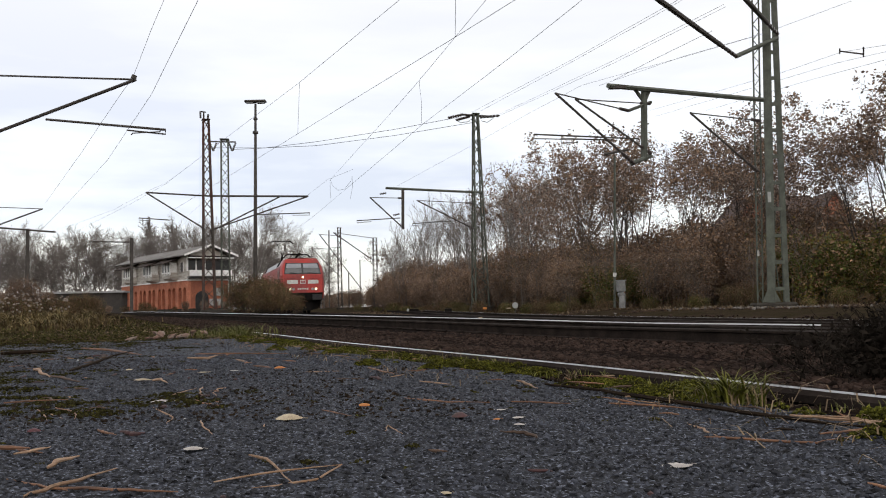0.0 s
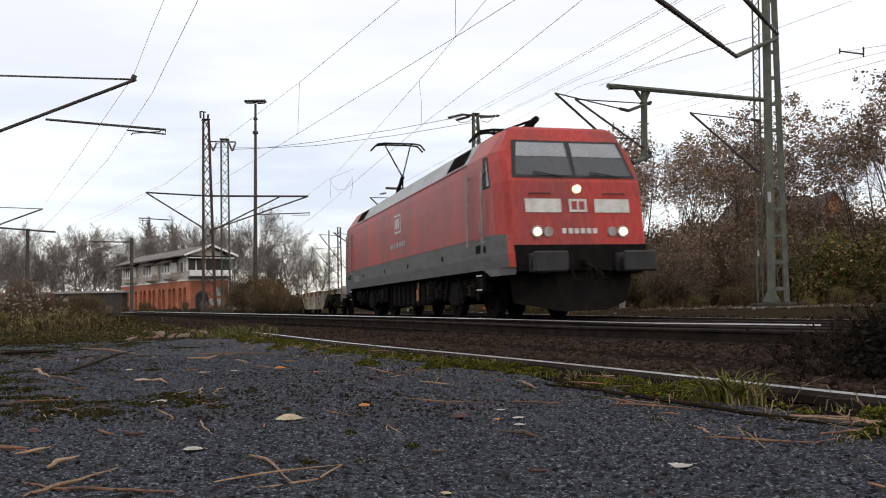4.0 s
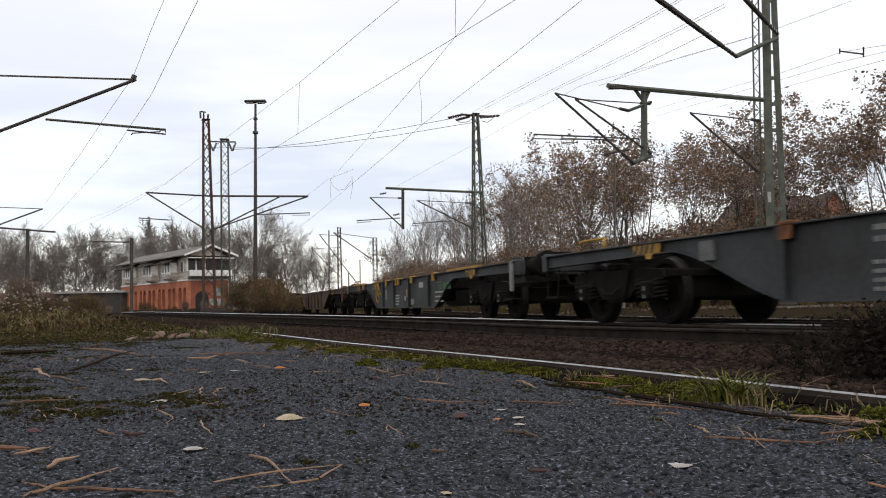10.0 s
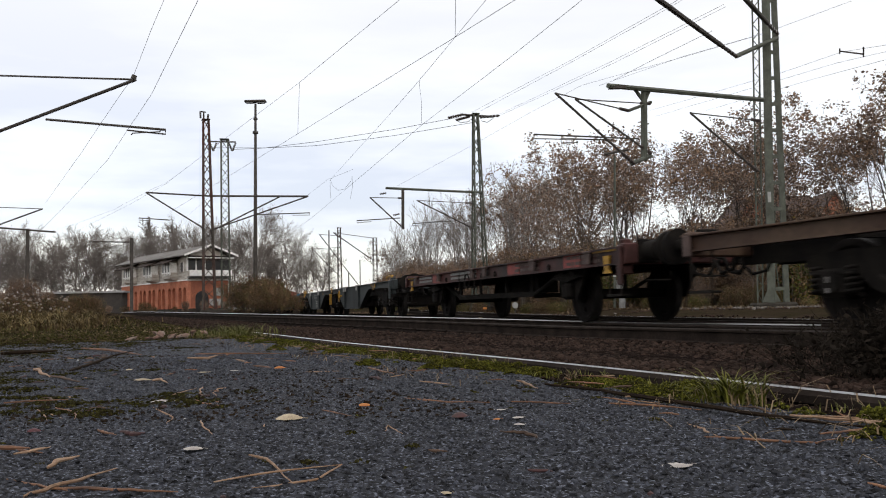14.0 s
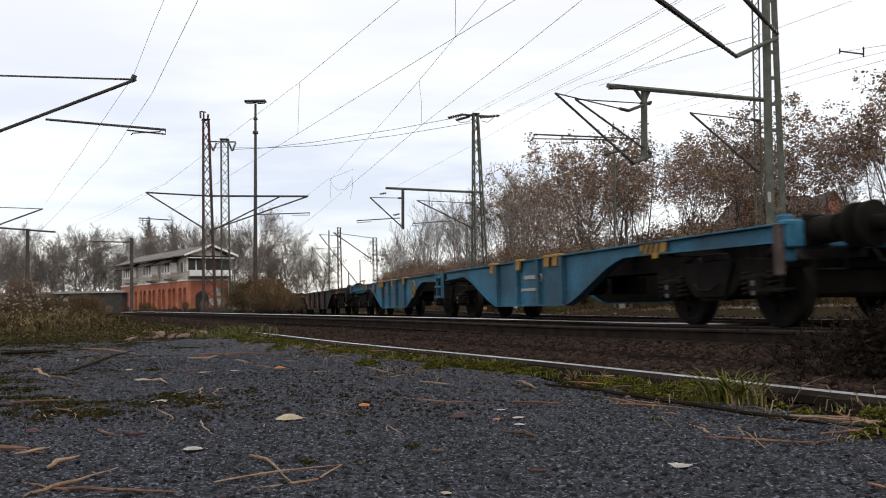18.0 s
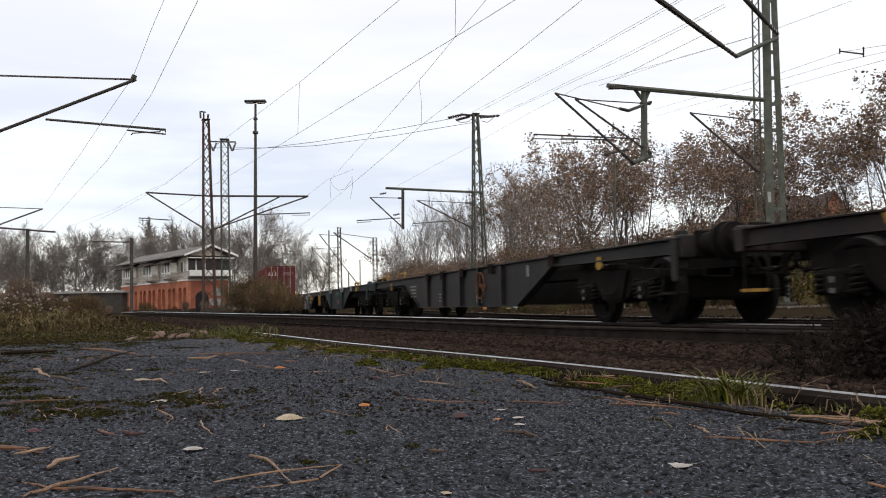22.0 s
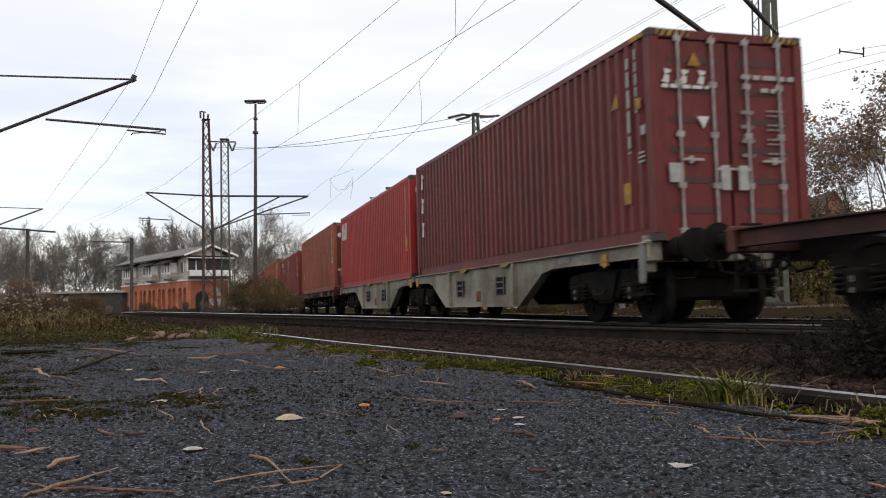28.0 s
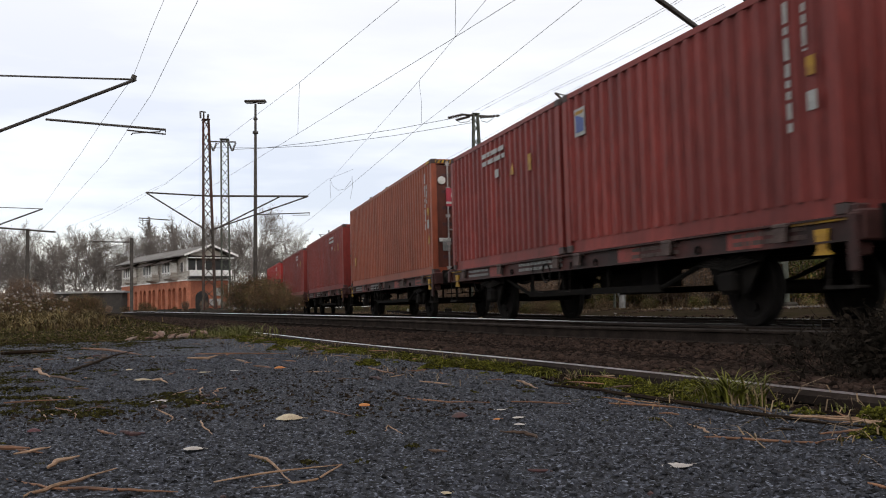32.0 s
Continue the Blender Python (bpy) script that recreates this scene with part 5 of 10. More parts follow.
def wagon_1():
    w = wagon_long(30.25, WP["cream"], "dirty white empty container wagon with rusty flaps", hump_back, ribs=(-3.64, -3.34, -2.15, -1.87, -0.58, -0.20, 1.20, 1.50, 2.50, 3.02), wheel=(-3.00, "pale_yellow", 0.75), step_mat="yellow", upright="mark_grey", stripes=(6.76, -7.0), lf=3.46, front=9.05, rear=10.20)
    for x in (-3.88, -3.52, -2.26, -0.76, -0.40, 1.17, 2.42, 2.74, 5.61, 7.30):
        for s in (-1, 1):
            part("container_flap", WIDE_FLAP, None, w, "wide rusty container lock flap", at=pose(x, s * (HALF_W + 0.06), 1.10, 0, 0, 0 if s < 0 else 180))
    for x in (-3.30, -1.84, -0.14, 1.55, 3.10):
        part("flap_hinge", Shape().box(x, -HALF_W - 0.04, 1.10, 0.09, 0.10, 0.10, ch=0.02), WP["white"], w)
    for x0, x1 in ((-3.60, -3.38), (-2.11, -1.91), (-0.54, -0.24), (1.24, 1.46), (2.54, 2.98)):
        part("stained_channel", Shape().box((x0 + x1) / 2, -HALF_W - 0.008, 0.69, x1 - x0, 0.012, 0.74), M["rust_wash"], w, "rust-stained channel below a flap")
    panel(w, 3.68, 0.80, 0.62, 0.44, "loco_grey")
    letters(w, 3.68, 0.80, 0.5, 3, 0.05, 0.13, "mark_white", 3)
    letters(w, 3.62, 0.48, 0.30, 4, 0.018, 0.05, "mark_grey", 4)
    part("company_mark", Shape().ring((-0.22, 0, 0.0), "y", 0.045, 0.014, 12, 5).box(-0.06, 0, 0, 0.10, 0.006, 0.13).box(0.08, 0, 0, 0.10, 0.006, 0.13).box(0.22, 0, 0, 0.10, 0.006, 0.13), M["loco_grey"], w, at=pose(4.75, -HALF_W - 0.008, 0.95))
    panel(w, 2.10, 0.55, 0.34, 0.17, "rubber", deep=0.05)
    part("hook", Shape().box(1.74, -HALF_W - 0.03, 0.90, 0.12, 0.06, 0.10, ch=0.02), WP["cream"], w)
    part("hook", Shape().box(1.74, -HALF_W - 0.03, 0.78, 0.08, 0.05, 0.14, ch=0.02), M["tab_rust"], w)
    part("hook", Shape().box(0.98, -HALF_W - 0.04, 0.88, 0.10, 0.08, 0.13, ch=0.03), M["tab_rust"], w)
    panel(w, -4.90, 0.90, 0.36, 0.26, "mark_grey")
    letters(w, -4.30, 0.74, 0.55, 5, 0.03, 0.085, "mark_grey", 8)
    outline(w, 0.80, 0.50, 0.42, 0.14)
    letters(w, 0.62, 0.72, 0.14, 2, 0.025, 0.05, "mark_grey", 23)
    part("plate_ring", Shape().pipe([(0.20, -HALF_W - 0.01, 0.62), (0.20, -HALF_W - 0.01, 0.74), (0.34, -HALF_W - 0.01, 0.74), (0.34, -HALF_W - 0.01, 0.66), (0.24, -HALF_W - 0.01, 0.62)], 0.008, 5), M["tab_rust"], w)
    panel(w, -2.29, 0.76, 0.14, 0.44, "rubber")
    panel(w, -2.85, 0.42, 0.30, 0.14, "loco_grey")
    rails = Shape().box(-1.40, -1.28, 0.69, 0.025, 0.05, 0.76).box(-0.86, -1.28, 0.69, 0.035, 0.06, 0.76)
    ladder = part("ladder", rails, WP["cream"], w)
    for z in (0.52, 0.72, 0.92):
        part("rung", Shape().box(-1.13, -1.29, z, 0.50, 0.05, 0.03), M["rubber"], ladder)
    end_rail(w, -8.0, 1, M["yellow"])
    end_rail(w, -5.3, -1, M["yellow"])


def wagon_2():
    a = wagon_half(54.85, True, WP["grey"], "grey empty articulated wagon with dull green mark", flaps=(-2.4, 1.2), flap_mat="tab_rust", ribs=(-1.65, 1.5), stripes=(4.3,), out=7.58)
    logo_rays(a, -0.75, 0.80, 0.9, "dull_green_mark")
    letters(a, 3.6, 0.98, 0.3, 1, 0.03, 0.1, "mark_grey", 5)
    panel(a, 0.9, 0.78, 0.10, 0.12, "tab_rust")
    panel(a, -4.4, 1.0, 0.24, 0.20, "mark_grey")
    panel(a, -3.6, 1.0, 0.20, 0.16, "mark_grey")
    part("ladder_step", Shape().box(-5.6, -1.27, 0.86, 0.36, 0.05, 0.04).box(-5.6, -1.27, 0.50, 0.36, 0.05, 0.04).box(-5.77, -1.26, 0.68, 0.03, 0.03, 0.4).box(-5.43, -1.26, 0.68, 0.03, 0.03, 0.4), M["orange_mark"], a, "orange-edged steps at the joint")
    b = wagon_half(54.85, False, WP["grey"], "grey empty articulated wagon with orange handwheel", flaps=(1.8, -1.5), flap_mat="tab_rust", ribs=(-1.6,), wheel=(1.35, "orange_mark", 0.72), stripes=(-4.2,), middle=False, out=7.40)
    letters(b, 0.0, 0.92, 0.8, 2, 0.055, 0.11, "mark_grey", 6)
    letters(b, -0.15, 0.52, 0.55, 4, 0.04, 0.085, "mark_grey", 7)
    panel(b, 2.55, 0.84, 0.36, 0.16, "mark_grey")
    panel(b, -2.9, 0.92, 0.28, 0.24, "loco_grey", deep=0.05)
    end_rail(b, -6.4, -1, M["yellow"])


def wagon_3():
    w = wagon_long(78.25, WP["grey"], "grey empty container wagon with yellow flaps and handwheel", hump, flaps=(3.6, 1.3, -0.3, -0.6, -2.0, -3.3, -3.65, -5.8), flap_mat="yellow", ribs=(3.0, 0.9, -1.0, -2.6), wheel=(-3.05, "yellow", 0.74), upright="mark_grey", stripes=(6.6, -6.9))
    logo_rays(w, 3.95, 0.80, 1.0, "green_mark")
    panel(w, 2.15, 0.88, 0.42, 0.14, "mark_white")
    letters(w, 3.9, 0.55, 0.75, 3, 0.035, 0.11, "mark_white", 9)
    letters(w, -0.75, 0.52, 0.55, 4, 0.045, 0.085, "mark_white", 10)
    letters(w, -4.1, 0.98, 0.7, 2, 0.05, 0.1, "mark_grey", 11)
    panel(w, 0.55, 0.70, 0.16, 0.22, "orange_mark")
    panel(w, 0.30, 0.55, 0.14, 0.12, "mark_white")
    panel(w, 1.15, 0.45, 0.34, 0.16, "mark_grey")
    panel(w, -2.25, 0.70, 0.2, 0.3, "mark_grey")
    end_rail(w, -8.6, -1, M["yellow"])
    part("yellow_edge", Shape().box(6.0, -1.24, 1.135, 2.4, 0.10, 0.05).box(-6.8, -1.24, 1.135, 2.2, 0.10, 0.05), M["yellow"], w)


def wagon_4():
    w = wagon_long(98.05, WP["brown"], "rusty brown empty container wagon with dusty flaps", angled, flaps=(5.5, 2.4, 1.1, -0.1, -0.45, -1.9, -2.9, -3.2, -5.9), flap_mat="tab_dusty", ribs=(2.7, 1.5, 0.3, -1.0, -2.3, -3.3), wheel=(-2.35, "tab_dusty", 0.74), upright="tab_dusty", stripes=(6.4, -6.7), rear=10.12)
    panel(w, 3.15, 0.62, 0.55, 0.14, "rust_wash")
    panel(w, 2.62, 0.72, 0.30, 0.46, "rust_wash")
    panel(w, 0.9, 0.56, 0.32, 0.22, "rust_wash")
    panel(w, 0.9, 0.56, 0.16, 0.14, "tab_rust", deep=0.02)
    panel(w, 3.10, 0.76, 0.50, 0.10, "rust_wash", deep=0.014)
    panel(w, 2.6, 0.42, 0.3, 0.14, "rubber")
    panel(w, 0.55, 0.76, 0.12, 0.24, "tab_rust")


def flat_wagon(u_mid, label, boxes=()):
    """A two-axle flat wagon with a shallow sill and truss rods."""
    w = thing("flat_wagon", label, "freight wagon", "train of container wagons")
    top = 1.10
    for s in (-1, 1):
        sh = Shape().box(0, s * 1.20, top - 0.12, 12.6, 0.03, 0.24).box(0, s * 1.20, top - 0.005, 12.6, 0.16, 0.02).box(0, s * 1.20, top - 0.235, 12.6, 0.12, 0.02)
        part("side_sill", sh, WP["flat_red"], w)
        tr = Shape().box(0, s * 0.95, 0.50, 4.6, 0.06, 0.10).rod((-2.3, s * 0.95, 0.5), (-3.6, s * 0.95, 0.86), 0.035, 6).rod((2.3, s * 0.95, 0.5), (3.6, s * 0.95, 0.86), 0.035, 6)
        for x in (-2.2, -0.8, 0.8, 2.2):
            tr.box(x, s * 0.95, 0.68, 0.07, 0.05, 0.40)
        part("truss", tr, M["under"], w)
        for x in (-4.0, 4.0):
            part("axle_guard", Shape().prism([(x - 0.62, 0.88), (x + 0.62, 0.88), (x + 0.24, 0.38), (x - 0.24, 0.38)], s * 0.98, s * 1.02).box(x, s * 1.05, 0.52, 0.32, 0.18, 0.28, ch=0.05), M["under"], w)
            leaf = Shape()
            for i in range(5):
                leaf.prism([(x - 0.58 + i * 0.09, 0.74 + i * 0.02), (x, 0.66 + i * 0.026), (x + 0.58 - i * 0.09, 0.74 + i * 0.02), (x + 0.58 - i * 0.09, 0.76 + i * 0.02), (x, 0.684 + i * 0.026), (x - 0.58 + i * 0.09, 0.76 + i * 0.02)], s * 1.03, s * 1.12)
            part("leaf_spring", leaf, M["under2"], w)
    for x in (-4.0, 4.0):
        ws = part("wheelset", WHEEL_46, None, w, at=pose(x, 0, 0.46))
        WHEELS.append((ws, (x, 0, 0.46), 0.46))
    part("floor_frame", Shape().box(0, -0.35, 0.96, 12.5, 0.10, 0.24).box(0, 0.35, 0.96, 12.5, 0.10, 0.24).box(0, 0, 1.06, 12.5, 2.3, 0.03).rod((-1.0, 0, 0.68), (0.4, 0, 0.68), 0.18, 12).box(1.4, -0.4, 0.68, 0.5, 0.4, 0.3), M["under"], w)
    for x, d in ((6.32, 1), (-6.32, -1)):
        end_fittings(w, x, d, WP["flat_red"], M["under2"], WP["flat_red"])
    for x in (5.2, 3.0, 0.4, -0.4, -3.0, -5.2):
        flap(w, x, "tab_dusty", z=1.06)
    for x, k in ((4.5, "fresh_panel"), (1.9, "fresh_panel"), (-3.4, "fresh_panel")):
        part("fresh_panel", Shape().box(x, -1.218, 0.985, 0.62, 0.008, 0.20), M[k], w, "patch of fresh red paint")
    for x in (5.75, -5.75):
        part("yellow_hook", Shape().prism([(x - 0.10, 1.0), (x + 0.10, 1.0), (x + 0.06, 0.80), (x + 0.14, 0.74), (x - 0.12, 0.74), (x - 0.06, 0.80)], -1.25, -1.22).box(x, -1.235, 1.075, 1.0, 0.03, 0.03), M["yellow"], w, "yellow rope hook")
    for i, x in enumerate((-1.2, 2.6, -4.4, 4.9)):
        part("lettering", bars(2, 1.2 if i else 1.9, 0.05, 0.09, 0, random.Random(21 + i)), M["tab_dusty" if i % 2 else "mark_grey"], w, at=pose(x, -1.222, 0.99))
    for x in (-2.5, 0.9, 3.6):
        part("hook_eye", Shape().ring((x, -1.23, 0.93), "y", 0.05, 0.012, 12, 5), M["under2"], w)
    part("side_step", Shape().pipe([(-0.35, -1.23, 0.98), (-0.35, -1.27, 0.50), (0.05, -1.27, 0.50), (0.05, -1.23, 0.98)], 0.016, 6), M["under2"], w)
    part("brake_lever", Shape().ring((-0.9, -1.24, 0.84), "y", 0.16, 0.016, 16, 5).pipe([(-1.5, -1.22, 1.0), (-1.5, -1.22, 0.56), (-1.1, -1.22, 0.50)], 0.018, 6), M["under2"], w)
    TRAIN.append((w, u_mid, 8.0))
    return w


def wagon_6():
    a = wagon_half(136.85, True, WP["slate"], "dark slate empty articulated wagon with white flaps", flaps=(-1.3, -1.75, 1.2), flap_mat="mark_white", ribs=(-1.6, 1.5), wheel=(-2.55, "yellow", 0.80), stripes=(4.3,))
    panel(a, -3.3, 0.98, 0.30, 0.16, "mark_white")
    end_rail(a, 6.5, 1, M["yellow"])
    b = wagon_half(136.85, False, WP["slate"], "dark slate empty articulated wagon with yellow step frame", flaps=(1.55, 1.2, -1.6, -1.9), flap_mat="mark_white", ribs=(1.5, -1.6), stripes=(), middle=True, box_frame="yellow")
    outline(b, -0.75, 0.94, 0.62, 0.20)
    outline(b, -1.25, 0.90, 0.26, 0.14)
    outline(b, 0.0, 0.74, 0.30, 0.14)
    letters(b, -0.1, 0.90, 1.1, 2, 0.055, 0.11, "mark_grey", 12)
    letters(b, 0.3, 0.52, 0.5, 4, 0.04, 0.085, "mark_white", 13)
    panel(b, 1.15, 0.52, 0.22, 0.36, "mark_white")
    panel(b, -2.5, 0.92, 0.30, 0.24, "mark_grey")
    part("warning_sign", Shape().prism([(2.5, 0.92), (2.72, 0.92), (2.61, 1.06)], -1.235, -1.222), M["yellow"], b)
    yellow_stand(b, -4.6)
    end_rail(b, -6.4, -1, M["yellow"])
    end_rail(b, -3.3, -1, M["yellow"])


def yellow_stand(w, x):
    """A bent yellow lashing bracket on the sill over the bogie."""
    part("lashing_bracket", Shape().pipe([(x - 0.55, -1.22, 1.16), (x - 0.2, -1.27, 1.22), (x + 0.35, -1.27, 1.22), (x + 0.6, -1.22, 1.16)], 0.030, 7).prism([(x - 0.35, 1.18), (x - 0.20, 1.18), (x + 0.10, 0.92), (x - 0.25, 0.92)], -1.27, -1.24).prism([(x + 0.15, 1.20), (x + 0.28, 1.20), (x + 0.42, 1.0), (x + 0.25, 1.0)], -1.27, -1.24), M["yellow"], w, "bright yellow bent bracket")


def wagon_7():
    kw = dict(flap_mat="yellow")
    a = wagon_half(163.05, True, WP["blue"], "blue empty articulated wagon with yellow flaps", flaps=(1.3, 0.95, -0.35, -1.75), ribs=(1.5, 0.5, -0.5, -1.55), stripes=(4.4,), upright="tab_dusty", **kw)
    part("company_mark", Shape().ring((0.62, 0, 0), "y", 0.07, 0.016, 16, 5).box(0.20, 0, 0.02, 0.62, 0.006, 0.07).box(0.15, 0, -0.20, 0.85, 0.006, 0.05), M["mark_white"], a, "pale ring mark with a bar", at=pose(-0.1, -HALF_W - 0.01, 0.78))
    for z in (1.00, 0.78, 0.54):
        part("joint_step", Shape().box(-5.42, -1.30, z, 0.46, 0.10, 0.045), WP["blue"], a, "blue step at the joint")
    part("step_post", Shape().box(-5.63, -1.28, 0.80, 0.05, 0.06, 0.60).box(-5.21, -1.28, 0.80, 0.05, 0.06, 0.60), WP["blue"], a)
    part("grab_hoop", Shape().pipe([(-5.55, -1.24, 1.04), (-5.55, -1.24, 1.20), (-5.28, -1.24, 1.20), (-5.28, -1.24, 1.04)], 0.018, 6), M["tab_rust"], a)
    b = wagon_half(163.05, False, WP["blue"], "blue empty articulated wagon with handwheel", flaps=(1.6, 0.1, -1.4, -1.75), ribs=(1.55, 0.5, -0.5, -1.5), wheel=(2.95, "pale_yellow", 0.78), stripes=(-4.4,), middle=False, out=7.38, **kw)
    letters(b, 0.05, 0.56, 0.75, 5, 0.03, 0.085, "loco_grey", 14)
    panel(b, -2.9, 0.94, 0.34, 0.24, "loco_grey", deep=0.05)
    panel(b, -1.75, 0.62, 0.16, 0.20, "orange_mark")
    panel(b, -3.6, 0.98, 0.26, 0.14, "tab_rust")
    letters(b, -1.0, 0.86, 0.6, 2, 0.05, 0.1, "loco_grey", 15)
    end_rail(b, -6.3, -1, M["yellow"])


def wagon_8():
    w = wagon_long(186.0, WP["dark_red"], "grimy dark red empty container wagon with fresh red patches", hump, flaps=(5.2, 2.2, 0.4, -1.2, -2.9, -4.2), flap_mat="tab_dusty", ribs=(2.8, 0.9, -0.9, -2.7), step_mat="yellow", stripes=(6.6, -6.9))
    for i, (x, z, wd, ht) in enumerate(((6.9, 1.02, 0.7, 0.10), (5.9, 0.82, 0.14, 0.14), (1.6, 0.72, 0.10, 0.42), (0.15, 0.60, 0.36, 0.34), (-2.3, 0.60, 0.34, 0.26), (-3.3, 0.46, 0.62, 0.30), (-4.25, 0.80, 0.46, 0.46), (-6.0, 1.0, 0.5, 0.14), (-1.0, 0.46, 0.4, 0.24))):
        panel(w, x, z, wd, ht, "fresh_panel")
        letters(w, x, z, wd * 0.85, max(1, int(ht / 0.09)), 0.03, 0.08, "mark_grey", 30 + i)
    part("company_mark", Shape().box(0, 0, 0, 0.50, 0.006, 0.40).box(0, 0.0, 0, 0.5, 0.004, 0.4), M["tab_dusty"], w, at=pose(0.75, -HALF_W - 0.008, 0.72))
    lad = Shape()
    for x in (-0.85, -0.45):
        lad.box(x + 0.6, -1.30, 0.65, 0.02, 0.02, 0.75)
    part("ladder", lad, M["under2"], w)
    part("ladder_rung", Shape().box(-0.05, -1.31, 0.80, 0.4, 0.03, 0.03).box(-0.05, -1.31, 0.48, 0.4, 0.03, 0.03), M["fresh_panel"], w)


def wagon_9():
    w = wagon_long(205.5, WP["soot"], "soot-black empty container wagon with thin handwheel", angled, flaps=(5.3, 2.2, 0.3, -1.3, -2.6), flap_mat="rail_rust", ribs=(2.8, 1.4, 0.1, -1.3, -2.7), wheel=(1.7, "tab_rust", 0.72), stripes=())
    panel(w, 1.3, 0.44, 0.34, 0.16, "mark_grey")
    panel(w, 4.1, 0.92, 0.12, 0.20, "mark_grey")
    letters(w, -4.3, 0.72, 0.6, 4, 0.04, 0.09, "mark_grey", 16)
    letters(w, -1.6, 0.52, 0.35, 3, 0.03, 0.08, "mark_grey", 17)
    for x in (7.0, -6.9):
        part("rope_hook", Shape().prism([(x - 0.05, 1.0), (x + 0.05, 1.0), (x + 0.10, 0.84), (x, 0.80), (x - 0.10, 0.86)], -1.26, -1.23), M["yellow"], w)
    end_rail(w, -6.6, -1, M["yellow"])
    end_rail(w, -8.8, -1, M["yellow"])


def wagon_10():
    a = wagon_half(228.6, True, WP["slate"], "dark slate empty articulated wagon with green mark", flaps=(1.75, 1.45, -1.35, -1.7, 3.8), flap_mat="mark_white", ribs=(1.5, -1.65))
    logo_rays(a, -0.35, 0.92, 0.8, "teal_mark")
    letters(a, 0.95, 0.92, 0.3, 3, 0.03, 0.07, "mark_grey", 18)
    letters(a, 1.2, 0.62, 0.16, 4, 0.03, 0.07, "mark_grey", 19)
    panel(a, 0.15, 0.58, 0.16, 0.16, "orange_mark")
    yellow_stand(a, 4.9)
    b = wagon_half(228.6, False, WP["slate"], "dark slate empty articulated wagon with yellow handwheel", flaps=(1.55, 1.2, -1.5, -1.85), flap_mat="mark_white", ribs=(1.55, -1.6), wheel=(2.55, "yellow", 0.80), box_frame="yellow", middle=False)
    letters(b, -0.2, 0.93, 0.9, 2, 0.055, 0.10, "mark_white", 20)
    letters(b, -0.85, 0.50, 0.5, 4, 0.045, 0.085, "mark_white", 21)
    panel(b, 1.1, 0.55, 0.34, 0.40, "mark_white")
    outline(b, 0.55, 0.94, 0.62, 0.18)
    outline(b, 0.2, 0.72, 0.24, 0.22)
    outline(b, -0.85, 0.50, 0.56, 0.34)
    panel(b, 0.15, 0.78, 0.22, 0.18, "mark_grey")
    panel(b, 0.2, 0.58, 0.12, 0.16, "fresh_panel")
    panel(b, -2.9, 0.92, 0.20, 0.24, "mark_white", deep=0.03)
    part("warning_sign", Shape().prism([(3.35, 0.93), (3.57, 0.93), (3.46, 1.07)], -1.235, -1.222), M["yellow"], b)
    yellow_stand(b, -4.9)
    end_rail(b, -6.5, -1, M["yellow"])


def wagon_11():
    w = wagon_long(251.1, WP["rust_red"], "rust-red empty container wagon with yellow handwheel", hump, flaps=(5.4, 2.4, 0.5, -1.1, -2.9, -5.9), flap_mat="fresh_panel", ribs=(2.9, 1.0, -0.9, -2.8), wheel=(-3.1, "yellow", 0.78), stripes=(), front=8.85, rear=9.62)
    for i, (x, z, wd, ht) in enumerate(((-4.35, 0.66, 0.60, 0.46), (-2.2, 0.52, 0.8, 0.34), (0.0, 0.6, 0.5, 0.4), (3.6, 0.7, 0.5, 0.3))):
        panel(w, x, z, wd, ht, "fresh_panel")
        letters(w, x, z, wd * 0.8, 3, 0.04, 0.10, "mark_white", 50 + i)
    panel(w, -5.0, 0.96, 0.24, 0.22, "loco_grey", deep=0.05)
    part("lashing_belt", Shape().pipe([(2.0, -1.28, 1.0), (2.1, -1.30, 0.7), (2.0, -1.28, 0.45)], 0.03, 6), M["yellow"], w)


for build in (wagon_1, wagon_2, wagon_3, wagon_4):
    build()
flat_wagon(115.95, "dirty red two-axle flat wagon without load")
for build in (wagon_6, wagon_7, wagon_8, wagon_9, wagon_10, wagon_11):
    build()

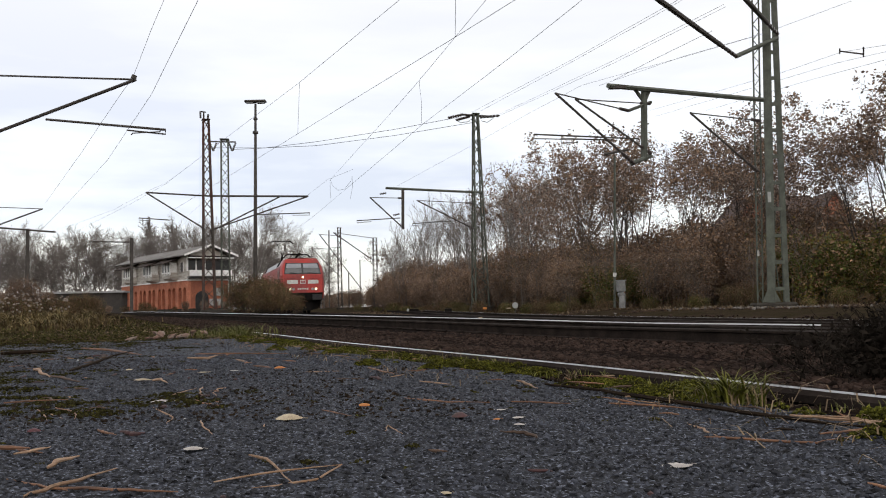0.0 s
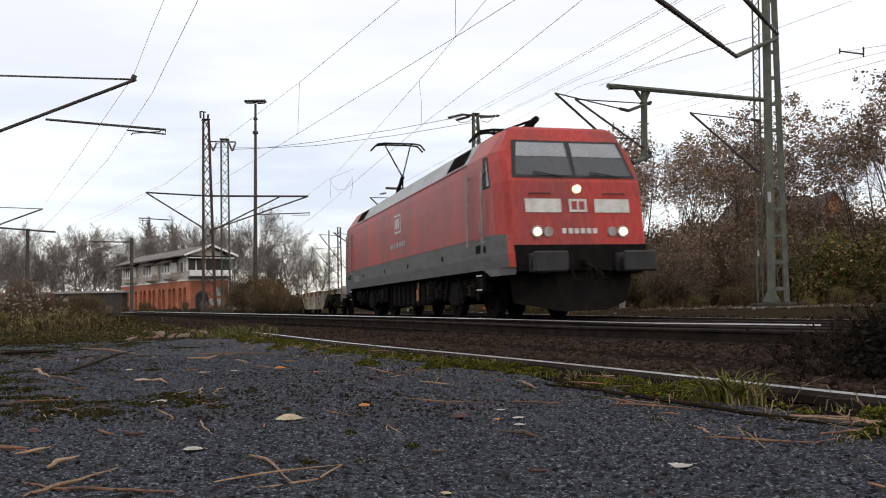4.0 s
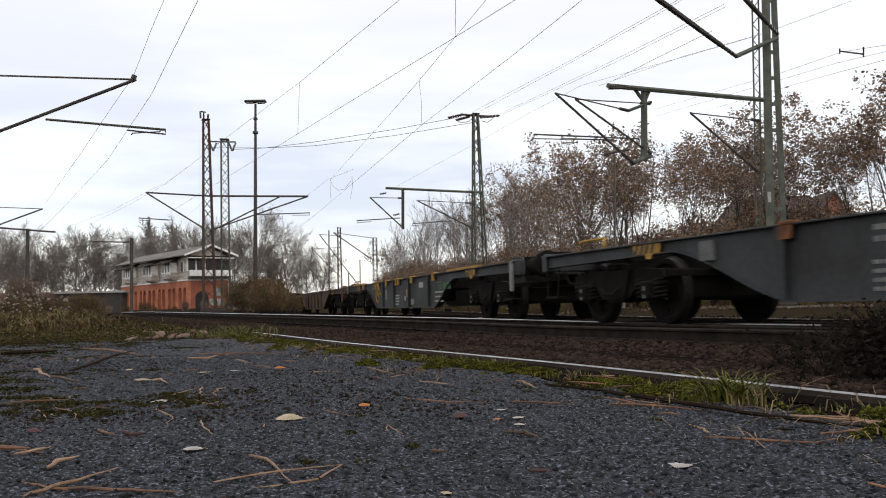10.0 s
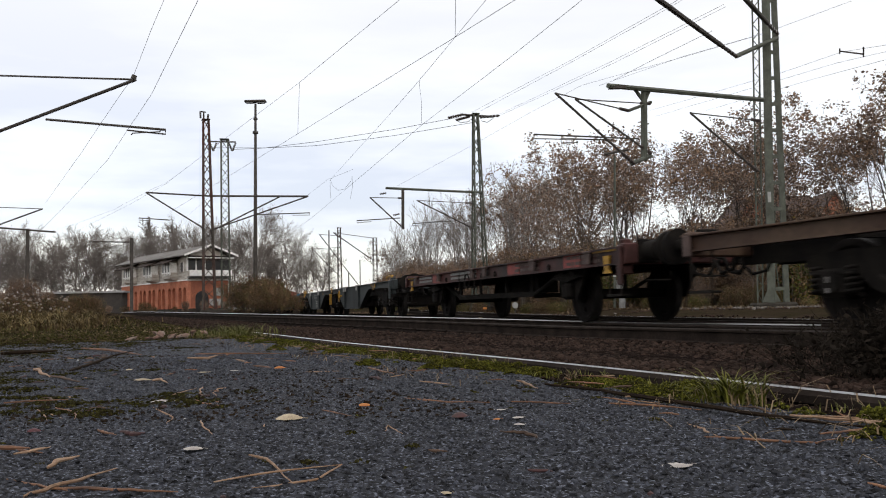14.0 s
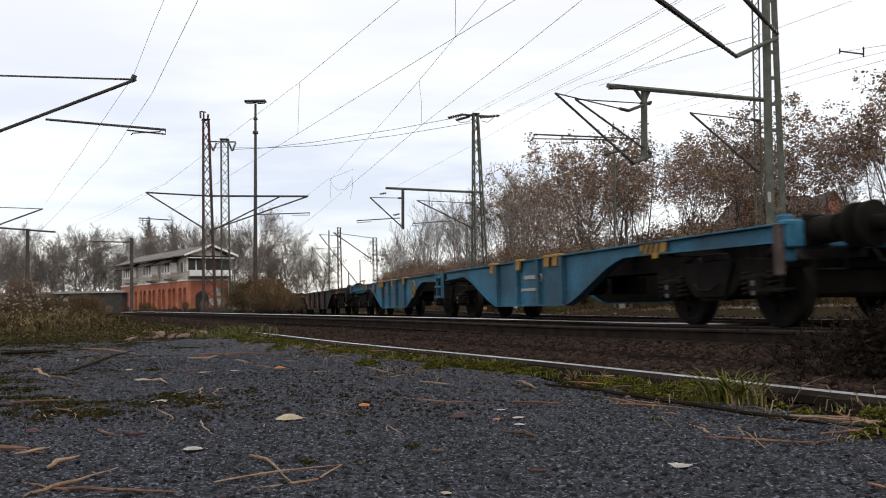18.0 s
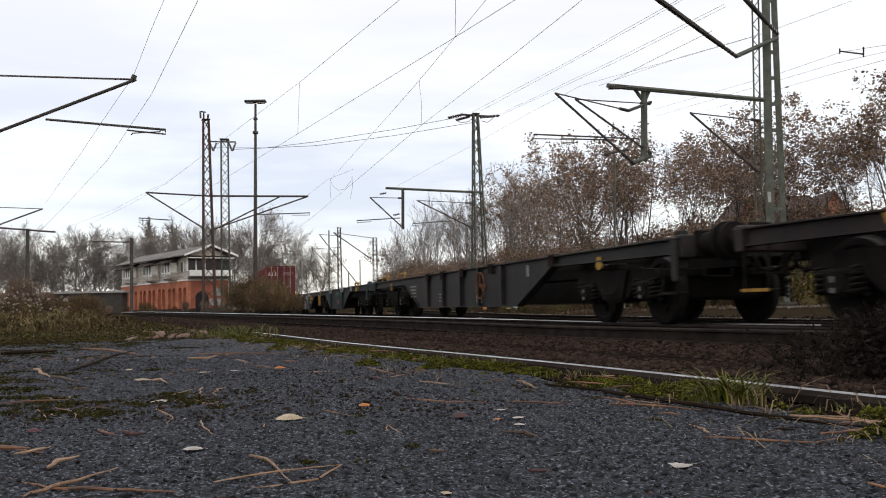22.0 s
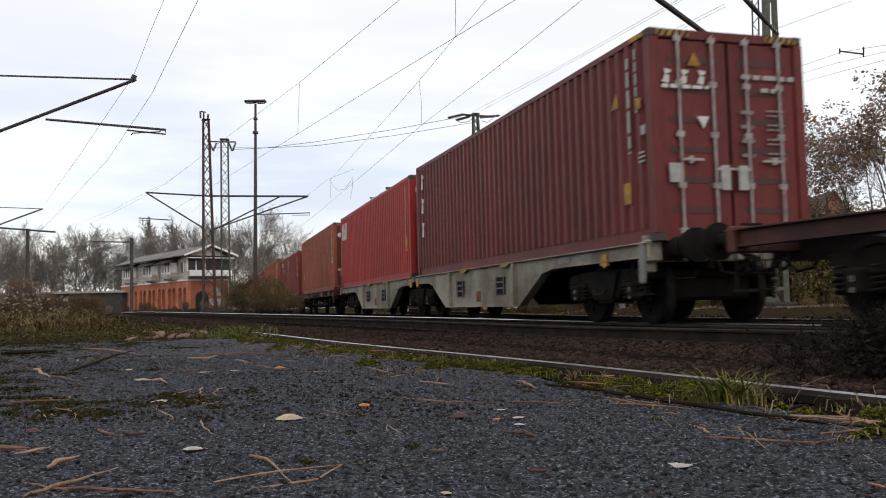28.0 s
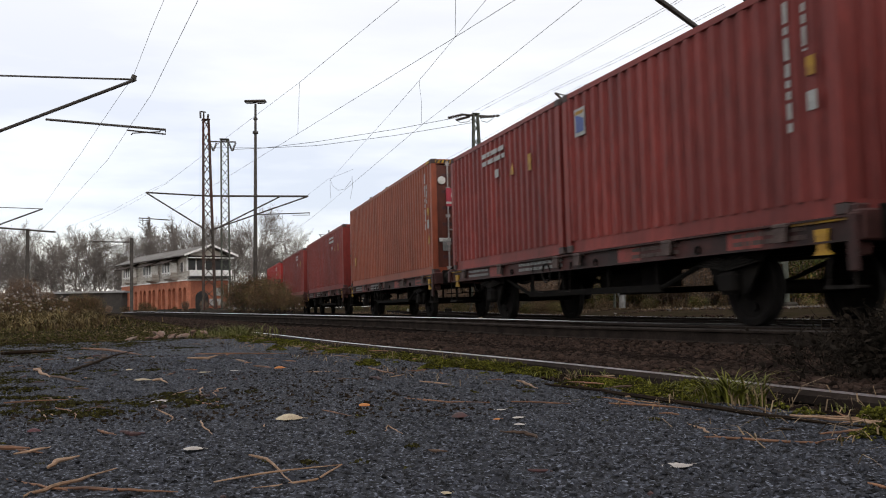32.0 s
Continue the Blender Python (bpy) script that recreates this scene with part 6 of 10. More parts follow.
# ---------------------------------------------------------------- container wagons with their boxes
w12a = wagon_half(274.85, True, WP["white"], "dirty white articulated wagon under a container", ribs=(-2.08, 2.08), lf=2.36, shape=angled_short, upright="mark_grey")
w12b = wagon_half(274.85, False, WP["white"], "dirty white articulated wagon under a container", ribs=(-2.08, 2.08), lf=2.36, shape=angled_short, middle=False, out=7.22)
for w in (w12a, w12b):
    for x in (-1.30, 1.30):
        gr = part("step_grille", Shape().box(x, -HALF_W - 0.01, 0.69, 0.46, 0.03, 0.34), M["under2"], w, "square dark step recess with bars")
        part("grille_bar", Shape().box(x, -HALF_W - 0.035, 0.76, 0.46, 0.02, 0.03).box(x, -HALF_W - 0.035, 0.64, 0.46, 0.02, 0.03).box(x - 0.22, -HALF_W - 0.035, 0.69, 0.03, 0.02, 0.36).box(x + 0.22, -HALF_W - 0.035, 0.69, 0.03, 0.02, 0.36), M["loco_grey"], gr)
        letters(w, x + 0.50, 0.74, 0.36, 2, 0.026, 0.10, "mark_grey", 22)
        panel(w, x * 1.55, 0.36, 0.14, 0.06, "mark_grey")
        part("container_pin", Shape().prism([(x + 0.18, 1.12), (x + 0.64, 1.13), (x + 0.58, 1.07), (x + 0.40, 1.03), (x + 0.12, 1.05)], -HALF_W - 0.07, -HALF_W), M["pale_yellow"], w, "worn yellow container pin bracket")
    for x in (-5.1, -4.3, 4.3, 5.1):
        panel(w, x, 1.02, 0.46, 0.10, "mark_grey")
    for x in (-5.78, 5.78):
        part("rope_hook", Shape().prism([(x - 0.05, 1.02), (x + 0.05, 1.02), (x + 0.12, 0.86), (x, 0.82), (x - 0.12, 0.88)], -1.26, -1.23), M["yellow"], w)
    panel(w, -0.1, 0.50, 0.30, 0.22, "tab_rust", "rust_patch", deep=0.004)


def box_paint(key, col, dirt):
    return mat("container_" + key, tuple(v * 0.72 for v in col), 0.5, 0, tuple(v * 0.60 for v in dirt), 0.7, (0.36, 0.70), 0.05, 30.0, 9.0, stretch=(1, 1, 0.35), spec=0.22)


BP = dict(
    maroon=box_paint("maroon", (0.205, 0.038, 0.036), (0.150, 0.032, 0.031)),
    red=box_paint("red", (0.50, 0.044, 0.040), (0.40, 0.044, 0.040)),
    tan=box_paint("tan_brown", (0.40, 0.102, 0.052), (0.30, 0.080, 0.046)),
    crimson=box_paint("crimson", (0.31, 0.046, 0.037), (0.21, 0.038, 0.033)),
    end_brown=box_paint("end_brown", (0.15, 0.050, 0.036), (0.11, 0.040, 0.030)),
    scarlet=box_paint("scarlet", (0.50, 0.045, 0.040), (0.42, 0.05, 0.045)),
)


def corrugated(x0, x1, z0, z1, y, pitch, depth, out):
    """A pressed steel wall in x, with trapezoid waves."""
    sh = Shape()
    n = max(1, int(round((x1 - x0) / pitch)))
    p = (x1 - x0) / n
    xsq = []
    for i in range(n):
        a = x0 + i * p
        xsq += [(a, 0), (a + 0.32 * p, 0), (a + 0.50 * p, 1), (a + 0.82 * p, 1)]
    xsq.append((x1, 0))
    for x, d in xsq:
        yy = y - out * depth * d
        sh.v += [(x, yy, z0), (x, yy, z1)]
    for i in range(len(xsq) - 1):
        sh.f.append((2 * i, 2 * i + 2, 2 * i + 3, 2 * i + 1))
        sh.mi.append(0)
    return sh


def container(parent_u, span_u, z0, length, height, paint, label, doors_ahead=True, stripes=False, decals=None, door_paint=None):
    """A shipping container with its front end at x = length / 2; it rides as a thing of its own."""
    c = thing("container", label, "shipping container", "containers on the train")
    hl, hw = length / 2, 1.219
    fr = Shape()
    for x in (-hl + 0.08, hl - 0.08):
        for y in (-hw + 0.07, hw - 0.07):
            fr.box(x, y, z0 + height / 2, 0.16, 0.14, height - 0.24)
    for y in (-hw + 0.04, hw - 0.04):
        fr.box(0, y, z0 + height - 0.05, length - 0.3, 0.06, 0.08)
        fr.box(0, y * 0.972, z0 + 0.10, length - 0.3, 0.06, 0.19)
        fr.box(0, y * 0.985, z0 + 0.015, length - 0.3, 0.07, 0.03)
    for x in (-hl + 0.06, hl - 0.06):
        fr.box(x, 0, z0 + height - 0.07, 0.10, 2 * hw - 0.3, 0.12)
        fr.box(x, 0, z0 + 0.08, 0.10, 2 * hw - 0.3, 0.15)
    part("frame", fr, paint, c, "corner posts and rails of the box")
    for x in (-1, 1):
        for y in (-1, 1):
            for z in (z0 + 0.06, z0 + height - 0.06):
                part("corner_casting", CASTING, None, c, at=pose(x * (hl - 0.09), y * (hw - 0.082), z))
    for s in (-1, 1):
        part("side_wall", corrugated(-hl + 0.16, hl - 0.16, z0 + 0.19, z0 + height - 0.09, s * (hw - 0.014), 0.278, 0.046, s), paint, c, "corrugated steel side")
    part("roof", Shape().box(0, 0, z0 + height - 0.045, length - 0.3, 2 * hw - 0.1, 0.02), paint, c)
    part("floor", Shape().box(0, 0, z0 + 0.13, length - 0.3, 2 * hw - 0.16, 0.08), M["under2"], c)
    dx = hl if doors_ahead else -hl
    d = 1 if doors_ahead else -1
    # the plain end: upright waves
    end = corrugated(-hw + 0.14, hw - 0.14, z0 + 0.16, z0 + height - 0.12, 0, 0.25, 0.045, 1)
    end.v = [(-dx + d * (0.03 + 0.0) - d * y, x, z) for x, y, z in end.v]
    part("end_wall", end, paint, c)
    for s in (-1, 1):
        leaf = Shape().box(dx - d * 0.06, s * 0.55, z0 + height / 2, 0.05, 1.05, height - 0.30)
        dr = part("door", leaf, door_paint or paint, c, "steel door leaf with locking bars")
        # thin strips painted dark stand for the shade in the door's recessed channels
        rib = Shape()
        nr = 6 if height > 2.7 else 5
        for i in range(nr):
            z = z0 + 0.42 + (height - 0.84) * i / (nr - 1)
            rib.box(dx - d * 0.045, s * 0.55, z, 0.035, 0.78, 0.085)
        part("door_rib", rib, DOOR_SHADE, dr, "horizontal door channel with its shade painted dark")
        for yb in (0.27, 0.80):
            bar = Shape().rod((dx + d * 0.015, s * yb, z0 + 0.09), (dx + d * 0.015, s * yb, z0 + height - 0.07), 0.019, 8)
            for z in (z0 + 0.14, z0 + height - 0.14, z0 + height * 0.5, z0 + height * 0.74, z0 + height * 0.26):
                bar.box(dx - d * 0.005, s * yb, z, 0.05, 0.11, 0.075)
            lb = part("locking_bar", bar, M["chrome"], dr, "galvanised locking bar")
            part("bar_handle", Shape().box(dx + d * 0.03, s * (yb - 0.16), z0 + 0.98 + 0.12 * (yb > 0.5), 0.02, 0.34, 0.035).box(dx + d * 0.02, s * (yb - 0.14), z0 + 0.98 + 0.12 * (yb > 0.5), 0.03, 0.07, 0.10), M["chrome"], lb)
    if stripes:
        for s in (-1, 1):
            hz = part("hazard_strip", Shape().box(dx + d * 0.004, s * 0.86, z0 + height - 0.07, 0.012, 0.5, 0.085), M["yellow"], c, "yellow and black height warning strip")
            q = Shape()
            for i in range(5):
                y0 = s * 0.86 - 0.24 + i * 0.10
                q.prism([(y0, z0 + height - 0.11), (y0 + 0.045, z0 + height - 0.11), (y0 + 0.085, z0 + height - 0.03), (y0 + 0.04, z0 + height - 0.03)], dx + d * 0.009, dx + d * 0.014, axis="x")
            part("stripe", q, M["rubber"], hz)
            part("side_hazard_strip", Shape().box(dx - d * 0.36, s * (hw - 0.008), z0 + height - 0.05, 0.36, 0.012, 0.07), M["yellow"], c)
    if decals:
        decals(c, dx, d, hl, hw, z0, height)
    TRAIN.append((c, parent_u, span_u))
    return c


CASTING = Shape().box(0, 0, 0, 0.178, 0.162, 0.118, ch=0.012).mesh("corner_casting", mat("casting", (0.06, 0.030, 0.028), 0.7, 0, (0.04, 0.028, 0.026), 8.0))
DOOR_SHADE = mat("door_channel_shade", (0.075, 0.022, 0.022), 0.7, 0, (0.055, 0.02, 0.02), 6.0)


def side_bars(c, x, z, wd, rows, h, gap, seed, mat_name="mark_white", upright=False, s=-1):
    sh = bars(rows, wd, h, gap, 0, random.Random(seed))
    m = pose(x, s * (1.219 + 0.004), z)
    if upright:
        m = m @ pose(0, 0, 0, 0, 90, 0)
    part("lettering", sh, M[mat_name], c, at=m)


def side_plate(c, x, z, wd, ht, mat_name, name="sticker", s=-1):
    part(name, Shape().box(0, 0, 0, wd, 0.008, ht), M[mat_name], c, at=pose(x, s * 1.225, z))


def end_bars(c, dx, d, y, z, wd, rows, h, gap, seed, mat_name="white_paint"):
    part("lettering", bars(rows, wd, h, gap, 0, random.Random(seed)), M[mat_name], c, at=pose(dx + d * 0.012, y, z, 0, 0, 90))


def mark_letter(kind):
    """A slanting plain block in place of a company letter, about 1 m high."""
    sh = Shape()
    k = {"u": 0.10, "e": 0.0, "s": -0.08}[kind]
    sh.prism([(-0.14 + k * 0.3, 0.5), (0.24, 0.42), (0.20, 0.22), (-0.06, 0.10)], -0.004, 0.004)
    sh.prism([(-0.06, 0.10), (0.14, 0.02), (0.10, -0.5), (-0.24, -0.42)], -0.004, 0.004)
    return sh


def decals_maroon(c, dx, d, hl, hw, z0, h):
    for i, kd in enumerate("ues"):
        part("company_mark", mark_letter(kd), M["white_paint"], c, "white slanting block of the company mark", at=pose(-hl + 0.62, -hw - 0.006, z0 + 2.42 - i * 0.62) @ Matrix.Diagonal((0.5, 1, 0.40, 1)))
        part("company_mark", mark_letter(kd), M["white_paint"], c, "white slanting block of the company mark", at=pose(dx + 0.006, -0.98 + i * 0.27, z0 + h - 0.66, 0, 0, 90) @ Matrix.Diagonal((0.30, 1, 0.20, 1)))
    end_bars(c, dx, d, -0.70, z0 + h - 0.80, 0.72, 1, 0.05, 0.1, 3)
    part("warning_triangle", Shape().prism([(-0.10, -0.09), (0.10, -0.09), (0.0, 0.10)], -0.004, 0.004), M["yellow"], c, at=pose(dx + 0.012, -0.55, z0 + h - 0.42, 0, 0, 90))
    part("warning_triangle", Shape().prism([(-0.09, 0.08), (0.09, 0.08), (0.0, -0.09)], -0.004, 0.004), M["white_paint"], c, at=pose(dx + 0.012, -0.44, z0 + h - 1.28, 0, 0, 90))
    part("placard", Shape().box(0, 0, 0, 0.18, 0.008, 0.26), M["mark_white"], c, at=pose(dx + 0.012, -0.90, z0 + 0.92, 0, 0, 90))
    part("lock_plate", Shape().box(0, 0, 0, 0.15, 0.012, 0.34).box(0.28, 0, 0, 0.15, 0.012, 0.34), M["mark_white"], c, "pale lock plates", at=pose(dx + 0.035, -0.14, z0 + 0.86, 0, 0, 90))
    end_bars(c, dx, d, 0.62, z0 + h - 0.62, 0.86, 1, 0.065, 0.1, 7, "mark_white")
    end_bars(c, dx, d, 0.62, z0 + h - 0.80, 0.24, 1, 0.06, 0.1, 8, "mark_white")
    for i in range(4):
        end_bars(c, dx, d, 0.26, z0 + h - 1.12 - i * 0.20, 0.20, 1, 0.05, 0.1, 60 + i, "mark_grey")
        end_bars(c, dx, d, 0.72, z0 + h - 1.12 - i * 0.20, 0.28, 2, 0.028, 0.065, 70 + i, "mark_grey")
    side_bars(c, hl - 0.62, z0 + h - 0.95, 1.35, 1, 0.07, 0.1, 80, upright=True)
    side_bars(c, hl - 0.40, z0 + h - 0.65, 0.9, 1, 0.05, 0.1, 81, upright=True)
    side_plate(c, hl - 0.72, z0 + 0.72, 0.20, 0.30, "yellow")
    side_plate(c, hl - 0.35, z0 + h - 0.98, 0.14, 0.14, "yellow")
    side_plate(c, hl - 0.24, z0 + h - 1.36, 0.11, 0.13, "mark_white")
    side_bars(c, hl - 0.30, z0 + h - 1.72, 0.16, 3, 0.03, 0.06, 82)
    part("warning_triangle", Shape().prism([(-0.12, -0.09), (0.10, -0.09), (0.05, 0.12)], -0.004, 0.004), M["yellow"], c, at=pose(hl - 1.0, -hw - 0.005, z0 + h - 0.82))


def decals_red(c, dx, d, hl, hw, z0, h):
    # slanting white company strokes at the rear top
    lg = Shape()
    lg.prism([(-0.64, -0.06), (-0.58, 0.14), (-0.46, 0.24), (-0.26, 0.24), (-0.34, -0.24), (-0.54, -0.24)], -0.004, 0.004)
    lg.prism([(-0.22, -0.24), (0.20, -0.24), (0.24, 0.24), (0.06, 0.24)], -0.004, 0.004)
    lg.prism([(0.30, -0.24), (0.42, -0.24), (0.47, 0.24), (0.35, 0.24)], -0.004, 0.004)
    part("company_mark", lg, M["white_paint"], c, "white slanting company strokes", at=pose(-hl + 1.05, -hw - 0.006, z0 + h - 0.62) @ Matrix.Diagonal((1.05, 1, 1.35, 1)))
    side_plate(c, hl - 0.50, z0 + 0.95, 0.24, 0.40, "yellow")
    side_bars(c, hl - 0.55, z0 + 1.75, 1.6, 1, 0.05, 0.1, 83, upright=True)
    part("company_mark", Shape().box(0, 0, 0, 0.5, 0.008, 0.14), M["white_paint"], c, at=pose(dx + 0.012, -0.80, z0 + h - 0.40, 0, 0, 90))


def decals_tan(c, dx, d, hl, hw, z0, h):
    side_bars(c, hl - 0.66, z0 + h - 1.05, 1.5, 1, 0.07, 0.1, 84, upright=True)
    side_bars(c, hl - 0.48, z0 + h - 0.85, 0.5, 1, 0.06, 0.1, 85, upright=True)
    side_plate(c, hl - 0.38, z0 + h - 1.30, 0.14, 0.18, "yellow")
    side_plate(c, hl - 0.38, z0 + h - 1.62, 0.15, 0.22, "mark_white")
    part("warning_triangle", Shape().prism([(-0.09, -0.10), (0.11, -0.10), (0.05, 0.12)], -0.004, 0.004), M["yellow"], c, at=pose(hl - 0.36, -hw - 0.005, z0 + h - 2.02))
    side_plate(c, -hl + 1.1, z0 + 0.88, 0.26, 0.30, "yellow")
    pl = part("company_placard", Shape().box(0, 0, 0, 0.46, 0.008, 0.46), M["red_panel"], c, "red placard with a white band", at=pose(dx + 0.03, -0.62, z0 + h - 0.98, 0, 0, 90))
    part("white_band", Shape().box(0, -0.006, -0.14, 0.46, 0.004, 0.05).box(-0.06, -0.006, 0.05, 0.08, 0.004, 0.12).box(0.05, -0.006, 0.05, 0.08, 0.004, 0.12).box(0.16, -0.006, 0.05, 0.06, 0.004, 0.12), M["white_paint"], pl)
    part("warning_triangle", Shape().prism([(-0.10, -0.09), (0.10, -0.09), (0.0, 0.10)], -0.004, 0.004), M["yellow"], c, at=pose(dx + 0.012, -0.56, z0 + h - 1.90, 0, 0, 90))
    part("round_mark", Shape().rod((0, -0.004, 0), (0, 0.004, 0), 0.10, 16), M["white_paint"], c, at=pose(dx + 0.012, -0.95, z0 + h - 0.55, 0, 0, 90))
    part("oval_mark", Shape().box(0, 0, 0, 0.30, 0.008, 0.09, ch=0.003), M["white_paint"], c, at=pose(dx + 0.012, -0.90, z0 + h - 2.05, 0, 0, 90))
    part("grey_placard", Shape().box(0, 0, 0, 0.2, 0.008, 0.30), M["mark_grey"], c, at=pose(dx + 0.012, -0.86, z0 + 0.72, 0, 0, 90))


def decals_twenty(c, dx, d, hl, hw, z0, h):
    side_bars(c, hl - 0.72, z0 + h - 0.95, 1.4, 1, 0.06, 0.1, 86, upright=True)
    side_bars(c, hl - 0.45, z0 + h - 0.60, 0.5, 1, 0.05, 0.1, 87, upright=True)
    side_plate(c, hl - 0.38, z0 + h - 1.02, 0.12, 0.20, "yellow")
    side_plate(c, hl - 0.38, z0 + h - 1.38, 0.13, 0.20, "mark_white")
    lg = part("company_placard", Shape().box(0, 0, 0, 0.34, 0.008, 0.44), M["mark_white"], c, "white placard with blue and yellow", at=pose(-hl + 0.62, -hw - 0.006, z0 + h - 0.55))
    part("placard_field", Shape().prism([(-0.12, -0.16), (0.13, -0.16), (0.13, 0.04), (-0.12, 0.12)], -0.010, -0.005), M["blue_mark"], lg)
    part("placard_stroke", Shape().box(0, -0.007, 0.15, 0.26, 0.004, 0.05), M["yellow"], lg)


def decals_twenty_rear(c, dx, d, hl, hw, z0, h):
    side_bars(c, hl - 3.2, z0 + h - 0.42, 1.3, 2, 0.09, 0.16, 88)
    part("warning_triangle", Shape().prism([(-0.09, -0.10), (0.11, -0.10), (0.05, 0.12)], -0.004, 0.004), M["yellow"], c, at=pose(hl - 2.2, -hw - 0.005, z0 + h - 0.85))
    side_plate(c, hl - 1.3, z0 + h - 0.85, 0.14, 0.30, "yellow")
    side_plate(c, hl - 3.0, z0 + h - 0.80, 0.20, 0.16, "mark_white")


M["red_panel"] = mat("red_placard", (0.42, 0.035, 0.06), 0.5, 0, (0.36, 0.03, 0.05), 5.0)
M["blue_mark"] = mat("blue_mark", (0.03, 0.07, 0.26), 0.5, 0, (0.03, 0.06, 0.2), 5.0)
HC, LC = 2.896, 2.591
container(262.26 + 6.096, 10.8, 1.115, 12.192, HC, BP["maroon"], "maroon corrugated high container with white company blocks", True, True, decals_maroon)
container(275.23 + 6.096, 10.8, 1.115, 12.192, HC - 0.05, BP["red"], "bright red corrugated container with white strokes", True, False, decals_red)
flat_wagon(295.5, "dirty red two-axle flat wagon under a tan container")
container(295.5, 8.0, 1.125, 12.192, HC, BP["tan"], "tan-brown corrugated high container with red placard", True, True, decals_tan, BP["end_brown"])
flat_wagon(309.5, "dirty red two-axle flat wagon under two short containers")
container(306.55, 8.0, 1.125, 6.058, LC, BP["crimson"], "crimson corrugated twenty-foot container with a placard", False, False, decals_twenty)
container(312.70, 8.0, 1.125, 6.058, LC, BP["crimson"], "crimson corrugated twenty-foot container with white lettering", False, False, decals_twenty_rear)
flat_wagon(323.5, "dirty red two-axle flat wagon under a brown container")
container(323.5, 8.0, 1.125, 12.192, HC, BP["tan"], "brown corrugated high container with round mark", True, True, decals_tan, BP["end_brown"])
for i, (u0, key, lab) in enumerate(((337.5, "crimson", "crimson corrugated steel container"), (351.5, "crimson", "dull crimson corrugated container"), (365.5, "scarlet", "scarlet corrugated steel container"))):
    flat_wagon(u0, "dirty red two-axle flat wagon under a container")
    container(u0, 8.0, 1.125, 12.192, LC, BP[key], lab, True, False, decals_twenty_rear)


# ---------------------------------------------------------------- masts and overhead line
def lattice_mast(name, base, top_z, w0, w1, label, paint, lean=0.0, bays=None, turn=20.0, leg_r=0.04):
    """A tapered four-legged lattice mast."""
    ob = thing(name, label, "catenary mast", "overhead line masts", at=pose(base[0], base[1], base[2], 0, lean, turn))
    h = top_z - base[2]
    legs = [(-1, -1), (1, -1), (1, 1), (-1, 1)]
    for a, b in legs:
        part("leg", Shape().rod((a * w0 / 2, b * w0 / 2, -0.3), (a * w1 / 2, b * w1 / 2, h), leg_r, 4), paint, ob)
    n = bays or max(8, int(h / 0.62))
    for f in range(4):
        a, b = legs[f], legs[(f + 1) % 4]
        zig = []
        for i in range(n + 1):
            rr = (w0 + (w1 - w0) * i / n) / 2
            p = a if i % 2 else b
            zig.append((p[0] * rr, p[1] * rr, h * i / n))
        part("bracing", Shape().pipe(zig, leg_r * 0.62, 4), paint, ob, "zigzag lattice bar")
    part("footing", Shape().box(0, 0, -0.12, w0 + 0.3, w0 + 0.3, 0.3, ch=0.04), M["footing"], ob)
    part("cap_plate", Shape().box(0, 0, h + 0.02, w1 + 0.16, w1 + 0.16, 0.04), paint, ob)
    return ob


def insulator_at(sh, a, b, r=0.06, n=5):
    a, b = Vector(a), Vector(b)
    for i in range(n):
        p = a.lerp(b, i / n)
        q = a.lerp(b, (i + 0.55) / n)
        sh.rod(p, q, r, 8)
    sh.rod(a, b, r * 0.5, 6)
    return sh


def cantilever(low, tip, hang, tie_from, label, r=0.035):
    """A slanting tube from an insulator up to the carrying wire, a tie above it and a steady arm below."""
    ob = thing("cantilever", label, "cantilever", "overhead line cantilevers")
    lo, ti = Vector(low), Vector(tip)
    part("tube", Shape().rod(lo.lerp(ti, 0.16), ti, r, 8), M["dark_steel"], ob)
    part("insulator", insulator_at(Shape(), lo, lo.lerp(ti, 0.16)), M["insulator"], ob)
    if tie_from is not None:
        tf = Vector(tie_from)
        part("tie_rod", Shape().rod(tf.lerp(ti, 0.14), ti, r * 0.55, 6), M["dark_steel"], ob)
        part("insulator", insulator_at(Shape(), tf, tf.lerp(ti, 0.14), 0.05), M["insulator"], ob)
    if hang is not None:
        a, b = Vector(hang[0]), Vector(hang[1])
        part("steady_tube", Shape().rod(a, b, r * 0.7, 7), M["dark_steel"], ob)
        d = (b - a) * 0.32
        part("steady_arm", Shape().pipe([tuple(b), tuple(b + Vector((0, 0, -0.12))), tuple(b - d + Vector((0, 0, -0.10)))], r * 0.45, 5), M["dark_steel"], ob)
    return ob


M["rust_steel"] = mat("rusty_steel", (0.085, 0.072, 0.062), 0.85, 0, (0.085, 0.038, 0.030), 0.35, (0.42, 0.58), spec=0.2)
STEEL_G, STEEL_D = M["green_steel"], M["dark_steel"]

# the large mast on the far side of the tracks: two channels tied by battens, a lattice on its left
m1 = thing("catenary_mast", "tall green-grey steel mast of channels and batten plates", "catenary mast", "overhead line masts", at=pose(10.40, 28.0, 0.10))
H1 = 11.6


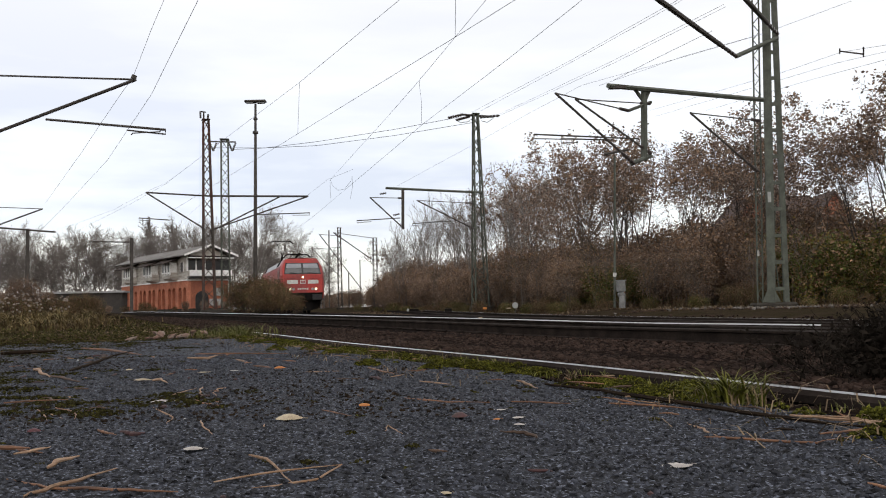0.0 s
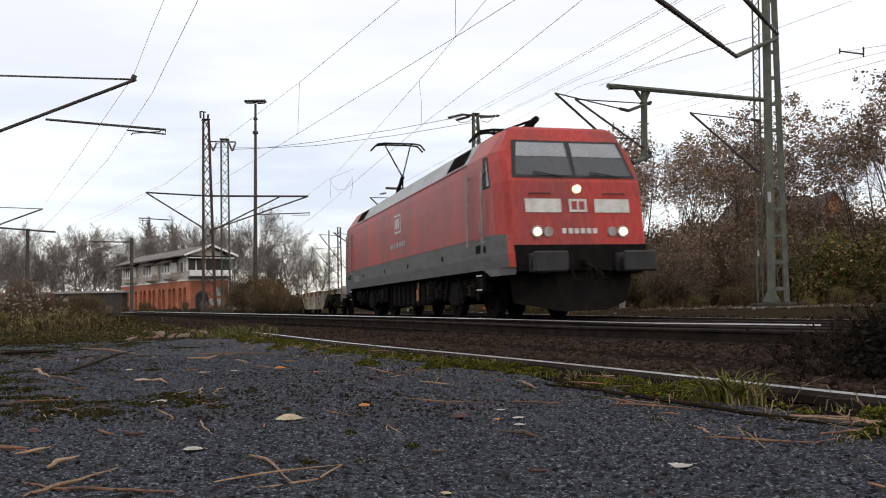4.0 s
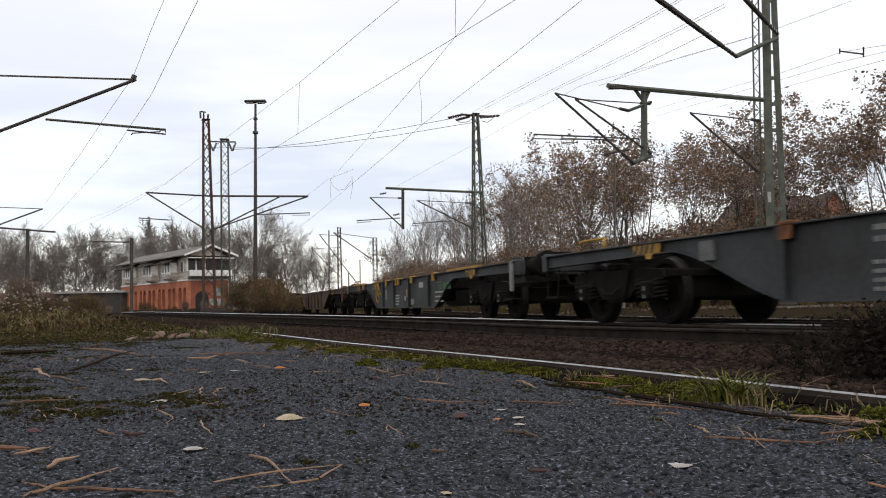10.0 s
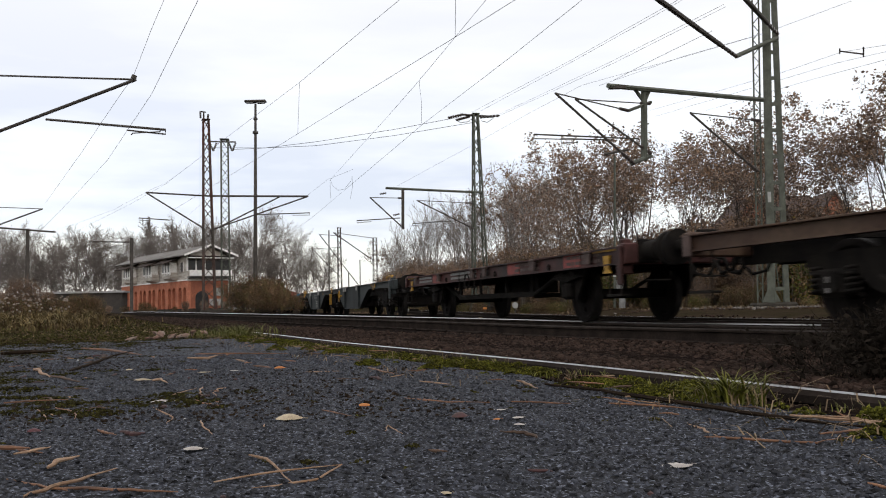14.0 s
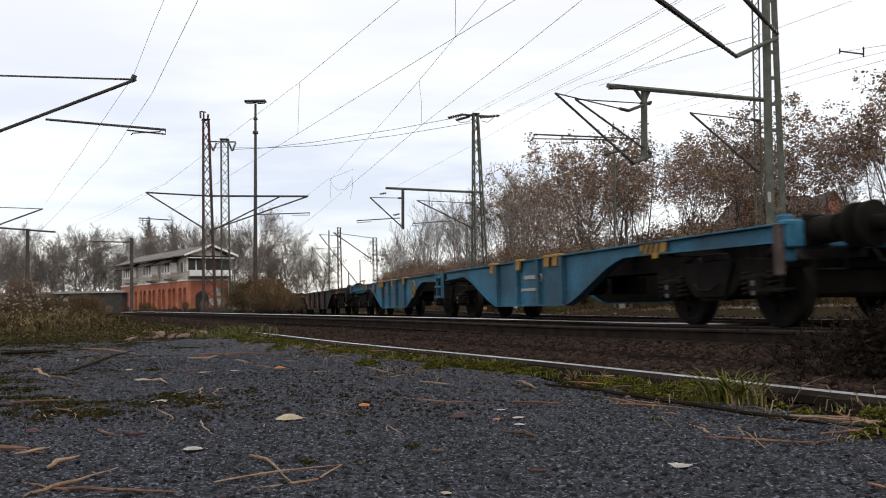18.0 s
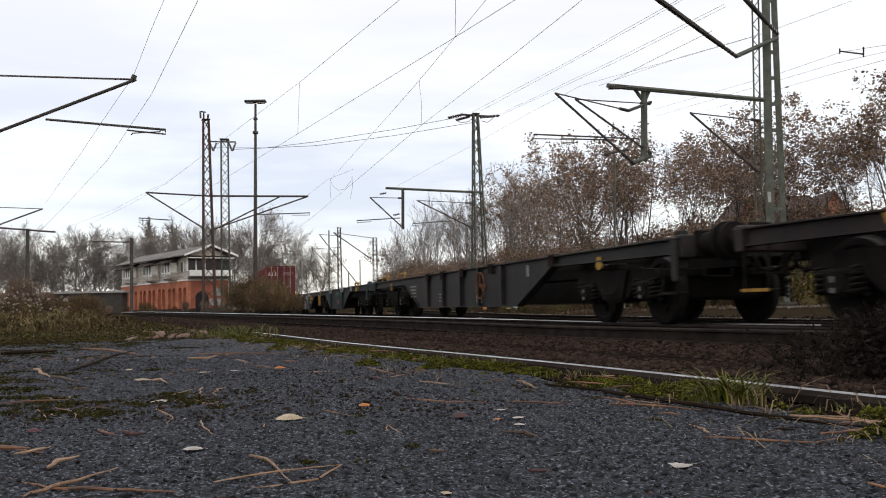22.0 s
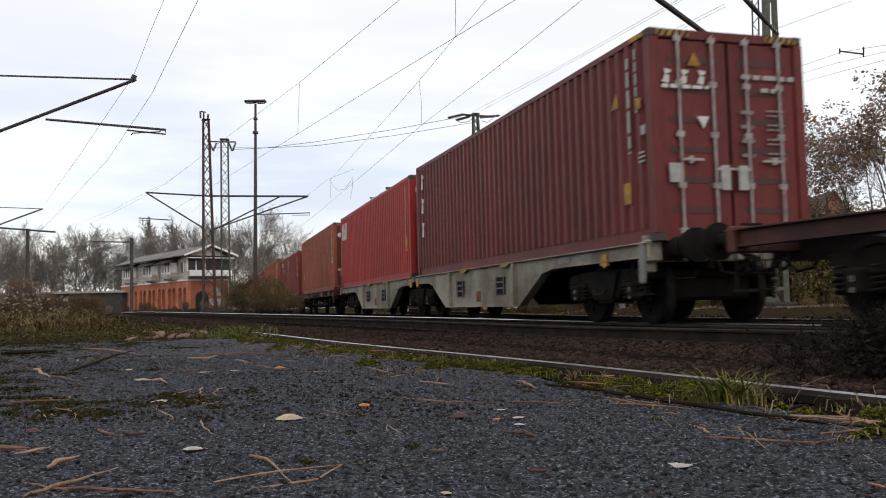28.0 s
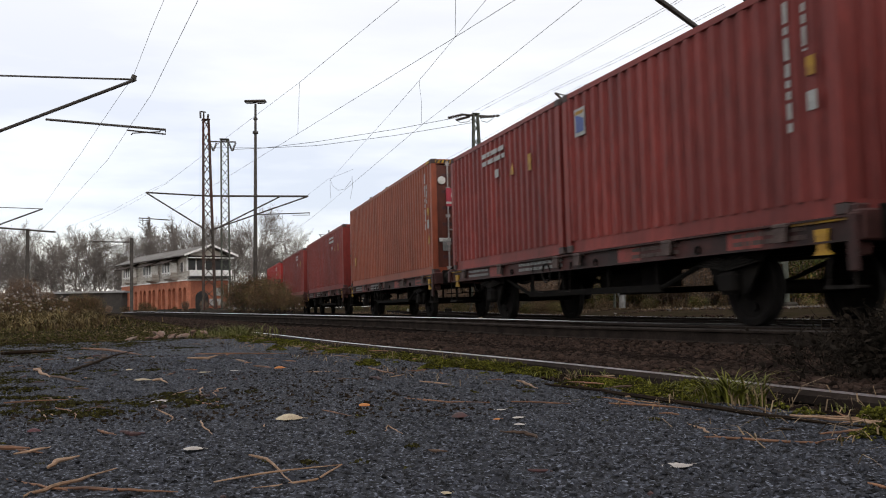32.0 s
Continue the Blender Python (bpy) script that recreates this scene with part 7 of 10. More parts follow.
def m1_leg(x0, x1, y, w, d):
    return Shape().add([(x0 - w / 2, y - d / 2, -0.3), (x0 + w / 2, y - d / 2, -0.3), (x0 + w / 2, y + d / 2, -0.3), (x0 - w / 2, y + d / 2, -0.3), (x1 - w / 2, y - d / 2, H1), (x1 + w / 2, y - d / 2, H1), (x1 + w / 2, y + d / 2, H1), (x1 - w / 2, y + d / 2, H1)], [(0, 1, 2, 3), (4, 5, 6, 7), (0, 1, 5, 4), (1, 2, 6, 5), (2, 3, 7, 6), (3, 0, 4, 7)])


# front channel with its web, rear channel, batten plates and inner ties
for x0, x1, y, wd, dp in ((0.075, 0.422, 0.0, 0.26, 0.04), (0.190, 0.537, 0.09, 0.03, 0.16), (0.690, 0.780, 0.30, 0.17, 0.04), (0.645, 0.735, 0.38, 0.03, 0.14)):
    part("channel", m1_leg(x0, x1, y, wd, dp), STEEL_G, m1)
for i in range(13):
    z = 0.42 + i * 0.86
    t = (z + 0.3) / (H1 + 0.3)
    xa, xb = 0.21 + 0.35 * t, 0.60 + 0.09 * t
    part("batten", Shape().box((xa + xb) / 2, 0.12, z, xb - xa, 0.04, 0.12, m=None), STEEL_G, m1)
part("inner_tie", Shape().rod((0.255, 0.30, 0.3), (0.477, 0.32, 3.2), 0.02, 4).rod((0.477, 0.34, 0.3), (0.255, 0.30, 3.2), 0.02, 4), STEEL_G, m1)
part("side_leg", Shape().rod((-0.330, 0.10, -0.3), (0.010, 0.10, H1), 0.028, 4), STEEL_G, m1)
part("side_leg", Shape().rod((-0.164, 0.10, -0.3), (0.224, 0.10, H1), 0.028, 4), STEEL_G, m1)
part("side_bracing", Shape().pipe([(-0.330 + 0.340 * i / 44, 0.10, i * 0.26) if i % 2 else (-0.164 + 0.388 * i / 44, 0.10, i * 0.26) for i in range(45)], 0.017, 4), STEEL_G, m1)
part("mast_plate", Shape().box(0.160, -0.035, 3.38, 0.11, 0.02, 0.34, ch=0.005), M["mark_white"], m1, "white oval mast plate")
part("side_plate", Shape().box(-0.250, 0.06, 1.58, 0.07, 0.02, 0.18), M["mark_white"], m1)
part("footing", Shape().box(0.22, 0.2, -0.20, 1.3, 0.8, 0.36, ch=0.05), M["footing"], m1)
part("base_gusset", Shape().prism([(-0.225, 0.0), (-0.025, 0.0), (-0.025, 0.42)], -0.03, 0.0).prism([(0.175, 0.0), (0.375, 0.0), (0.175, 0.42)], -0.03, 0.0), STEEL_G, m1)
part("bracket", Shape().rod((-1.17, -1.40, 7.63), (0.82, 0.35, 8.70), 0.075, 6), STEEL_G, m1, "slanting bracket for the tubes")
arm = thing("crossarm", "green-grey crossarm with a drop post carried by the mast", "crossarm", "overhead line crossarms")
part("beam", Shape().rod((10.52, 27.95, 6.65), (4.98, 25.40, 6.61), 0.075, 6), STEEL_G, arm)
part("beam_end", Shape().box(*(5.28, 25.50, 6.58), 0.5, 0.14, 0.10), STEEL_D, arm)
part("drop_post", Shape().rod((6.22, 26.10, 6.65), (6.14, 26.10, 4.47), 0.10, 8), STEEL_G, arm, "green-grey drop post")
part("gusset", Shape().rod((5.89, 26.00, 6.67), (6.17, 26.10, 6.30), 0.05, 6).rod((6.42, 26.20, 6.67), (6.24, 26.10, 6.30), 0.05, 6), STEEL_G, arm)
part("upper_bracket", Shape().rod((5.61, 25.60, 5.89), (6.46, 26.30, 6.29), 0.05, 6), STEEL_G, arm)
part("lower_bracket", Shape().rod((5.65, 25.60, 4.30), (6.39, 26.30, 4.64), 0.07, 6), STEEL_G, arm)

cantilever((5.71, 25.60, 4.30), (3.24, 24.00, 6.09), ((5.88, 25.60, 5.04), (2.61, 24.00, 4.94)), (5.61, 25.60, 5.89), "dark tube cantilever with brown insulators", 0.034)
cantilever((6.37, 26.20, 4.69), (3.92, 24.80, 6.09), ((5.06, 25.30, 4.97), (3.44, 24.60, 4.91)), (6.40, 26.20, 6.22), "dark tube cantilever behind the first", 0.032)
cantilever((10.22, 28.00, 4.34), (7.68, 26.40, 5.95), None, (10.39, 28.00, 5.98), "dark tube cantilever on the large mast", 0.034)
cantilever((9.23, 26.60, 7.73), (3.38, 17.50, 7.33), None, None, "heavy dark tube with a rod insulator over the track", 0.070)
cantilever((10.94, 27.60, 8.71), (5.38, 18.40, 8.19), None, None, "heavy dark tube rising over the track", 0.070)

# masts further back
m2 = lattice_mast("catenary_mast", (2.16, 52.0, 0.10), 11.7, 0.84, 0.27, "green-grey lattice mast with a headpiece of insulators", STEEL_G, turn=14, leg_r=0.055)
head2 = thing("crossarm", "headpiece with feeder insulators on the lattice mast", "crossarm", "overhead line crossarms")
part("beam", Shape().rod((1.26, 51.80, 11.66), (3.21, 52.20, 11.56), 0.07, 6), STEEL_D, head2)
for a, b in (((0.50, 51.60, 11.43), (1.36, 51.80, 11.65)), ((2.45, 52.00, 11.50), (3.64, 52.40, 11.66)), ((1.01, 51.60, 11.28), (1.84, 52.00, 11.58))):
    part("insulator", insulator_at(Shape(), a, b, 0.085, 6), M["insulator"], head2)
part("jumper", Shape().pipe([(0.94, 51.60, 11.31), (1.24, 51.70, 11.15), (1.69, 51.80, 11.20), (1.97, 52.00, 11.44)], 0.02, 5).pipe([(2.51, 52.00, 11.29), (2.86, 52.20, 11.22), (3.25, 52.30, 11.47)], 0.02, 5), M["wire"], head2)
arm2 = thing("crossarm", "long crossarm with a drop post beside the lattice mast", "crossarm", "overhead line crossarms")
part("beam", Shape().rod((2.40, 52.30, 6.97), (-3.14, 49.00, 6.94), 0.075, 6), STEEL_G, arm2)
part("drop_post", Shape().rod((-2.21, 49.60, 6.94), (-2.26, 49.60, 4.66), 0.085, 8), STEEL_D, arm2)
cantilever((-2.20, 49.60, 4.66), (-4.00, 48.40, 6.35), ((-2.40, 49.40, 5.26), (-4.71, 48.00, 5.03)), (-2.25, 49.60, 6.42), "thin cantilever on the drop post", 0.04)
cantilever((1.86, 52.00, 4.77), (-1.43, 50.00, 6.31), ((0.57, 51.00, 5.18), (-1.71, 49.80, 4.96)), (1.90, 52.00, 6.30), "thin cantilever on the lattice mast", 0.04)
for p in ((-3.28, 48.60, 6.58), (-2.57, 49.00, 5.42)):
    solid("line_insulator", insulator_at(Shape(), (p[0] - 0.18, p[1], p[2] - 0.03), (p[0] + 0.18, p[1], p[2] + 0.03), 0.055, 4), M["insulator"], "dark insulator hanging in a wire", "insulator", "line insulators")

m3 = lattice_mast("catenary_mast", (-13.45, 50.0, 0.30), 11.3, 0.68, 0.30, "rusty lattice mast beside the signal box", M["rust_steel"], lean=-0.6, turn=22, leg_r=0.05)
part("horn", Shape().rod((-0.12, 0, 11.0), (-0.12, 0, 11.5), 0.05, 6).rod((-0.34, 0, 11.5), (0.02, 0, 11.46), 0.035, 6).rod((-0.30, 0, 11.1), (-0.30, 0, 11.5), 0.06, 6).rod((0.1, 0, 11.0), (0.14, 0, 11.35), 0.06, 6), STEEL_D, m3)
arm3 = thing("crossarm", "long thin crossarm on the rusty mast", "crossarm", "overhead line crossarms")
part("beam", Shape().rod((-17.07, 50.00, 7.17), (-13.55, 50.00, 6.88), 0.05, 6).rod((-13.55, 50.00, 6.88), (-7.40, 48.00, 6.45), 0.06, 6), STEEL_D, arm3)
cantilever((-13.82, 50.00, 5.06), (-16.73, 49.00, 7.03), ((-15.58, 49.60, 5.49), (-16.98, 48.60, 5.55)), None, "rusty cantilever with brown insulator", 0.042)
cantilever((-13.37, 50.00, 4.88), (-7.40, 48.00, 6.45), ((-10.45, 49.00, 5.62), (-7.29, 47.80, 5.51)), None, "rusty cantilever reaching over the tracks", 0.042)
cantilever((-13.45, 50.30, 4.84), (-8.99, 48.60, 6.59), None, None, "second rusty tube cantilever on the mast", 0.042)
m4 = lattice_mast("catenary_mast", (-14.5, 58.0, 0.30), 11.7, 0.55, 0.45, "slim green lattice mast with a T-shaped head", STEEL_G, turn=10)
part("headpiece", Shape().rod((-1.15, 0.25, 11.33), (0.75, -0.2, 11.22), 0.05, 6), STEEL_D, m4)
for x in (-0.75, 0.5):
    part("insulator", insulator_at(Shape(), (x - 0.22, 0.1, 11.2), (x, 0.1, 10.65), 0.07, 5), M["insulator"], m4)
    part("insulator", insulator_at(Shape(), (x + 0.22, 0.1, 11.2), (x, 0.1, 10.65), 0.07, 5), M["insulator"], m4)

lamp = thing("street_lamp", "tall dark lamp pole with a flat double head", "lamp post")
part("pole", Shape().rod((-10.82, 50.00, 0.27), (-10.75, 50.00, 6.39), 0.13, 10, r2=0.10).rod((-10.75, 50.00, 6.39), (-10.68, 50.00, 12.19), 0.10, 10, r2=0.065), STEEL_D, lamp)
part("lamp_head", Shape().box(*(-10.68, 50.00, 12.33), 1.25, 0.45, 0.13, ch=0.04), STEEL_D, lamp, "flat double lamp head")
part("collar", Shape().rod((-10.70, 50.00, 10.44), (-10.70, 50.00, 10.57), 0.16, 10).rod((-10.69, 50.00, 11.26), (-10.69, 50.00, 11.36), 0.12, 10), STEEL_D, lamp)
part("lamp_glass", Shape().box(-11.0, 50, 12.26, 0.42, 0.3, 0.05).box(-10.36, 50, 12.24, 0.42, 0.3, 0.05), M["pale_reflecting_glass"], lamp)

for bx, by, tz, lab, w0 in ((-13.1, 110, 10.3, "distant slim mast", 0.5), (-8.6, 110, 8.9, "distant lattice mast by the tracks", 0.6)):
    lattice_mast("catenary_mast", (bx, by, 0.2), tz, w0, w0 * 0.7, lab + " of grey steel", STEEL_D, bays=14)
cantilever((-10.38, 110.00, 2.49), (-15.33, 108.00, 9.38), None, (-12.85, 109.00, 9.19), "distant cantilever between the masts", 0.06)
cantilever((-8.74, 110.00, 6.01), (-13.57, 108.00, 9.55), None, (-8.69, 110.00, 8.88), "distant cantilever on the lattice mast", 0.07)
cantilever((-13.30, 112.00, 4.19), (-16.50, 110.00, 7.71), None, (-13.23, 112.00, 7.98), "distant thin steel cantilever on a post", 0.05)
for p, q in (((-17.00, 130.00, 11.80), (-17.11, 130.00, 0.24)), ((-16.34, 150.00, 6.26), (-16.35, 150.00, 0.15)), ((-15.31, 160.00, 8.89), (-15.37, 160.00, 0.09)), ((-10.23, 150.00, 5.14), (-10.24, 150.00, -0.01))):
    ob = thing("far_post", "distant thin grey post by the tracks", "post", "distant posts")
    part("post", Shape().rod(p, q, 0.10, 6), STEEL_D, ob)

# left edge: arms of masts that stand out of view, and one mast further off
lattice_mast("catenary_mast", (-14.6, 24.0, -0.05), 8.6, 0.6, 0.4, "green-grey lattice mast carrying the near cantilever", STEEL_G)
lattice_mast("catenary_mast", (-32.9, 58.0, 0.2), 8.6, 0.6, 0.4, "grey lattice mast over the far tracks", STEEL_D)
cantilever((-14.44, 24.00, 4.63), (-8.11, 23.00, 6.50), ((-10.65, 23.30, 5.55), (-7.32, 23.00, 5.12)), (-14.47, 24.00, 7.10), "near dark cantilever reaching in from a hidden mast", 0.048)
part("hook", Shape().pipe([(-8.24, 23.0, 5.00), (-8.20, 23.0, 5.05), (-7.47, 23.0, 5.07), (-7.44, 23.0, 5.12)], 0.016, 5).rod((-8.18, 23.00, 6.52), (-8.14, 23.00, 6.62), 0.07, 6), STEEL_D, thing("wire_clamp", "small dark wire clamp on the cantilever", "clamp"))
cantilever((-32.94, 58.00, 5.22), (-26.26, 57.00, 7.22), None, (-32.97, 58.00, 7.73), "thin cantilever over the far tracks", 0.05)
m5 = thing("catenary_mast", "distant grey steel mast with a short arm", "catenary mast", "overhead line masts")
part("post", Shape().rod((-38.22, 80.00, 0.07), (-38.21, 80.00, 8.22), 0.22, 6, r2=0.15), STEEL_D, m5)
part("beam", Shape().rod((-41.80, 80.00, 8.47), (-35.21, 79.00, 7.75), 0.09, 6), STEEL_D, m5)
m6 = thing("catenary_mast", "distant grey mast before the bare trees", "catenary mast", "overhead line masts")
part("post", Shape().rod((-30.08, 84.00, -0.08), (-30.06, 84.00, 7.49), 0.16, 6), STEEL_D, m6)
part("beam", Shape().rod((-34.05, 84.00, 7.21), (-29.79, 84.00, 7.04), 0.06, 6), STEEL_D, m6)
m7 = thing("signal_post", "slim grey tubular post with a grey cabinet at its foot", "post")
part("post", Shape().rod((5.84, 30.00, 0.03), (6.04, 30.00, 5.28), 0.040, 8), M["green_steel"], m7)
part("white_band", Shape().rod((5.86, 29.90, 1.09), (5.87, 29.90, 1.22), 0.06, 8), M["white_paint"], m7)
part("head_bracket", Shape().rod((5.69, 30.00, 5.35), (6.52, 30.00, 5.49), 0.05, 6), STEEL_D, m7)

# grey cabinet on a pedestal, a round marker, boxes by the track
M["cabinet_grey"] = mat("cabinet_grey", (0.24, 0.24, 0.235), 0.85, 0, (0.15, 0.148, 0.14), 5.0)
cab = thing("cabinet", "weathered pale grey cabinet on a stubby pedestal", "cabinet", at=pose(*(5.98, 29.50, 0.12), 0, 0, 12))
part("body", Shape().box(0, 0, 0.62, 0.25, 0.22, 0.36, ch=0.02), M["cabinet_grey"], cab)
part("roof", Shape().box(0, 0, 0.82, 0.28, 0.25, 0.04, ch=0.012), M["cabinet_grey"], cab)
part("pedestal", Shape().rod((0, 0, -0.1), (0, 0, 0.44), 0.09, 8).box(0, 0, 0.36, 0.20, 0.18, 0.10, ch=0.02).rod((0.08, -0.05, -0.1), (0.1, -0.05, 0.4), 0.03, 6), M["cabinet_grey"], cab)
part("door_seam", Shape().box(0.0, -0.114, 0.62, 0.18, 0.006, 0.28), M["mark_grey"], cab)
disc = thing("marker_disc", "small round white marker disc on a short post", "track marker", at=pose(*(2.59, 32.00, 0.02), 0, 0, 10))
part("disc", Shape().rod((0, -0.02, 0.17), (0, 0.02, 0.17), 0.11, 18), M["mark_white"], disc)
part("post", Shape().rod((0, 0.03, -0.2), (0, 0.03, 0.17), 0.02, 6), STEEL_D, disc)
for i, (p, sx, sz, k) in enumerate((((0.14, 34.00, 0.07), 0.28, 0.12, "under"), ((-1.32, 38.00, 0.08), 0.40, 0.10, "under"), ((1.52, 33.00, 0.10), 0.14, 0.09, "orange_leaf"), ((2.49, 34.00, 0.07), 0.16, 0.05, "pale_leaf"), ((-1.59, 38.00, 0.08), 0.10, 0.12, "mark_white"), ((0.89, 22.00, -0.08), 0.10, 0.05, "pale_leaf"))):
    solid("track_box", Shape().box(0, 0, 0, sx, 0.25, sz, ch=0.015), M[k], "small dark box between the rails" if k == "under" else "small pale scrap lying by the rails", "track fitting", at=pose(p[0], p[1], p[2]))

# overhead wires
def wire(pts, r, label):
    sh = Shape()
    for a, b in zip(pts, pts[1:]):
        sh.rod(a, b, r, 5, cap=False)
    return solid("wire", sh, M["wire"], label, "overhead wire", "overhead wires")


def along_line(line, s0, s1, z, sag, span, side=0.0, n=60, r=0.0085, label="thin dark overhead contact wire", phase=0.0):
    pts = []
    for i in range(n + 1):
        s = s0 + (s1 - s0) * i / n
        u = ((s + phase) / span) % 1.0
        p, _ = line.at(s, side)
        pts.append((p.x, p.y, RAIL + z - sag * 4 * u * (1 - u)))
    return wire(pts, r, label)


for pts, lab in (
    (((2.87, 15.90, 6.00), (1.65, 20.13, 6.00), (-0.49, 27.14, 6.00), (-7.68, 53.01, 6.00), (-12.65, 62.00, 4.27)), "thin dark overhead contact wire of the main track"),
    (((1.53, 15.24, 5.75), (0.36, 17.58, 5.75), (-4.47, 27.10, 5.75), (-9.15, 36.32, 5.75), (-15.06, 47.93, 5.75)), "thin dark contact wire of the branch track"),
    (((1.25, 19.36, 7.30), (-0.55, 25.96, 7.10), (-1.74, 30.22, 7.00), (-6.09, 47.60, 7.30)), "thin carrying wire over the main track"),
    (((-0.75, 18.67, 7.00), (-4.09, 25.24, 6.90), (-13.98, 44.54, 7.00), (-16.90, 49.50, 7.10)), "long thin dark overhead wire"),
    (((-3.98, 14.57, 5.75), (-7.24, 21.65, 5.75), (-11.96, 31.00, 5.75), (-19.77, 45.13, 5.75), (-26.52, 57.16, 5.75)), "long thin overhead wire over the yard"),
    (((-5.99, 19.00, 7.38), (-7.02, 21.00, 7.20), (-8.18, 23.00, 6.58), (-9.59, 25.50, 6.53), (-13.39, 32.00, 6.12), (-20.13, 44.00, 5.92)), "thin carrying wire on the near cantilever"),
    (((-15.11, 57.80, 11.14), (-11.34, 56.00, 10.71), (-7.89, 55.00, 10.84), (-2.76, 53.50, 11.21), (1.26, 52.00, 11.56)), "feeder wire between mast heads"),
    (((-13.95, 58.00, 11.03), (-7.97, 55.50, 10.68), (-2.79, 54.00, 10.92), (2.03, 52.00, 11.20)), "second feeder wire between mast heads"),
    (((1.95, 52.00, 11.82), (6.17, 40.00, 11.49), (8.00, 30.00, 10.50), (8.47, 28.00, 10.34)), "feeder line wire high behind the wood"),
    (((2.46, 52.00, 11.88), (6.22, 40.00, 11.41), (8.06, 30.00, 10.43), (8.58, 28.00, 10.34)), "feeder line wire beside another"),
    (((3.48, 52.00, 11.61), (7.61, 38.00, 10.81), (9.40, 28.00, 9.86)), "lower feeder line wire behind the wood"),
    (((3.61, 52.00, 11.57), (7.71, 38.00, 10.73), (9.45, 28.00, 9.78)), "lower feeder line wire beside another"),
    (((5.15, 25.40, 6.76), (5.90, 23.30, 6.80), (6.73, 21.00, 6.81)), "thin wire running to the crossarm"),
    (((7.44, 40.00, 10.26), (10.30, 36.00, 10.42), (12.52, 33.00, 10.38), (14.55, 30.00, 10.55)), "feeder line wire in front of the mast"),
    (((15.67, 30.00, 8.95), (15.05, 32.00, 9.31), (15.08, 38.00, 10.11), (14.64, 60.00, 13.40)), "feeder line over the trees"),
    (((15.65, 30.00, 8.71), (15.28, 33.00, 9.16), (15.06, 38.00, 9.81), (15.01, 60.00, 12.99)), "lower feeder line over the trees"),
    (((15.64, 30.00, 8.43), (15.26, 35.00, 9.07), (17.02, 55.00, 12.22)), "lowest feeder line over the trees"),
    (((-2.47, 49.00, 7.06), (1.69, 44.00, 8.38), (4.14, 40.00, 9.04), (5.99, 36.00, 9.30), (8.95, 31.00, 9.01), (10.40, 28.00, 8.78)), "thin wire from the long crossarm to the large mast"),
    (((-4.43, 43.61, 7.20), (-6.33, 48.25, 7.40), (-8.30, 53.83, 7.30)), "carrying wire in the distance"),
    (((-17.07, 50.00, 7.17), (-22.00, 58.00, 7.15), (-29.74, 70.00, 7.46), (-39.98, 85.00, 7.98)), "thin wire to the far tracks"),
    (((-15.70, 50.00, 7.76), (-22.30, 62.00, 8.00), (-38.24, 90.00, 8.68)), "sagging wire to the far tracks"),
    (((-13.42, 50.00, 6.78), (-24.09, 80.00, 8.55), (-38.15, 110.00, 9.76)), "thin far wire behind the mast"),
):
    wire(pts, 0.015 if "mast heads" in lab else 0.0065 if "feeder" in lab else 0.0055, lab)
loop = thing("wire_dropper", "looped dropper wires hanging between two wires", "overhead wire")
part("dropper", Shape().pipe([(-0.62, 29.00, 7.94), (-0.66, 29.00, 7.71), (-0.60, 29.00, 7.13), (-0.64, 30.00, 6.60)], 0.006, 5), M["wire"], loop)
part("loop", Shape().pipe([(-5.65, 44.00, 6.77), (-5.54, 44.00, 6.48), (-5.26, 44.00, 6.21), (-4.92, 44.00, 6.26), (-4.62, 44.00, 6.63), (-4.53, 44.00, 6.92), (-4.51, 44.00, 6.39), (-4.64, 44.00, 5.76)], 0.007, 5).pipe([(-5.65, 44.00, 6.77), (-5.64, 44.00, 5.84)], 0.006, 5), M["wire"], loop)
for a, b in (((0.39, 17.60, 6.59), (0.36, 17.60, 5.76)), ((-4.09, 25.24, 6.90), (-4.47, 27.10, 5.75))):
    wire([a, b], 0.005, "short thin dropper between wires")
part("clip", Shape().rod((14.97, 32.00, 9.34), (15.45, 31.20, 8.98), 0.03, 5).rod((14.98, 32.00, 9.44), (14.96, 32.00, 9.23), 0.03, 5).rod((15.37, 31.00, 9.18), (15.45, 31.20, 8.88), 0.03, 5), M["insulator"], thing("wire_spacer", "spacer with two insulators on the feeder line", "insulator"))

# ---------------------------------------------------------------- signal box
BRICK = mat("orange_brick", (0.50, 0.19, 0.115), 0.9, 0, (0.36, 0.13, 0.08), 0.9, bump=0.4, bscale=20.0, fine=4.0, spec=0.15)
# darker brick copy paints the arch recesses' shade; the end wall shares it
BRICK_SHADE = mat("arch_shade_brick", (0.36, 0.13, 0.075), 0.95, 0, (0.24, 0.09, 0.06), 0.9, bump=0.4, bscale=20.0, spec=0.1)
CLAD = mat("grey_cladding", (0.56, 0.52, 0.46), 0.85, 0, (0.33, 0.29, 0.255), 0.8, bump=0.2, bscale=14.0, stretch=(1, 1, 6))
BOXROOF = mat("roof_sheet", (0.20, 0.19, 0.18), 0.85, 0, (0.13, 0.12, 0.11), 0.7, spec=0.15)
WIN_DARK = mat("dark_window", (0.012, 0.012, 0.012), 0.3, 0, (0.04, 0.036, 0.034), 1.0)
WHITE_TRIM = mat("white_trim", (0.84, 0.83, 0.81), 0.7, 0, (0.68, 0.66, 0.63), 3.0)
sb = thing("signal_box", "two-storey signal box of orange brick and grey cladding", "signal box", at=pose(-27.9, 95.0, 0.25, 0, 0, 37.7))
BW, BL, Z1, Z2 = 4.7, 22.6, 3.35, 6.05
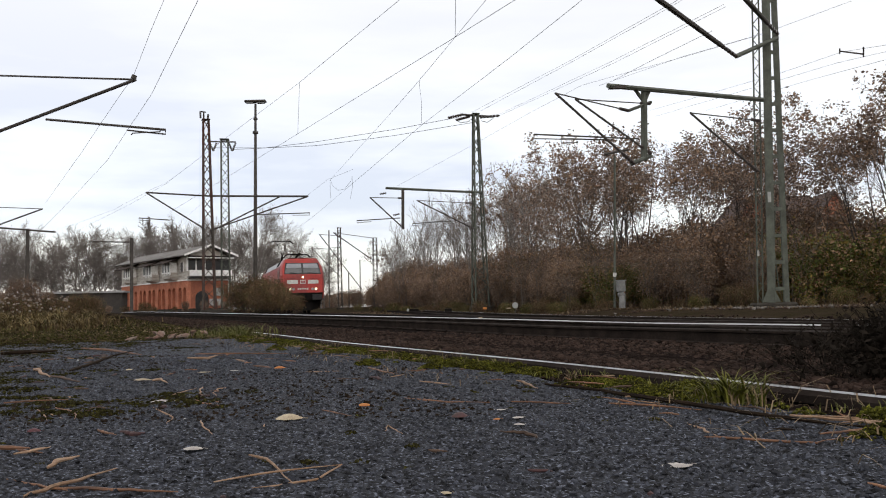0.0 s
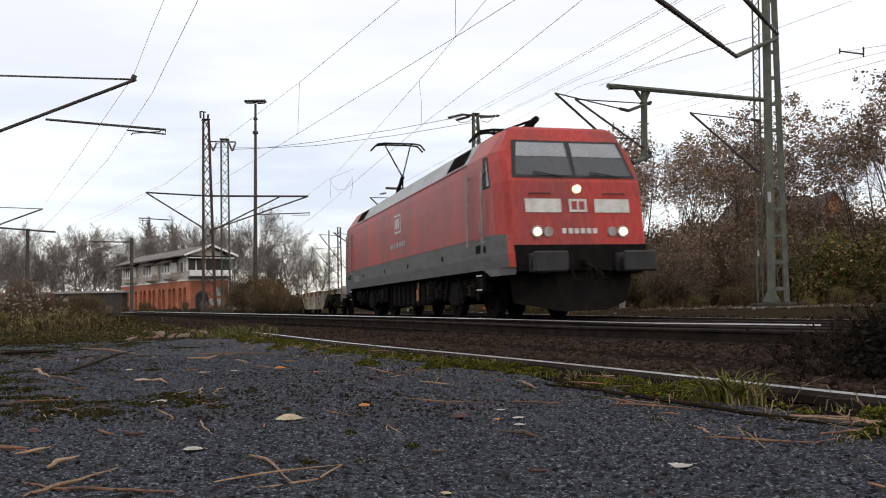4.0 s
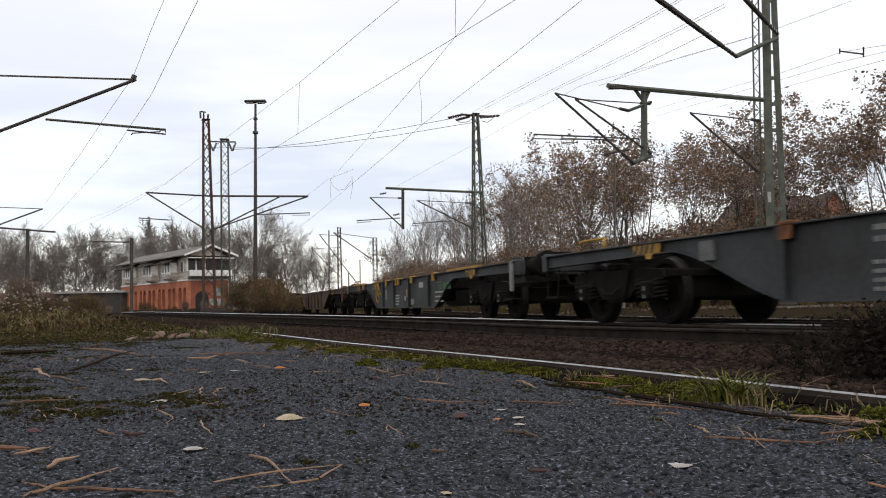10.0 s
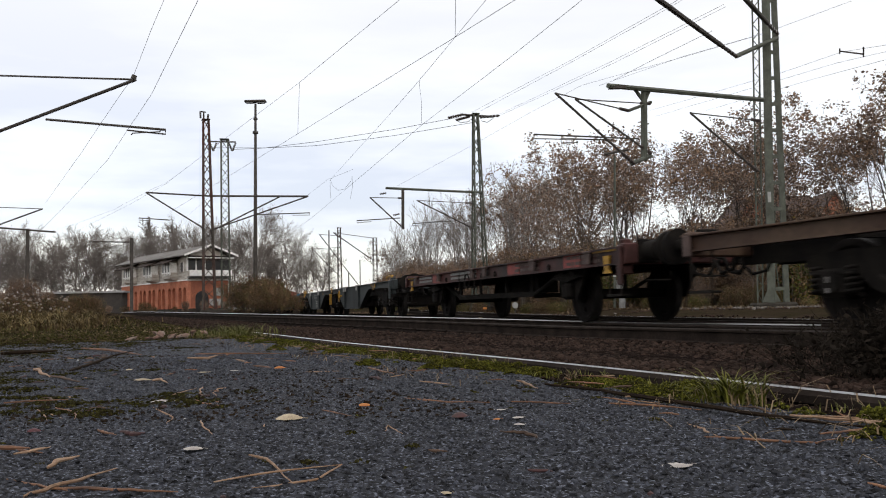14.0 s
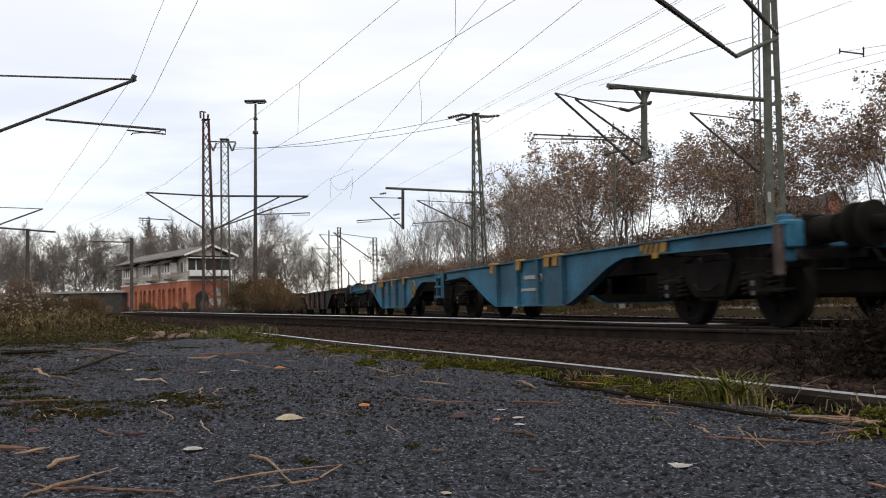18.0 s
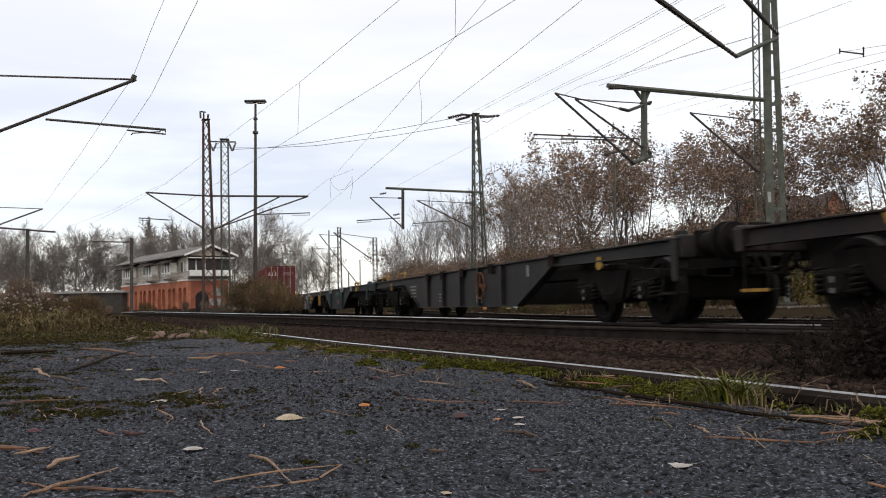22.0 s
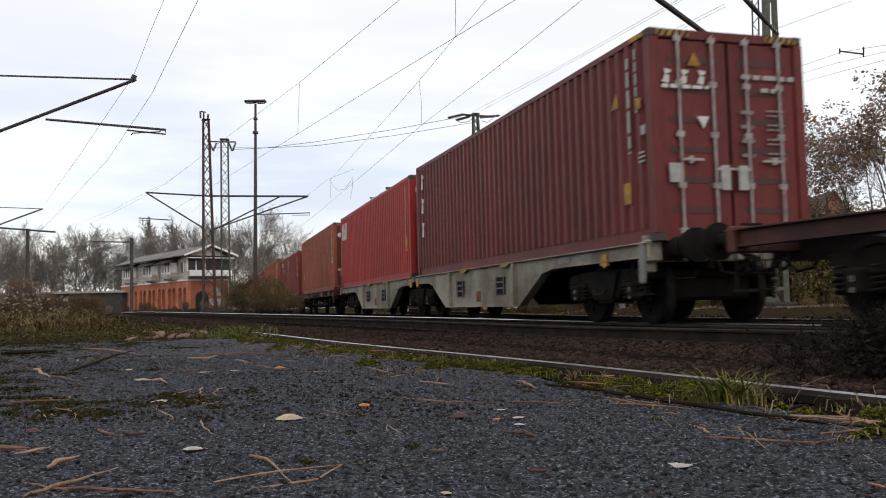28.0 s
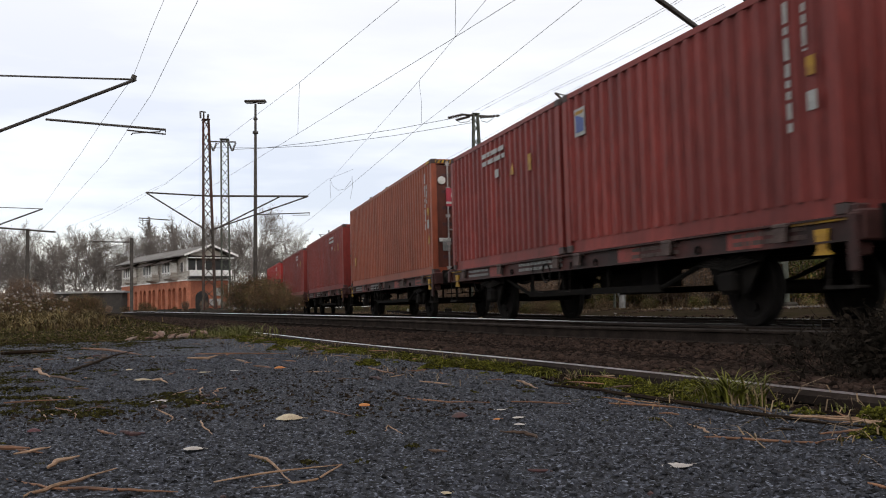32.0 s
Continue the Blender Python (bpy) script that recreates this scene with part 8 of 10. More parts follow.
part("brick_storey", Shape().box(BW / 2 + 0.16, BL / 2, Z1 / 2 - 0.1, BW - 0.32, BL, Z1 + 0.2), BRICK_SHADE, sb, "orange brick ground floor")
part("white_band", Shape().box(BW / 2, BL / 2, Z1 + 0.06, BW + 0.16, BL + 0.16, 0.14), WHITE_TRIM, sb)
part("plinth_dirt", Shape().box(BW / 2, BL / 2, 0.05, BW + 0.08, BL + 0.08, 0.5), M["footing"], sb)
part("upper_storey", Shape().box(BW / 2, BL / 2, (Z1 + 0.13 + Z2) / 2, BW - 0.06, BL - 0.06, Z2 - Z1 - 0.13), CLAD, sb, "grey clad upper floor")
part("roof", Shape().prism([(-0.75, Z2 - 0.02), (BW / 2, Z2 + 1.15), (BW + 0.75, Z2 - 0.02), (BW + 0.75, Z2 + 0.06), (BW / 2, Z2 + 1.25), (-0.75, Z2 + 0.06)], -1.0, BL + 0.8), BOXROOF, sb, "low pitched grey roof with wide eaves")
# dark brown wood; the eaves' and awnings' underside shade is in its colour
DARK_SHADED_WOOD = mat("dark_shaded_wood", (0.045, 0.032, 0.026), 0.9, 0, (0.028, 0.021, 0.018), 2.0, spec=0.15)
part("soffit", Shape().prism([(-0.72, Z2 - 0.05), (0.0, Z2 + 0.29), (0.0, Z2 + 0.25), (-0.72, Z2 - 0.09)], -0.95, BL + 0.75), DARK_SHADED_WOOD, sb, "wooden underside of the eaves, its shade painted dark")
# dark board painted in for the shade between the gable roof and ledge
part("lintel", Shape().box(BW / 2, -0.045, 5.88, BW - 0.1, 0.08, 0.42), DARK_SHADED_WOOD, sb)
part("graffiti", Shape().box(3.2, -0.03, 0.95, 1.5, 0.02, 0.75).box(4.1, -0.03, 0.6, 0.7, 0.02, 0.8), M["mark_white"], sb, "pale smeared paint patch")
part("gable", Shape().prism([(0.0, Z2), (BW, Z2), (BW / 2, Z2 + 1.08)], 0.02, 0.14), CLAD, sb)
part("gable_board", Shape().prism([(-0.75, Z2 - 0.10), (BW / 2, Z2 + 1.05), (BW / 2, Z2 + 1.28), (-0.75, Z2 + 0.12)], -1.06, -1.0).prism([(BW + 0.75, Z2 - 0.10), (BW / 2, Z2 + 1.05), (BW / 2, Z2 + 1.28), (BW + 0.75, Z2 + 0.12)], -1.06, -1.0), WHITE_TRIM, sb)


def arch(w, h, n=8):
    return [(-w / 2, 0), (w / 2, 0)] + [(w / 2 * math.cos(math.pi * i / n), h - w / 2 + w / 2 * math.sin(math.pi * i / n)) for i in range(n + 1)]


BAYS = 14
for i in range(BAYS):
    y0, y1 = BL * i / BAYS, BL * (i + 1) / BAYS
    ym, aw = (y0 + y1) / 2 + (0.12 if i % 2 == 0 else -0.12), 0.98
    out = [(y0 + 0.002, -0.1), (y0 + 0.002, Z1), (y1 - 0.002, Z1), (y1 - 0.002, -0.1), (ym + aw / 2, -0.1)]
    out += [(ym + aw / 2 * math.cos(math.pi * k / 8), 2.15 + aw / 2 * math.sin(math.pi * k / 8)) for k in range(9)]
    out += [(ym - aw / 2, -0.1)]
    part("blind_arch", Shape().prism(out, 0.0, 0.32, axis="x"), BRICK, sb, "orange brick pier with a recessed round arch")
part("arched_door", Shape().prism([(1.6 + a, -0.1 + c) for a, c in arch(1.5, 2.3)], -0.04, 0.02), WIN_DARK, sb, "dark arched doorway")
part("notice_board", Shape().box(3.6, -0.06, 2.1, 1.0, 0.05, 0.9), M["mark_white"], sb)
wf = Shape()
for i in range(5):
    x = 0.40 + i * 0.98
    win = part("window", Shape().box(x, -0.05, 5.05, 0.86, 0.08, 1.15), WIN_DARK, sb, "dark control room window")
    part("frame", Shape().box(x - 0.47, -0.10, 5.05, 0.16, 0.14, 1.3), WHITE_TRIM, win)
    part("panel", Shape().box(x, -0.75, 4.16, 0.94, 0.06, 0.62), WHITE_TRIM, sb, "white balustrade panel")
part("canopy", Shape().box(BW / 2, -0.55, 5.80, BW + 0.4, 1.1, 0.10), WHITE_TRIM, sb, "white ledge over the windows")
# near-black slab: the shaded gap under the balustrade is put into its colour
part("balcony", Shape().box(BW / 2, -0.35, 3.72, BW + 0.1, 0.7, 0.12), WIN_DARK, sb)
for y in (4.2, 10.2, 17.8):
    bay = part("bay", Shape().box(-0.42, y, 4.65, 0.85, 2.6, 1.9), CLAD, sb, "projecting bay with windows")
    part("bay_roof", Shape().prism([(-1.75, 5.22), (0.0, 5.90), (0.0, 6.0), (-1.75, 5.32)], y - 1.9, y + 1.9), DARK_SHADED_WOOD, bay, "dark awning roof")
    part("bay_foot", Shape().prism([(-0.80, 3.72), (0.0, 3.72), (0.0, 3.45), (-0.5, 3.50)], y - 1.2, y + 1.2), CLAD, bay)
    for k, dy in enumerate((-0.85, 0.0, 0.85)):
        part("window", Shape().box(-0.865, y + dy, 4.88, 0.05, 0.55, 1.0), WIN_DARK, bay)
        part("window_frame", Shape().box(-0.885, y + dy - 0.42, 4.78, 0.07, 0.36, 1.45), WHITE_TRIM, bay)
        part("window_sill", Shape().box(-0.90, y + dy, 4.30, 0.10, 0.80, 0.16), WHITE_TRIM, bay)
    part("bay_side_window", Shape().box(-0.45, y - 1.32, 4.90, 0.62, 0.05, 1.1), WHITE_TRIM, bay)
for y in (7.2, 13.8, 1.6):
    w_ = part("window", Shape().box(-0.01, y, 4.9, 0.06, 0.8, 1.0), WIN_DARK, sb)
    part("frame", Shape().box(-0.03, y - 0.45, 4.9, 0.06, 0.12, 1.1).box(-0.03, y + 0.45, 4.9, 0.06, 0.12, 1.1), WHITE_TRIM, w_)
# a low shed and fence behind the grass on the left
shed = thing("shed", "low flat shed with a pale roof edge", "shed", at=pose(-41.0, 92, 0.1, 0, 0, 10))
part("wall", Shape().box(0, 0, 1.1, 14, 3, 2.4), mat("dark_boards", (0.06, 0.05, 0.045), 0.9, 0, (0.04, 0.035, 0.03), 1.0), shed)
part("roof", Shape().box(0, 0, 2.4, 14.6, 3.6, 0.2), mat("pale_roof", (0.36, 0.36, 0.36), 0.8, 0, (0.26, 0.25, 0.24), 1.0), shed)

# the house behind the wood
HWALL = mat("red_brick_wall", (0.34, 0.13, 0.075), 0.9, 0, (0.18, 0.07, 0.045), 1.2, bump=0.2, bscale=30)
HROOF = mat("brown_tile_roof", (0.10, 0.062, 0.050), 0.85, 0, (0.065, 0.044, 0.038), 1.5, bump=0.3, bscale=12)
hs = thing("house", "red brick house with a hipped brown tile roof behind trees", "house", at=pose(29.6, 77.0, 0.2))
part("wall", Shape().box(0, 0, 3.15, 9.2, 7.0, 6.3), HWALL, hs)
part("roof", Shape().add([(-5.0, -4.0, 6.2), (5.0, -4.0, 6.2), (5.0, 4.0, 6.2), (-5.0, 4.0, 6.2), (-3.6, 0, 8.85), (3.1, 0, 8.85)], [(0, 1, 5, 4), (1, 2, 5), (2, 3, 4, 5), (3, 0, 4), (3, 2, 1, 0)]), HROOF, hs, "hipped roof of brown tiles")
part("ridge", Shape().rod((-3.6, 0, 8.86), (3.1, 0, 8.86), 0.10, 6), HROOF, hs)
for gx, top in ((-3.7, 8.5), (3.2, 8.75)):
    gb = part("front_gable", Shape().prism([(gx - 1.2, 4.0), (gx + 1.2, 4.0), (gx + 1.2, top - 1.9), (gx, top - 0.15), (gx - 1.2, top - 1.9)], -4.5, -0.6), HWALL, hs, "brick gable with pale edges")
    part("verge_board", Shape().prism([(gx - 1.5, top - 2.1), (gx, top + 0.05), (gx + 1.5, top - 2.1), (gx + 1.5, top - 2.3), (gx, top - 0.2), (gx - 1.5, top - 2.3)], -4.65, -0.5), HROOF, gb, "brown tiled gable roof")
for x, z in ((-3.7, 5.9), (-0.8, 5.0), (1.2, 5.0), (3.2, 6.0)):
    wn = part("window", Shape().box(x, -3.52 if abs(x) < 2 else -4.52, z, 0.9, 0.06, 1.2), WIN_DARK, hs)
    part("frame", Shape().box(x, -3.56 if abs(x) < 2 else -4.56, z, 0.06, 0.04, 1.2).box(x, -3.56 if abs(x) < 2 else -4.56, z + 0.62, 1.0, 0.04, 0.08), WHITE_TRIM, wn)
part("chimney", Shape().box(0.6, 0.9, 8.9, 0.6, 0.6, 1.2), HWALL, hs)


# ---------------------------------------------------------------- trees and shrubs
def grow(rnd, sh, tips, p, d, length, r, level, o):
    """One limb as a bent tapered tube, with its side limbs; the ends of the last order go into tips."""
    n = o["segs"][level]
    sides = 5 if level == 0 else (4 if level == 1 else 3)
    pts, rad = [Vector(p)], [r]
    d = Vector(d).normalized()
    for i in range(n):
        d = (d + Vector((rnd.gauss(0, 1), rnd.gauss(0, 1), rnd.gauss(0, 1))) * o["bend"][level] + Vector((0, 0, o["up"][level]))).normalized()
        pts.append(pts[-1] + d * (length / n))
        rad.append(r * (1 - (i + 1) / n * o["taper"]))
    rings = []
    for i, q in enumerate(pts):
        t = (pts[min(i + 1, n)] - pts[max(i - 1, 0)]).normalized()
        s = t.cross(Vector((0.3, 0.9, 0.1))).normalized()
        u = t.cross(s)
        rings.append(len(sh.v))
        for k in range(sides):
            a = 2 * math.pi * k / sides
            sh.v.append(tuple(q + s * (math.cos(a) * rad[i]) + u * (math.sin(a) * rad[i])))
    for i in range(n):
        for k in range(sides):
            sh.f.append((rings[i] + k, rings[i] + (k + 1) % sides, rings[i + 1] + (k + 1) % sides, rings[i + 1] + k))
            sh.mi.append(0)
    if level + 1 >= o["levels"]:
        tips.append((pts[-1], d))
        if len(pts) > 2:
            tips.append((pts[-2], d))
        return
    for c in range(o["kids"][level]):
        f = o["from"][level] + (1 - o["from"][level]) * (c + rnd.random()) / o["kids"][level]
        i = min(n - 1, int(f * n))
        q = pts[i].lerp(pts[i + 1], f * n - i)
        t = (pts[i + 1] - pts[i]).normalized()
        a = rnd.uniform(0, 6.28)
        side = t.cross(Vector((math.cos(a), math.sin(a), 0.2))).normalized()
        w = o["spread"][level]
        kd = (t * math.cos(w) + side * math.sin(w)).normalized()
        rr = max(o["rmin"], r * (1 - f * o["taper"]) * rnd.uniform(0.45, 0.7))
        grow(rnd, sh if level < 1 else o["twigs"], tips, q, kd, length * o["ratio"][level] * rnd.uniform(0.7, 1.15) * (1.25 - 0.5 * f), rr, level + 1, o)


def leaf_quads(sh, rnd, c, d, count, spread, size, k=0, droop=0.0):
    for _ in range(count):
        p = c + Vector((rnd.gauss(0, spread), rnd.gauss(0, spread), rnd.gauss(0, spread * 0.8) - droop * abs(rnd.gauss(0, spread))))
        a = Vector((rnd.gauss(0, 1), rnd.gauss(0, 1), rnd.gauss(0, 0.7))).normalized()
        b = a.cross(Vector((rnd.gauss(0, 1), rnd.gauss(0, 1), rnd.gauss(0, 1)))).normalized()
        s = size * rnd.uniform(0.55, 1.3)
        w = s * rnd.uniform(0.4, 0.7)
        n = len(sh.v)
        sh.v += [tuple(p - a * s), tuple(p + b * w), tuple(p + a * s), tuple(p - b * w * 0.8)]
        sh.f.append((n, n + 1, n + 2, n + 3))
        sh.mi.append(k)


BASE = dict(levels=4, segs=[7, 4, 3, 2], bend=[0.08, 0.12, 0.15, 0.17], up=[0.05, 0.10, 0.06, 0.03], taper=0.85, kids=[9, 6, 5, 0], ratio=[0.42, 0.45, 0.5, 0.5], spread=[0.75, 0.7, 0.75, 0.7], rmin=0.008)
BASE["from"] = [0.35, 0.25, 0.2, 0.2]


def tree_model(name, label, seed, height, bark, leaves=None, stems=1, girth=0.11, group="trees", **kw):
    """Builds a tree once: trunk with limbs, twigs, and leaves where it has them. Height in metres."""
    rnd = random.Random(seed)
    o = dict(BASE)
    o.update(kw)
    ob = thing(name, label, "tree" if name != "shrub" else "shrub", group)
    limbs, twigs, tips = Shape(), Shape(), []
    o["twigs"] = twigs
    for i in range(stems):
        a = rnd.uniform(0, 6.28)
        off = 0.0 if stems == 1 else rnd.uniform(0.05, 0.45)
        tilt = 0.04 if stems == 1 else rnd.uniform(0.03, o.get("tilt", 0.22))
        grow(rnd, limbs, tips, (off * math.cos(a), off * math.sin(a), -0.2), (tilt * math.cos(a), tilt * math.sin(a), 1), height * rnd.uniform(0.72, 0.86), girth * rnd.uniform(0.75, 1.1), 0, o)
    part("trunk", limbs.mesh("trunk", bark, fix=False), None, ob)
    tagged(part("twig_spray", twigs.mesh("twig_spray", bark, fix=False), None, ob), "many fine bare twigs", kind="stuff")
    if leaves:
        lv = Shape()
        mats, per, spread, size, share = leaves
        for p, d in tips:
            if rnd.random() < share and p.z > o.get("leaf_from", 0.0) * height:
                leaf_quads(lv, rnd, p, d, rnd.randint(max(1, per // 2), per), spread, size, rnd.randrange(len(mats)), 0.4)
        if lv.v:
            tagged(part("foliage", lv.mesh("foliage", mats, fix=False), None, ob), "many small withered leaves", kind="stuff")
    ob.matrix_basis = pose(0, -60 - 12 * len(MODELS), -0.2)
    MODELS.append(ob)
    return ob


MODELS = []
LB, LD, LG, LY = M["leaf_brown"], M["leaf_dull"], M["leaf_green"], M["leaf_yellow"]
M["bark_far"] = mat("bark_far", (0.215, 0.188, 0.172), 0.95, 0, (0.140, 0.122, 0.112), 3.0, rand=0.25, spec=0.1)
SUMAC = [tree_model("tree", "slender bare tree with brown seed clusters in its crown", 100 + i, 9.0, M["bark_dark"], ([LD, LD, LD, LB], 8, 0.15, 0.088, 0.54), stems=2 + i % 2, girth=0.070, kids=[7, 5, 4, 0], spread=[0.55, 0.7, 0.8, 0.8], up=[0.05, 0.05, -0.02, -0.05], leaf_from=0.66, tilt=0.24, group="trees of the wood", **{"from": [0.55, 0.35, 0.3, 0.2]}) for i in range(5)]
BROWN = [tree_model("tree", "tree with withered brown leaves still hanging", 200 + i, 9.0, M["bark"], ([LB, LD], 6, 0.26, 0.072, 0.66), stems=1 + i, girth=0.10, kids=[11, 6, 4, 0], leaf_from=0.25, group="trees of the wood") for i in range(2)]
BIRCH = [tree_model("tree", "bare grey tree with fine upright twigs", 300 + i, 10.0, M["bark_pale"], None, stems=2, girth=0.075, kids=[11, 5, 4, 0], spread=[0.45, 0.5, 0.6, 0.6], ratio=[0.40, 0.5, 0.55, 0.5], up=[0.06, 0.14, 0.10, 0.05], group="trees of the wood", rmin=0.016) for i in range(3)]
SHRUB = [tree_model("shrub", "tangled brown shrub with withered leaves and upright stems", 400 + i, 3.6, M["bark"], ([LB, LD, LD, LB], 6, 0.24, 0.066, 0.52), stems=12, girth=0.024, kids=[7, 5, 3, 0], tilt=0.40, rmin=0.006, group="shrubs along the wood", segs=[5, 3, 2, 2], spread=[0.6, 0.65, 0.7, 0.7], **{"from": [0.06, 0.15, 0.2, 0.2]}) for i in range(4)]
THICKET = [tree_model("shrub", "dense low thicket of bare twigs and brown leaves", 430 + i, 1.8, M["bark"], ([LB, LD, LB, LG], 9, 0.26, 0.074, 0.70), stems=14, girth=0.018, kids=[6, 4, 3, 0], tilt=0.85, rmin=0.005, group="shrubs along the wood", segs=[4, 3, 2, 2], **{"from": [0.03, 0.1, 0.2, 0.2]}) for i in range(2)]
BRAMBLE = [tree_model("shrub", "low shrub with late green and yellow leaves", 450 + i, 2.2, M["bark"], ([LG, LG, LY, LB], 8, 0.22, 0.055, 0.75), stems=9, girth=0.020, kids=[6, 5, 3, 0], tilt=0.7, rmin=0.005, group="shrubs along the wood", segs=[5, 3, 2, 2], **{"from": [0.1, 0.2, 0.2, 0.2]}) for i in range(3)]
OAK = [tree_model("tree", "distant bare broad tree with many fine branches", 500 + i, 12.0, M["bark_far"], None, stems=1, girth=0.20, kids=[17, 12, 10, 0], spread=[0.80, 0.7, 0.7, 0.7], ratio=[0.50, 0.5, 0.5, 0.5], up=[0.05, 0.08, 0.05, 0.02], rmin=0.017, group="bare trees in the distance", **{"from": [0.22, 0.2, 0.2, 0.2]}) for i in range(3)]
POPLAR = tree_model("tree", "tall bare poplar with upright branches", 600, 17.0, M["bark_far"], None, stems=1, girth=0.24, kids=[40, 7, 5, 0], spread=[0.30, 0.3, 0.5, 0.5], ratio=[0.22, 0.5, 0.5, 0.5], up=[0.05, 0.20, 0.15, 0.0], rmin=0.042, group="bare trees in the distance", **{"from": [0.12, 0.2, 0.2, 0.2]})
M["leaf_rust"] = mat("rusty_leaves", (0.125, 0.066, 0.034), 0.85, 0, (0.070, 0.042, 0.024), 3.0, rand=0.5, spec=0.1)
RUST = [tree_model("shrub", "rusty brown bush beside the track", 700 + i, 2.4, M["bark_dark"], ([M["leaf_rust"], M["leaf_rust"], LG, LB], 7, 0.17, 0.038, 0.6), stems=12, girth=0.022, kids=[7, 5, 4, 0], tilt=0.75, rmin=0.005, group="bushes beside the track", segs=[5, 3, 2, 2], **{"from": [0.12, 0.2, 0.2, 0.2]}) for i in range(2)]


M["bark_grey"] = mat("bark_grey", (0.165, 0.140, 0.120), 0.95, 0, (0.075, 0.060, 0.050), 6.0, rand=0.5, spec=0.1)
SAPLING = [tree_model("tree", "group of pale bare saplings with thin upright stems", 800 + i, 5.0, M["bark_grey"], ([LB, LY], 4, 0.16, 0.045, 0.22), stems=5, girth=0.024, kids=[7, 4, 3, 0], tilt=0.16, rmin=0.008, group="saplings along the wood", segs=[6, 3, 2, 2], spread=[0.45, 0.5, 0.6, 0.6], **{"from": [0.30, 0.2, 0.2, 0.2]}) for i in range(2)]


def plant(model, x, y, z, k, rnd, kz=None):
    m = pose(x, y, z, 0, 0, rnd.uniform(0, 360)) @ Matrix.Diagonal((k, k, kz or k, 1))
    return copy_thing(model, m)


# height of the wood's top over its foot, by the bearing from the lane (x / y)
TOP_B = [-0.09, -0.06, -0.02, 0.02, 0.06, 0.10, 0.14, 0.18, 0.24, 0.32, 0.40, 0.44, 0.52, 0.62]
TOP_E = [0.055, 0.085, 0.135, 0.140, 0.150, 0.156, 0.172, 0.195, 0.205, 0.200, 0.206, 0.218, 0.235, 0.24]
rnd = random.Random(77)


def wood_edge(t):
    """The wood's rim, from the near right end (t = 0) to the far left (t = 1)."""
    pts = [(24.0, 27.0), (15.5, 31.0), (9.5, 34.5), (5.2, 42.0), (2.0, 56.0), (-1.5, 76.0), (-6.5, 100.0), (-10.5, 125.0)]
    f = t * (len(pts) - 1)
    i = min(len(pts) - 2, int(f))
    a, b = Vector((*pts[i], 0)), Vector((*pts[i + 1], 0))
    return a.lerp(b, f - i), (b - a).normalized()


for row, (back, count) in enumerate(((2.0, 28), (5.5, 26), (10.0, 20), (17.0, 14))):
    for i in range(count):
        t = (i + rnd.uniform(0.1, 0.9)) / count
        p, d = wood_edge(t)
        nrm = Vector((-d.y, d.x, 0)) * -1
        q = p + nrm * (back + rnd.uniform(-1.2, 1.2))
        b = q.x / q.y
        want = float(np.interp(b, TOP_B, TOP_E)) * q.length * rnd.uniform(0.78, 1.03) * (1.0 if row > 0 else 0.9)
        if b > 0.22 and (row == 3 or row == 2 and i % 2) or b < 0.06 and row > 0 and i % 2:
            continue
        if b > 0.17:
            kind = rnd.choice(SUMAC)
        elif b > 0.08:
            kind = rnd.choice(BROWN + BROWN + SUMAC[:2] + BIRCH[:1])
        elif b > 0.0:
            kind = rnd.choice(BIRCH + BIRCH + BIRCH + BROWN[:1] + SUMAC[:1])
        else:
            kind = rnd.choice(BIRCH + BIRCH + SUMAC[:1])
        k = want / (9.0 if kind not in BIRCH else 10.0)
        plant(kind, q.x, q.y, 0.12, max(0.45, k), rnd)
for row, (back, count, kk) in enumerate(((0.3, 36, 0.60), (2.0, 32, 0.85), (4.2, 26, 1.0), (8.0, 18, 1.05))):
    for i in range(count):
        t = (i + rnd.uniform(0.1, 0.9)) / count
        p, d = wood_edge(t)
        nrm = Vector((-d.y, d.x, 0)) * -1
        q = p + nrm * (back + rnd.uniform(-0.8, 0.8))
        b = q.x / q.y
        green = (0.37 < b < 0.62 and rnd.random() < 0.75) or (0.12 < b < 0.26 and rnd.random() < 0.45)
        if row < 2 and green:
            plant(rnd.choice(BRAMBLE), q.x, q.y, 0.05, rnd.uniform(0.75, 1.15) * (1.0 if row == 0 else 1.25), rnd)
        else:
            k = kk * rnd.uniform(0.75, 1.15) * (0.8 + 0.006 * q.y)
            plant(rnd.choice(SHRUB), q.x, q.y, 0.05, k, rnd)
# thick growth close to the ground, and the far side of the wood
for row, (back, count, kk) in enumerate(((3.0, 24, 0.85), (6.5, 24, 1.1), (11.0, 18, 1.4), (22.0, 14, 2.0), (34.0, 12, 2.8))):
    for i in range(count):
        p, d = wood_edge((i + rnd.uniform(0.1, 0.9)) / count)
        q = p + Vector((d.y, -d.x, 0)) * (back + rnd.uniform(-1.0, 1.0))
        plant(rnd.choice(THICKET), q.x, q.y, 0.05, kk * rnd.uniform(0.8, 1.2) * (0.85 + 0.005 * q.y), rnd)
# the rusty bushes that hide the foot of the train
for x, y, k in ((-8.5, 38.5, 0.78), (-7.7, 38.0, 0.70), (-7.05, 37.2, 0.45), (-9.1, 40.5, 0.72), (-8.2, 40.0, 0.72), (-10.4, 45.0, 0.62), (-6.7, 36.2, 0.42), (-7.4, 36.6, 0.62), (-6.15, 35.6, 0.34)):
    plant(rnd.choice(RUST), x, y, 0.12, k, rnd)
